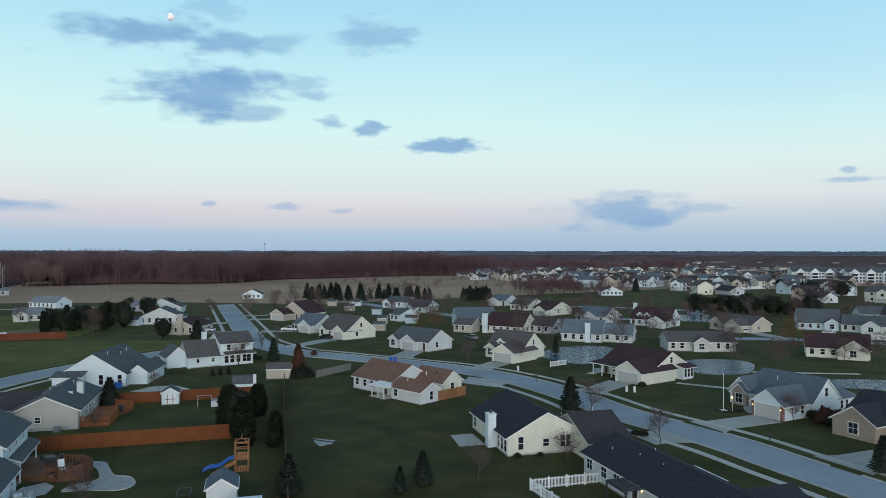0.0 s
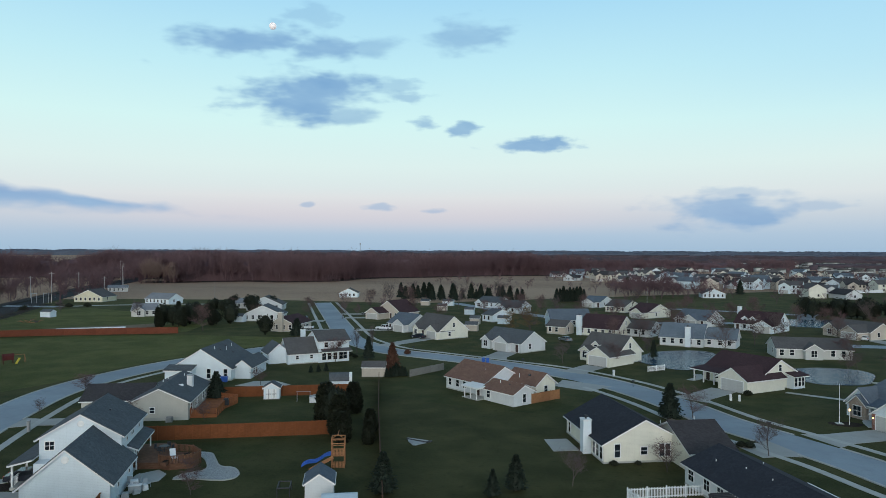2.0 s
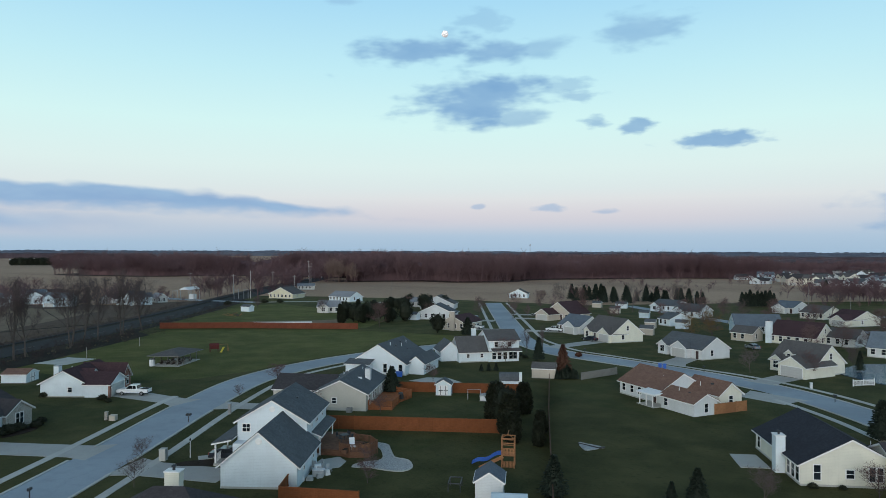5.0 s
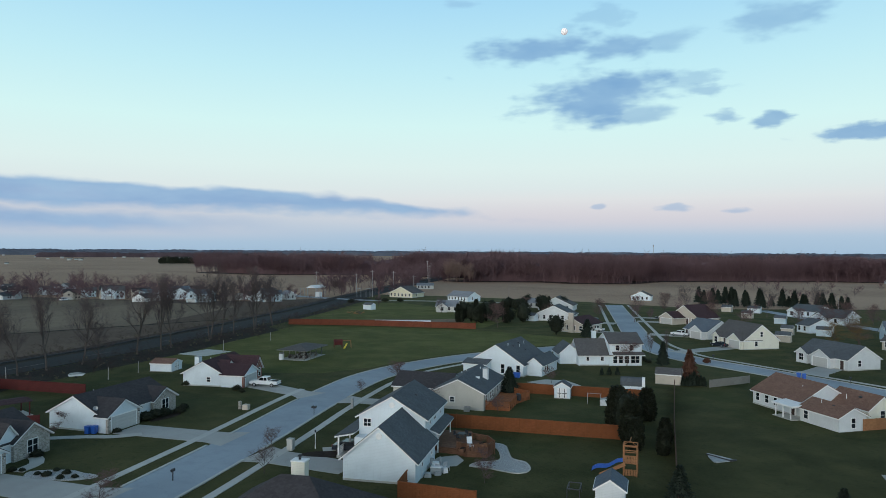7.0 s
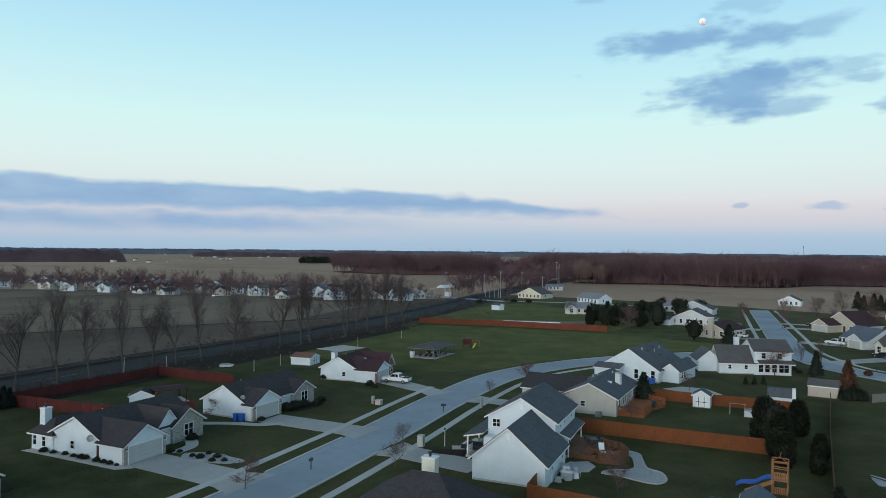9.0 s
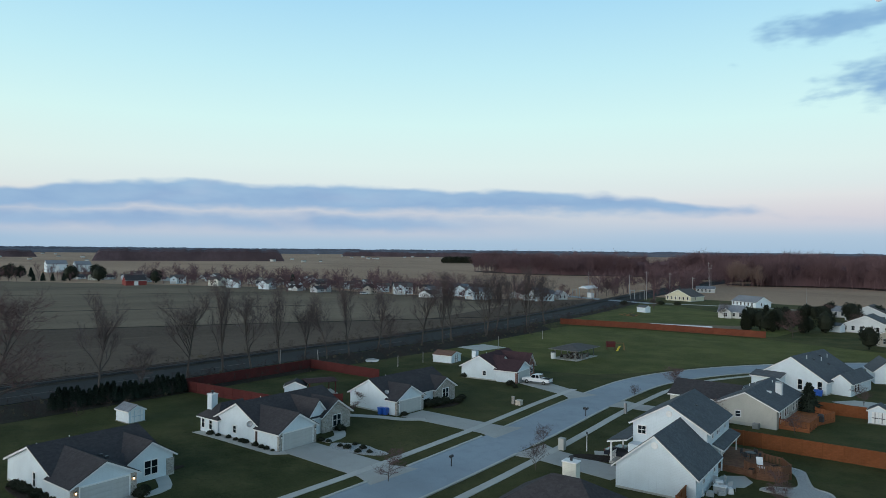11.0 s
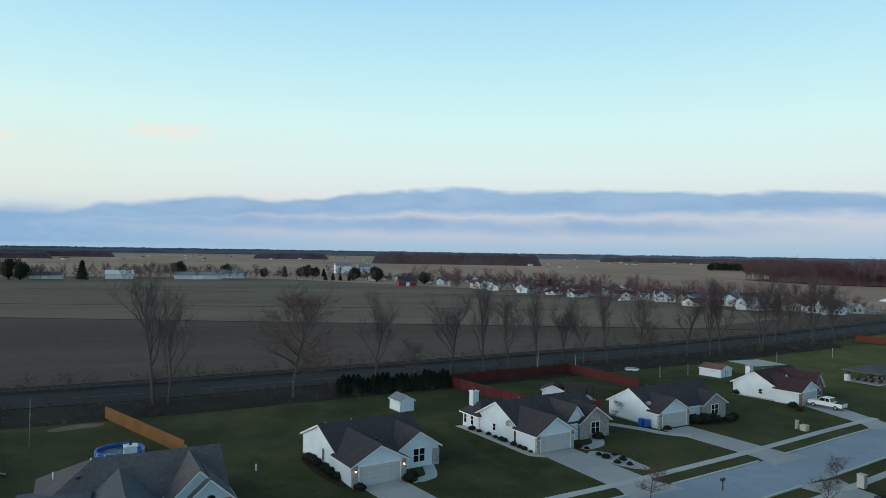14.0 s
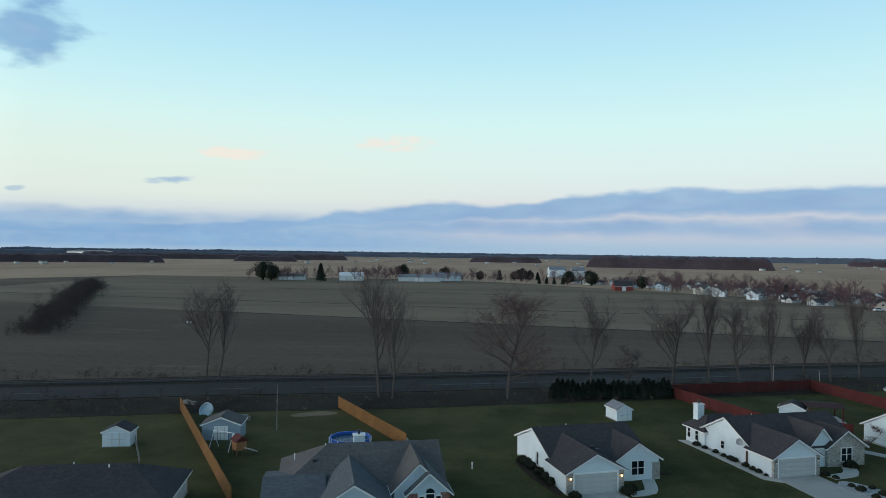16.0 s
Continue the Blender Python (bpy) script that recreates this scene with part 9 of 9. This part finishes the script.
def belt(line, depth, count, zs=(0.62, 1.12)):
    """Spots for trees in a belt behind a line, thickest at its face."""
    pts = smooth_line(line, 10)
    nm = sides(pts)
    out = []
    for k in range(count):
        i = rnd.randrange(len(pts) - 1)
        p = pts[i].lerp(pts[i + 1], rnd.random())
        d = depth * rnd.random() ** 1.7 + rnd.gauss(0, 2)
        out.append((p.x + nm[i].x * d, p.y + nm[i].y * d, 0, rnd.uniform(*zs) * (0.92 + 0.4 * noise.noise(Vector((p.x * 0.02, p.y * 0.02, 3.0)))), rnd.uniform(0, 6.28)))
    return out


main_wood = [(55, 735), (-39, 700), (-96, 652), (-148, 612), (-160, 556), (-206, 528), (-234, 536), (-287, 500), (-318, 516)]
main_wood = list(reversed(main_wood))
west_wood = list(reversed([(-352, 560), (-372, 575), (-449, 578), (-520, 517), (-632, 513), (-660, 560)]))
far_right = list(reversed([(315, 900), (230, 925), (120, 880), (55, 800)]))
scatter("woods", wood, belt(main_wood, 160, 1900) + belt(west_wood, 170, 1000) + belt(far_right, 200, 620, (0.5, 0.72)), WOODS, "dense bare wood of dull reddish-brown trees", "woods")
tan_edge = list(reversed([(-272, 498), (-282, 491), (-292, 484)]))
scatter("tan_wood", wood, belt(tan_edge, 22, 40, (0.55, 0.95)), WOODS_TAN, "pale brown bare trees at the edge of the wood", "woods")
def wood_mass(line, near, far, hgt, seed):
    """The closed inside of a wood: a bank with a ragged top."""
    pts = smooth_line(line, 5)
    nm, r3, v, f = sides(pts), random.Random(seed), [], []
    for k, (p, n) in enumerate(zip(pts, nm)):
        hh = hgt * (1 + 0.22 * noise.noise(Vector((k * 0.16, seed, 0))) + r3.uniform(-0.16, 0.16))
        for d, z in ((near, -0.5), (near + 2, hh * 0.78), (near + 9, hh), (far, hh * 0.9), (far + 3, -0.5)):
            v.append((p.x + n.x * d, p.y + n.y * d, z))
    for k in range(len(pts) - 1):
        f += [(5 * k + j, 5 * k + 5 + j, 5 * k + 6 + j, 5 * k + 1 + j) for j in range(4)]
    return Geo().add(v, f)


for k, (line, hh) in enumerate(((main_wood, 14.5), (west_wood, 14.0), (far_right, 9.0))):
    tagged(single("wood_interior", wood_mass(line, 24, 90, hh, k), WOODS, "closed brown inside of the bare wood", "woods"), kind="stuff")
g = Geo()
for line, dep in ((main_wood, 230), (west_wood, 230), (far_right, 300)):
    pts = smooth_line(line, 12)
    nm = sides(pts)
    out = [(p.x + n.x * 2, p.y + n.y * 2) for p, n in zip(pts, nm)] + [(p.x + n.x * dep, p.y + n.y * dep) for p, n in reversed(list(zip(pts, nm)))]
    g.slab(out, -0.2, 0.05)
single("wood_floor", g, WOODFLOOR, "brown leaf litter under the bare woods", "ground", kind="structure")


def ridge(name, az0, az1, dist, hgt, mat, label, seed, rough=0.17, thick=60):
    """A far treeline: a low uneven bank with a ragged top."""
    g, r2 = Geo(), random.Random(seed)
    n = int((az1 - az0) * dist / 57.3 / 7)
    top, v, f = [], [], []
    for k in range(n + 1):
        a = radians(az0 + (az1 - az0) * k / n)
        x, y = -math.sin(a), math.cos(a)
        hh = hgt * (1 + rough * noise.noise(Vector((k * 0.05, seed, 0))) + rough * 0.5 * r2.uniform(-1, 1))
        end = min(1, k / 1.5, (n - k) / 1.5)
        hh = max(0.3, hh * end)
        for d, z in ((0, -1), (3, hh * 0.8), (thick * 0.3, hh), (thick, -1)):
            v.append((x * (dist + d), y * (dist + d), z))
    for k in range(n):
        for j in range(3):
            f.append((4 * k + j, 4 * k + 4 + j, 4 * k + 5 + j, 4 * k + 1 + j))
    g.add(v, f)
    return single(name, g, mat, label, "treeline", kind="structure")


FARWOOD = plain("far_treeline", (0.082, 0.057, 0.066), 0.95, 0.35, 0.02, 0.15, space="World", bump=0)
# bluish copy for the farthest banks: distance haze put into the colour
HAZEWOOD = plain("hazed_far_treeline", (0.10, 0.115, 0.15), 0.95, 0.25, 0.01, 0.1, space="World", bump=0)
for k, (a0, a1, dist, hh, mt) in enumerate(((-42, 125, 4300, 24, HAZEWOOD), (-40, 60, 3400, 19, HAZEWOOD), (60, 128, 3300, 15, HAZEWOOD), (66.5, 80.5, 1400, 22, FARWOOD), (84, 90, 1900, 16, FARWOOD), (100, 120, 1900, 15, FARWOOD), (114, 128, 1350, 15, FARWOOD), (104, 109, 1600, 13, FARWOOD), (44, 62, 2400, 16, FARWOOD),
                                            (-42, -4, 1500, 12, FARWOOD), (-42, 2, 2000, 14, FARWOOD), (-42, 8, 2600, 17, HAZEWOOD), (-14, 5, 1150, 13, FARWOOD), (-42, -20, 1100, 9, FARWOOD), (0, 34, 2200, 20, FARWOOD))):
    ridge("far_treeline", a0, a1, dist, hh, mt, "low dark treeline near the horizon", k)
# far roofs and lights of the town and farms
r2 = random.Random(5)
tmp = template(Geo().box(-5, 5, -4, 4, 0, 4.6))
spots = []
for k in range(1100):
    a, d = radians(r2.uniform(-40, 3)), 900 + 1900 * r2.random() ** 1.4
    spots.append((-math.sin(a) * d, math.cos(a) * d, 0, r2.uniform(0.45, 1.05), r2.uniform(0, 3)))
for k in range(110):
    a, d = radians(r2.uniform(40, 126)), r2.uniform(1100, 3000)
    spots.append((-math.sin(a) * d, math.cos(a) * d, 0, r2.uniform(0.5, 0.95), r2.uniform(0, 3)))
scatter("far_buildings", [tmp], spots, SIDE_GREY, "scattered pale buildings of the far town", "buildings")
tmp2 = template(Geo().box(-5.4, 5.4, -4.4, 4.4, 4.6, 6.0))
scatter("far_roofs", [tmp2], spots, ROOF_TAUPE, "dull roofs of the far town", "roofs")
# single trees among the far houses
far_t = []
for s in range(4):
    a, b = grow(500 + s, 9, spread=0.6, fork=0.2, limbs=10, levels=2, upright=0.4, kids=(9,), r0=0.14)
    far_t.append(template(blades([(p, q, max(ra, 0.06), max(rb, 0.045)) for p, q, ra, rb in a + b], s)))
spots = []
for a, b, n, jit in rows:
    for k in range(n * 2):
        t = r2.random()
        spots.append((a[0] + (b[0] - a[0]) * t + r2.uniform(-22, 22), a[1] + (b[1] - a[1]) * t + r2.uniform(-26, 14), 0, r2.uniform(0.5, 1.25), r2.uniform(0, 6)))
for x, y in vil:
    for k in range(9):
        spots.append((x + r2.gauss(0, 18), y + r2.gauss(4, 16), 0, r2.uniform(0.35, 0.9) * (1.8 if k < 2 else 1), r2.uniform(0, 6)))
for k in range(120):
    spots.append((r2.uniform(-660, -570), r2.uniform(-190, 90), 0, r2.uniform(0.6, 1.5), r2.uniform(0, 6)))
for k in range(90):
    spots.append((r2.gauss(70, 16), r2.gauss(418, 16), 0, r2.uniform(0.7, 1.35), r2.uniform(0, 6)))
for k in range(160):
    d = r2.uniform(300, 640)
    i = min(range(len(HW)), key=lambda j: abs(HW[j].y - d))
    off = r2.choice((-17, 14)) + r2.uniform(-4, 5)
    spots.append((HW[i].x - HN[i].x * off, HW[i].y - HN[i].y * off, 0, r2.uniform(0.8, 2.0), r2.uniform(0, 6)))
for k in range(190):
    spots.append((r2.uniform(-80, 340), r2.uniform(250, 620), 0, r2.uniform(0.3, 0.95), r2.uniform(0, 6)))
scatter("far_trees", far_t, spots, WOODS, "bare trees scattered among the far houses", "trees")
for x, y, hh, kd in ((-575, -170, 17, "mound"), (-566, -160, 14, "mound"), (-560, -118, 15, "spruce"), (-636, 12, 9, "mound"), (-640, 30, 10, "spruce"), (-645, 44, 9, "mound"), (-648, 58, 10, "mound"), (-652, 66, 8, "spruce"), (-575, 60, 6, "spruce"), (-575, 66, 6.5, "spruce"), (-574, 72, 6, "spruce"), (-573, 79, 6, "spruce"), (-580, 84, 12, "mound"), (-560, 100, 12, "mound"), (-640, 50, 12, "mound"), (-646, -20, 12, "mound"), (-650, -60, 14, "mound"),
                     (-690, 120, 10, "mound"), (-520, 130, 10, "mound"), (-420, 190, 9, "spruce"), (165, 480, 8, "mound"), (230, 470, 8, "mound"), (120, 430, 9, "spruce"), (210, 395, 10, "mound"), (225, 390, 10, "mound"), (250, 520, 9, "mound"), (60, 470, 9, "spruce")):
    evergreen(kd, (x, y), hh, x % 360, "dark evergreen among the farm buildings", "far evergreens", stretch=1.1)

for k in range(16):
    evergreen("mound", (-1040 + k * 2.6, 768 + k * 2.7), (11, 14, 12, 15)[k % 4], k * 50, "dark evergreen in a far windbreak", "far windbreak", stretch=1.0)

# radio mast and water tower on the skyline
m = thing("radio_mast", "thin radio mast on the skyline", "mast", pose(-640, 2480, 0))
part("mast_pole", Geo().tube((0, 0, 0), (0, 0, 52), 0.9, 0.5, 6), METAL_GREY, m)
part("mast_head", Geo().lathe([(0.5, 44), (2.2, 46), (2.2, 50), (0.5, 52)], 8), METAL_GREY, m)

# the moon
moon_m = glowing("moon_glow", (0.90, 0.83, 0.81), 0.32)
g = Geo()
g.lathe([(22.0 * math.sin(math.pi * k / 12 + 0.0001), -22.0 * math.cos(math.pi * k / 12)) for k in range(13)], 24)
az, el = radians(21.54), radians(17.44)
single("moon", g, moon_m, "pale full moon low in the dusk sky", "moon", kind="structure", at=pose(-4600 * math.sin(az) * math.cos(el), 4600 * math.cos(az) * math.cos(el), 26 + 4600 * math.sin(el)), smooth=True)
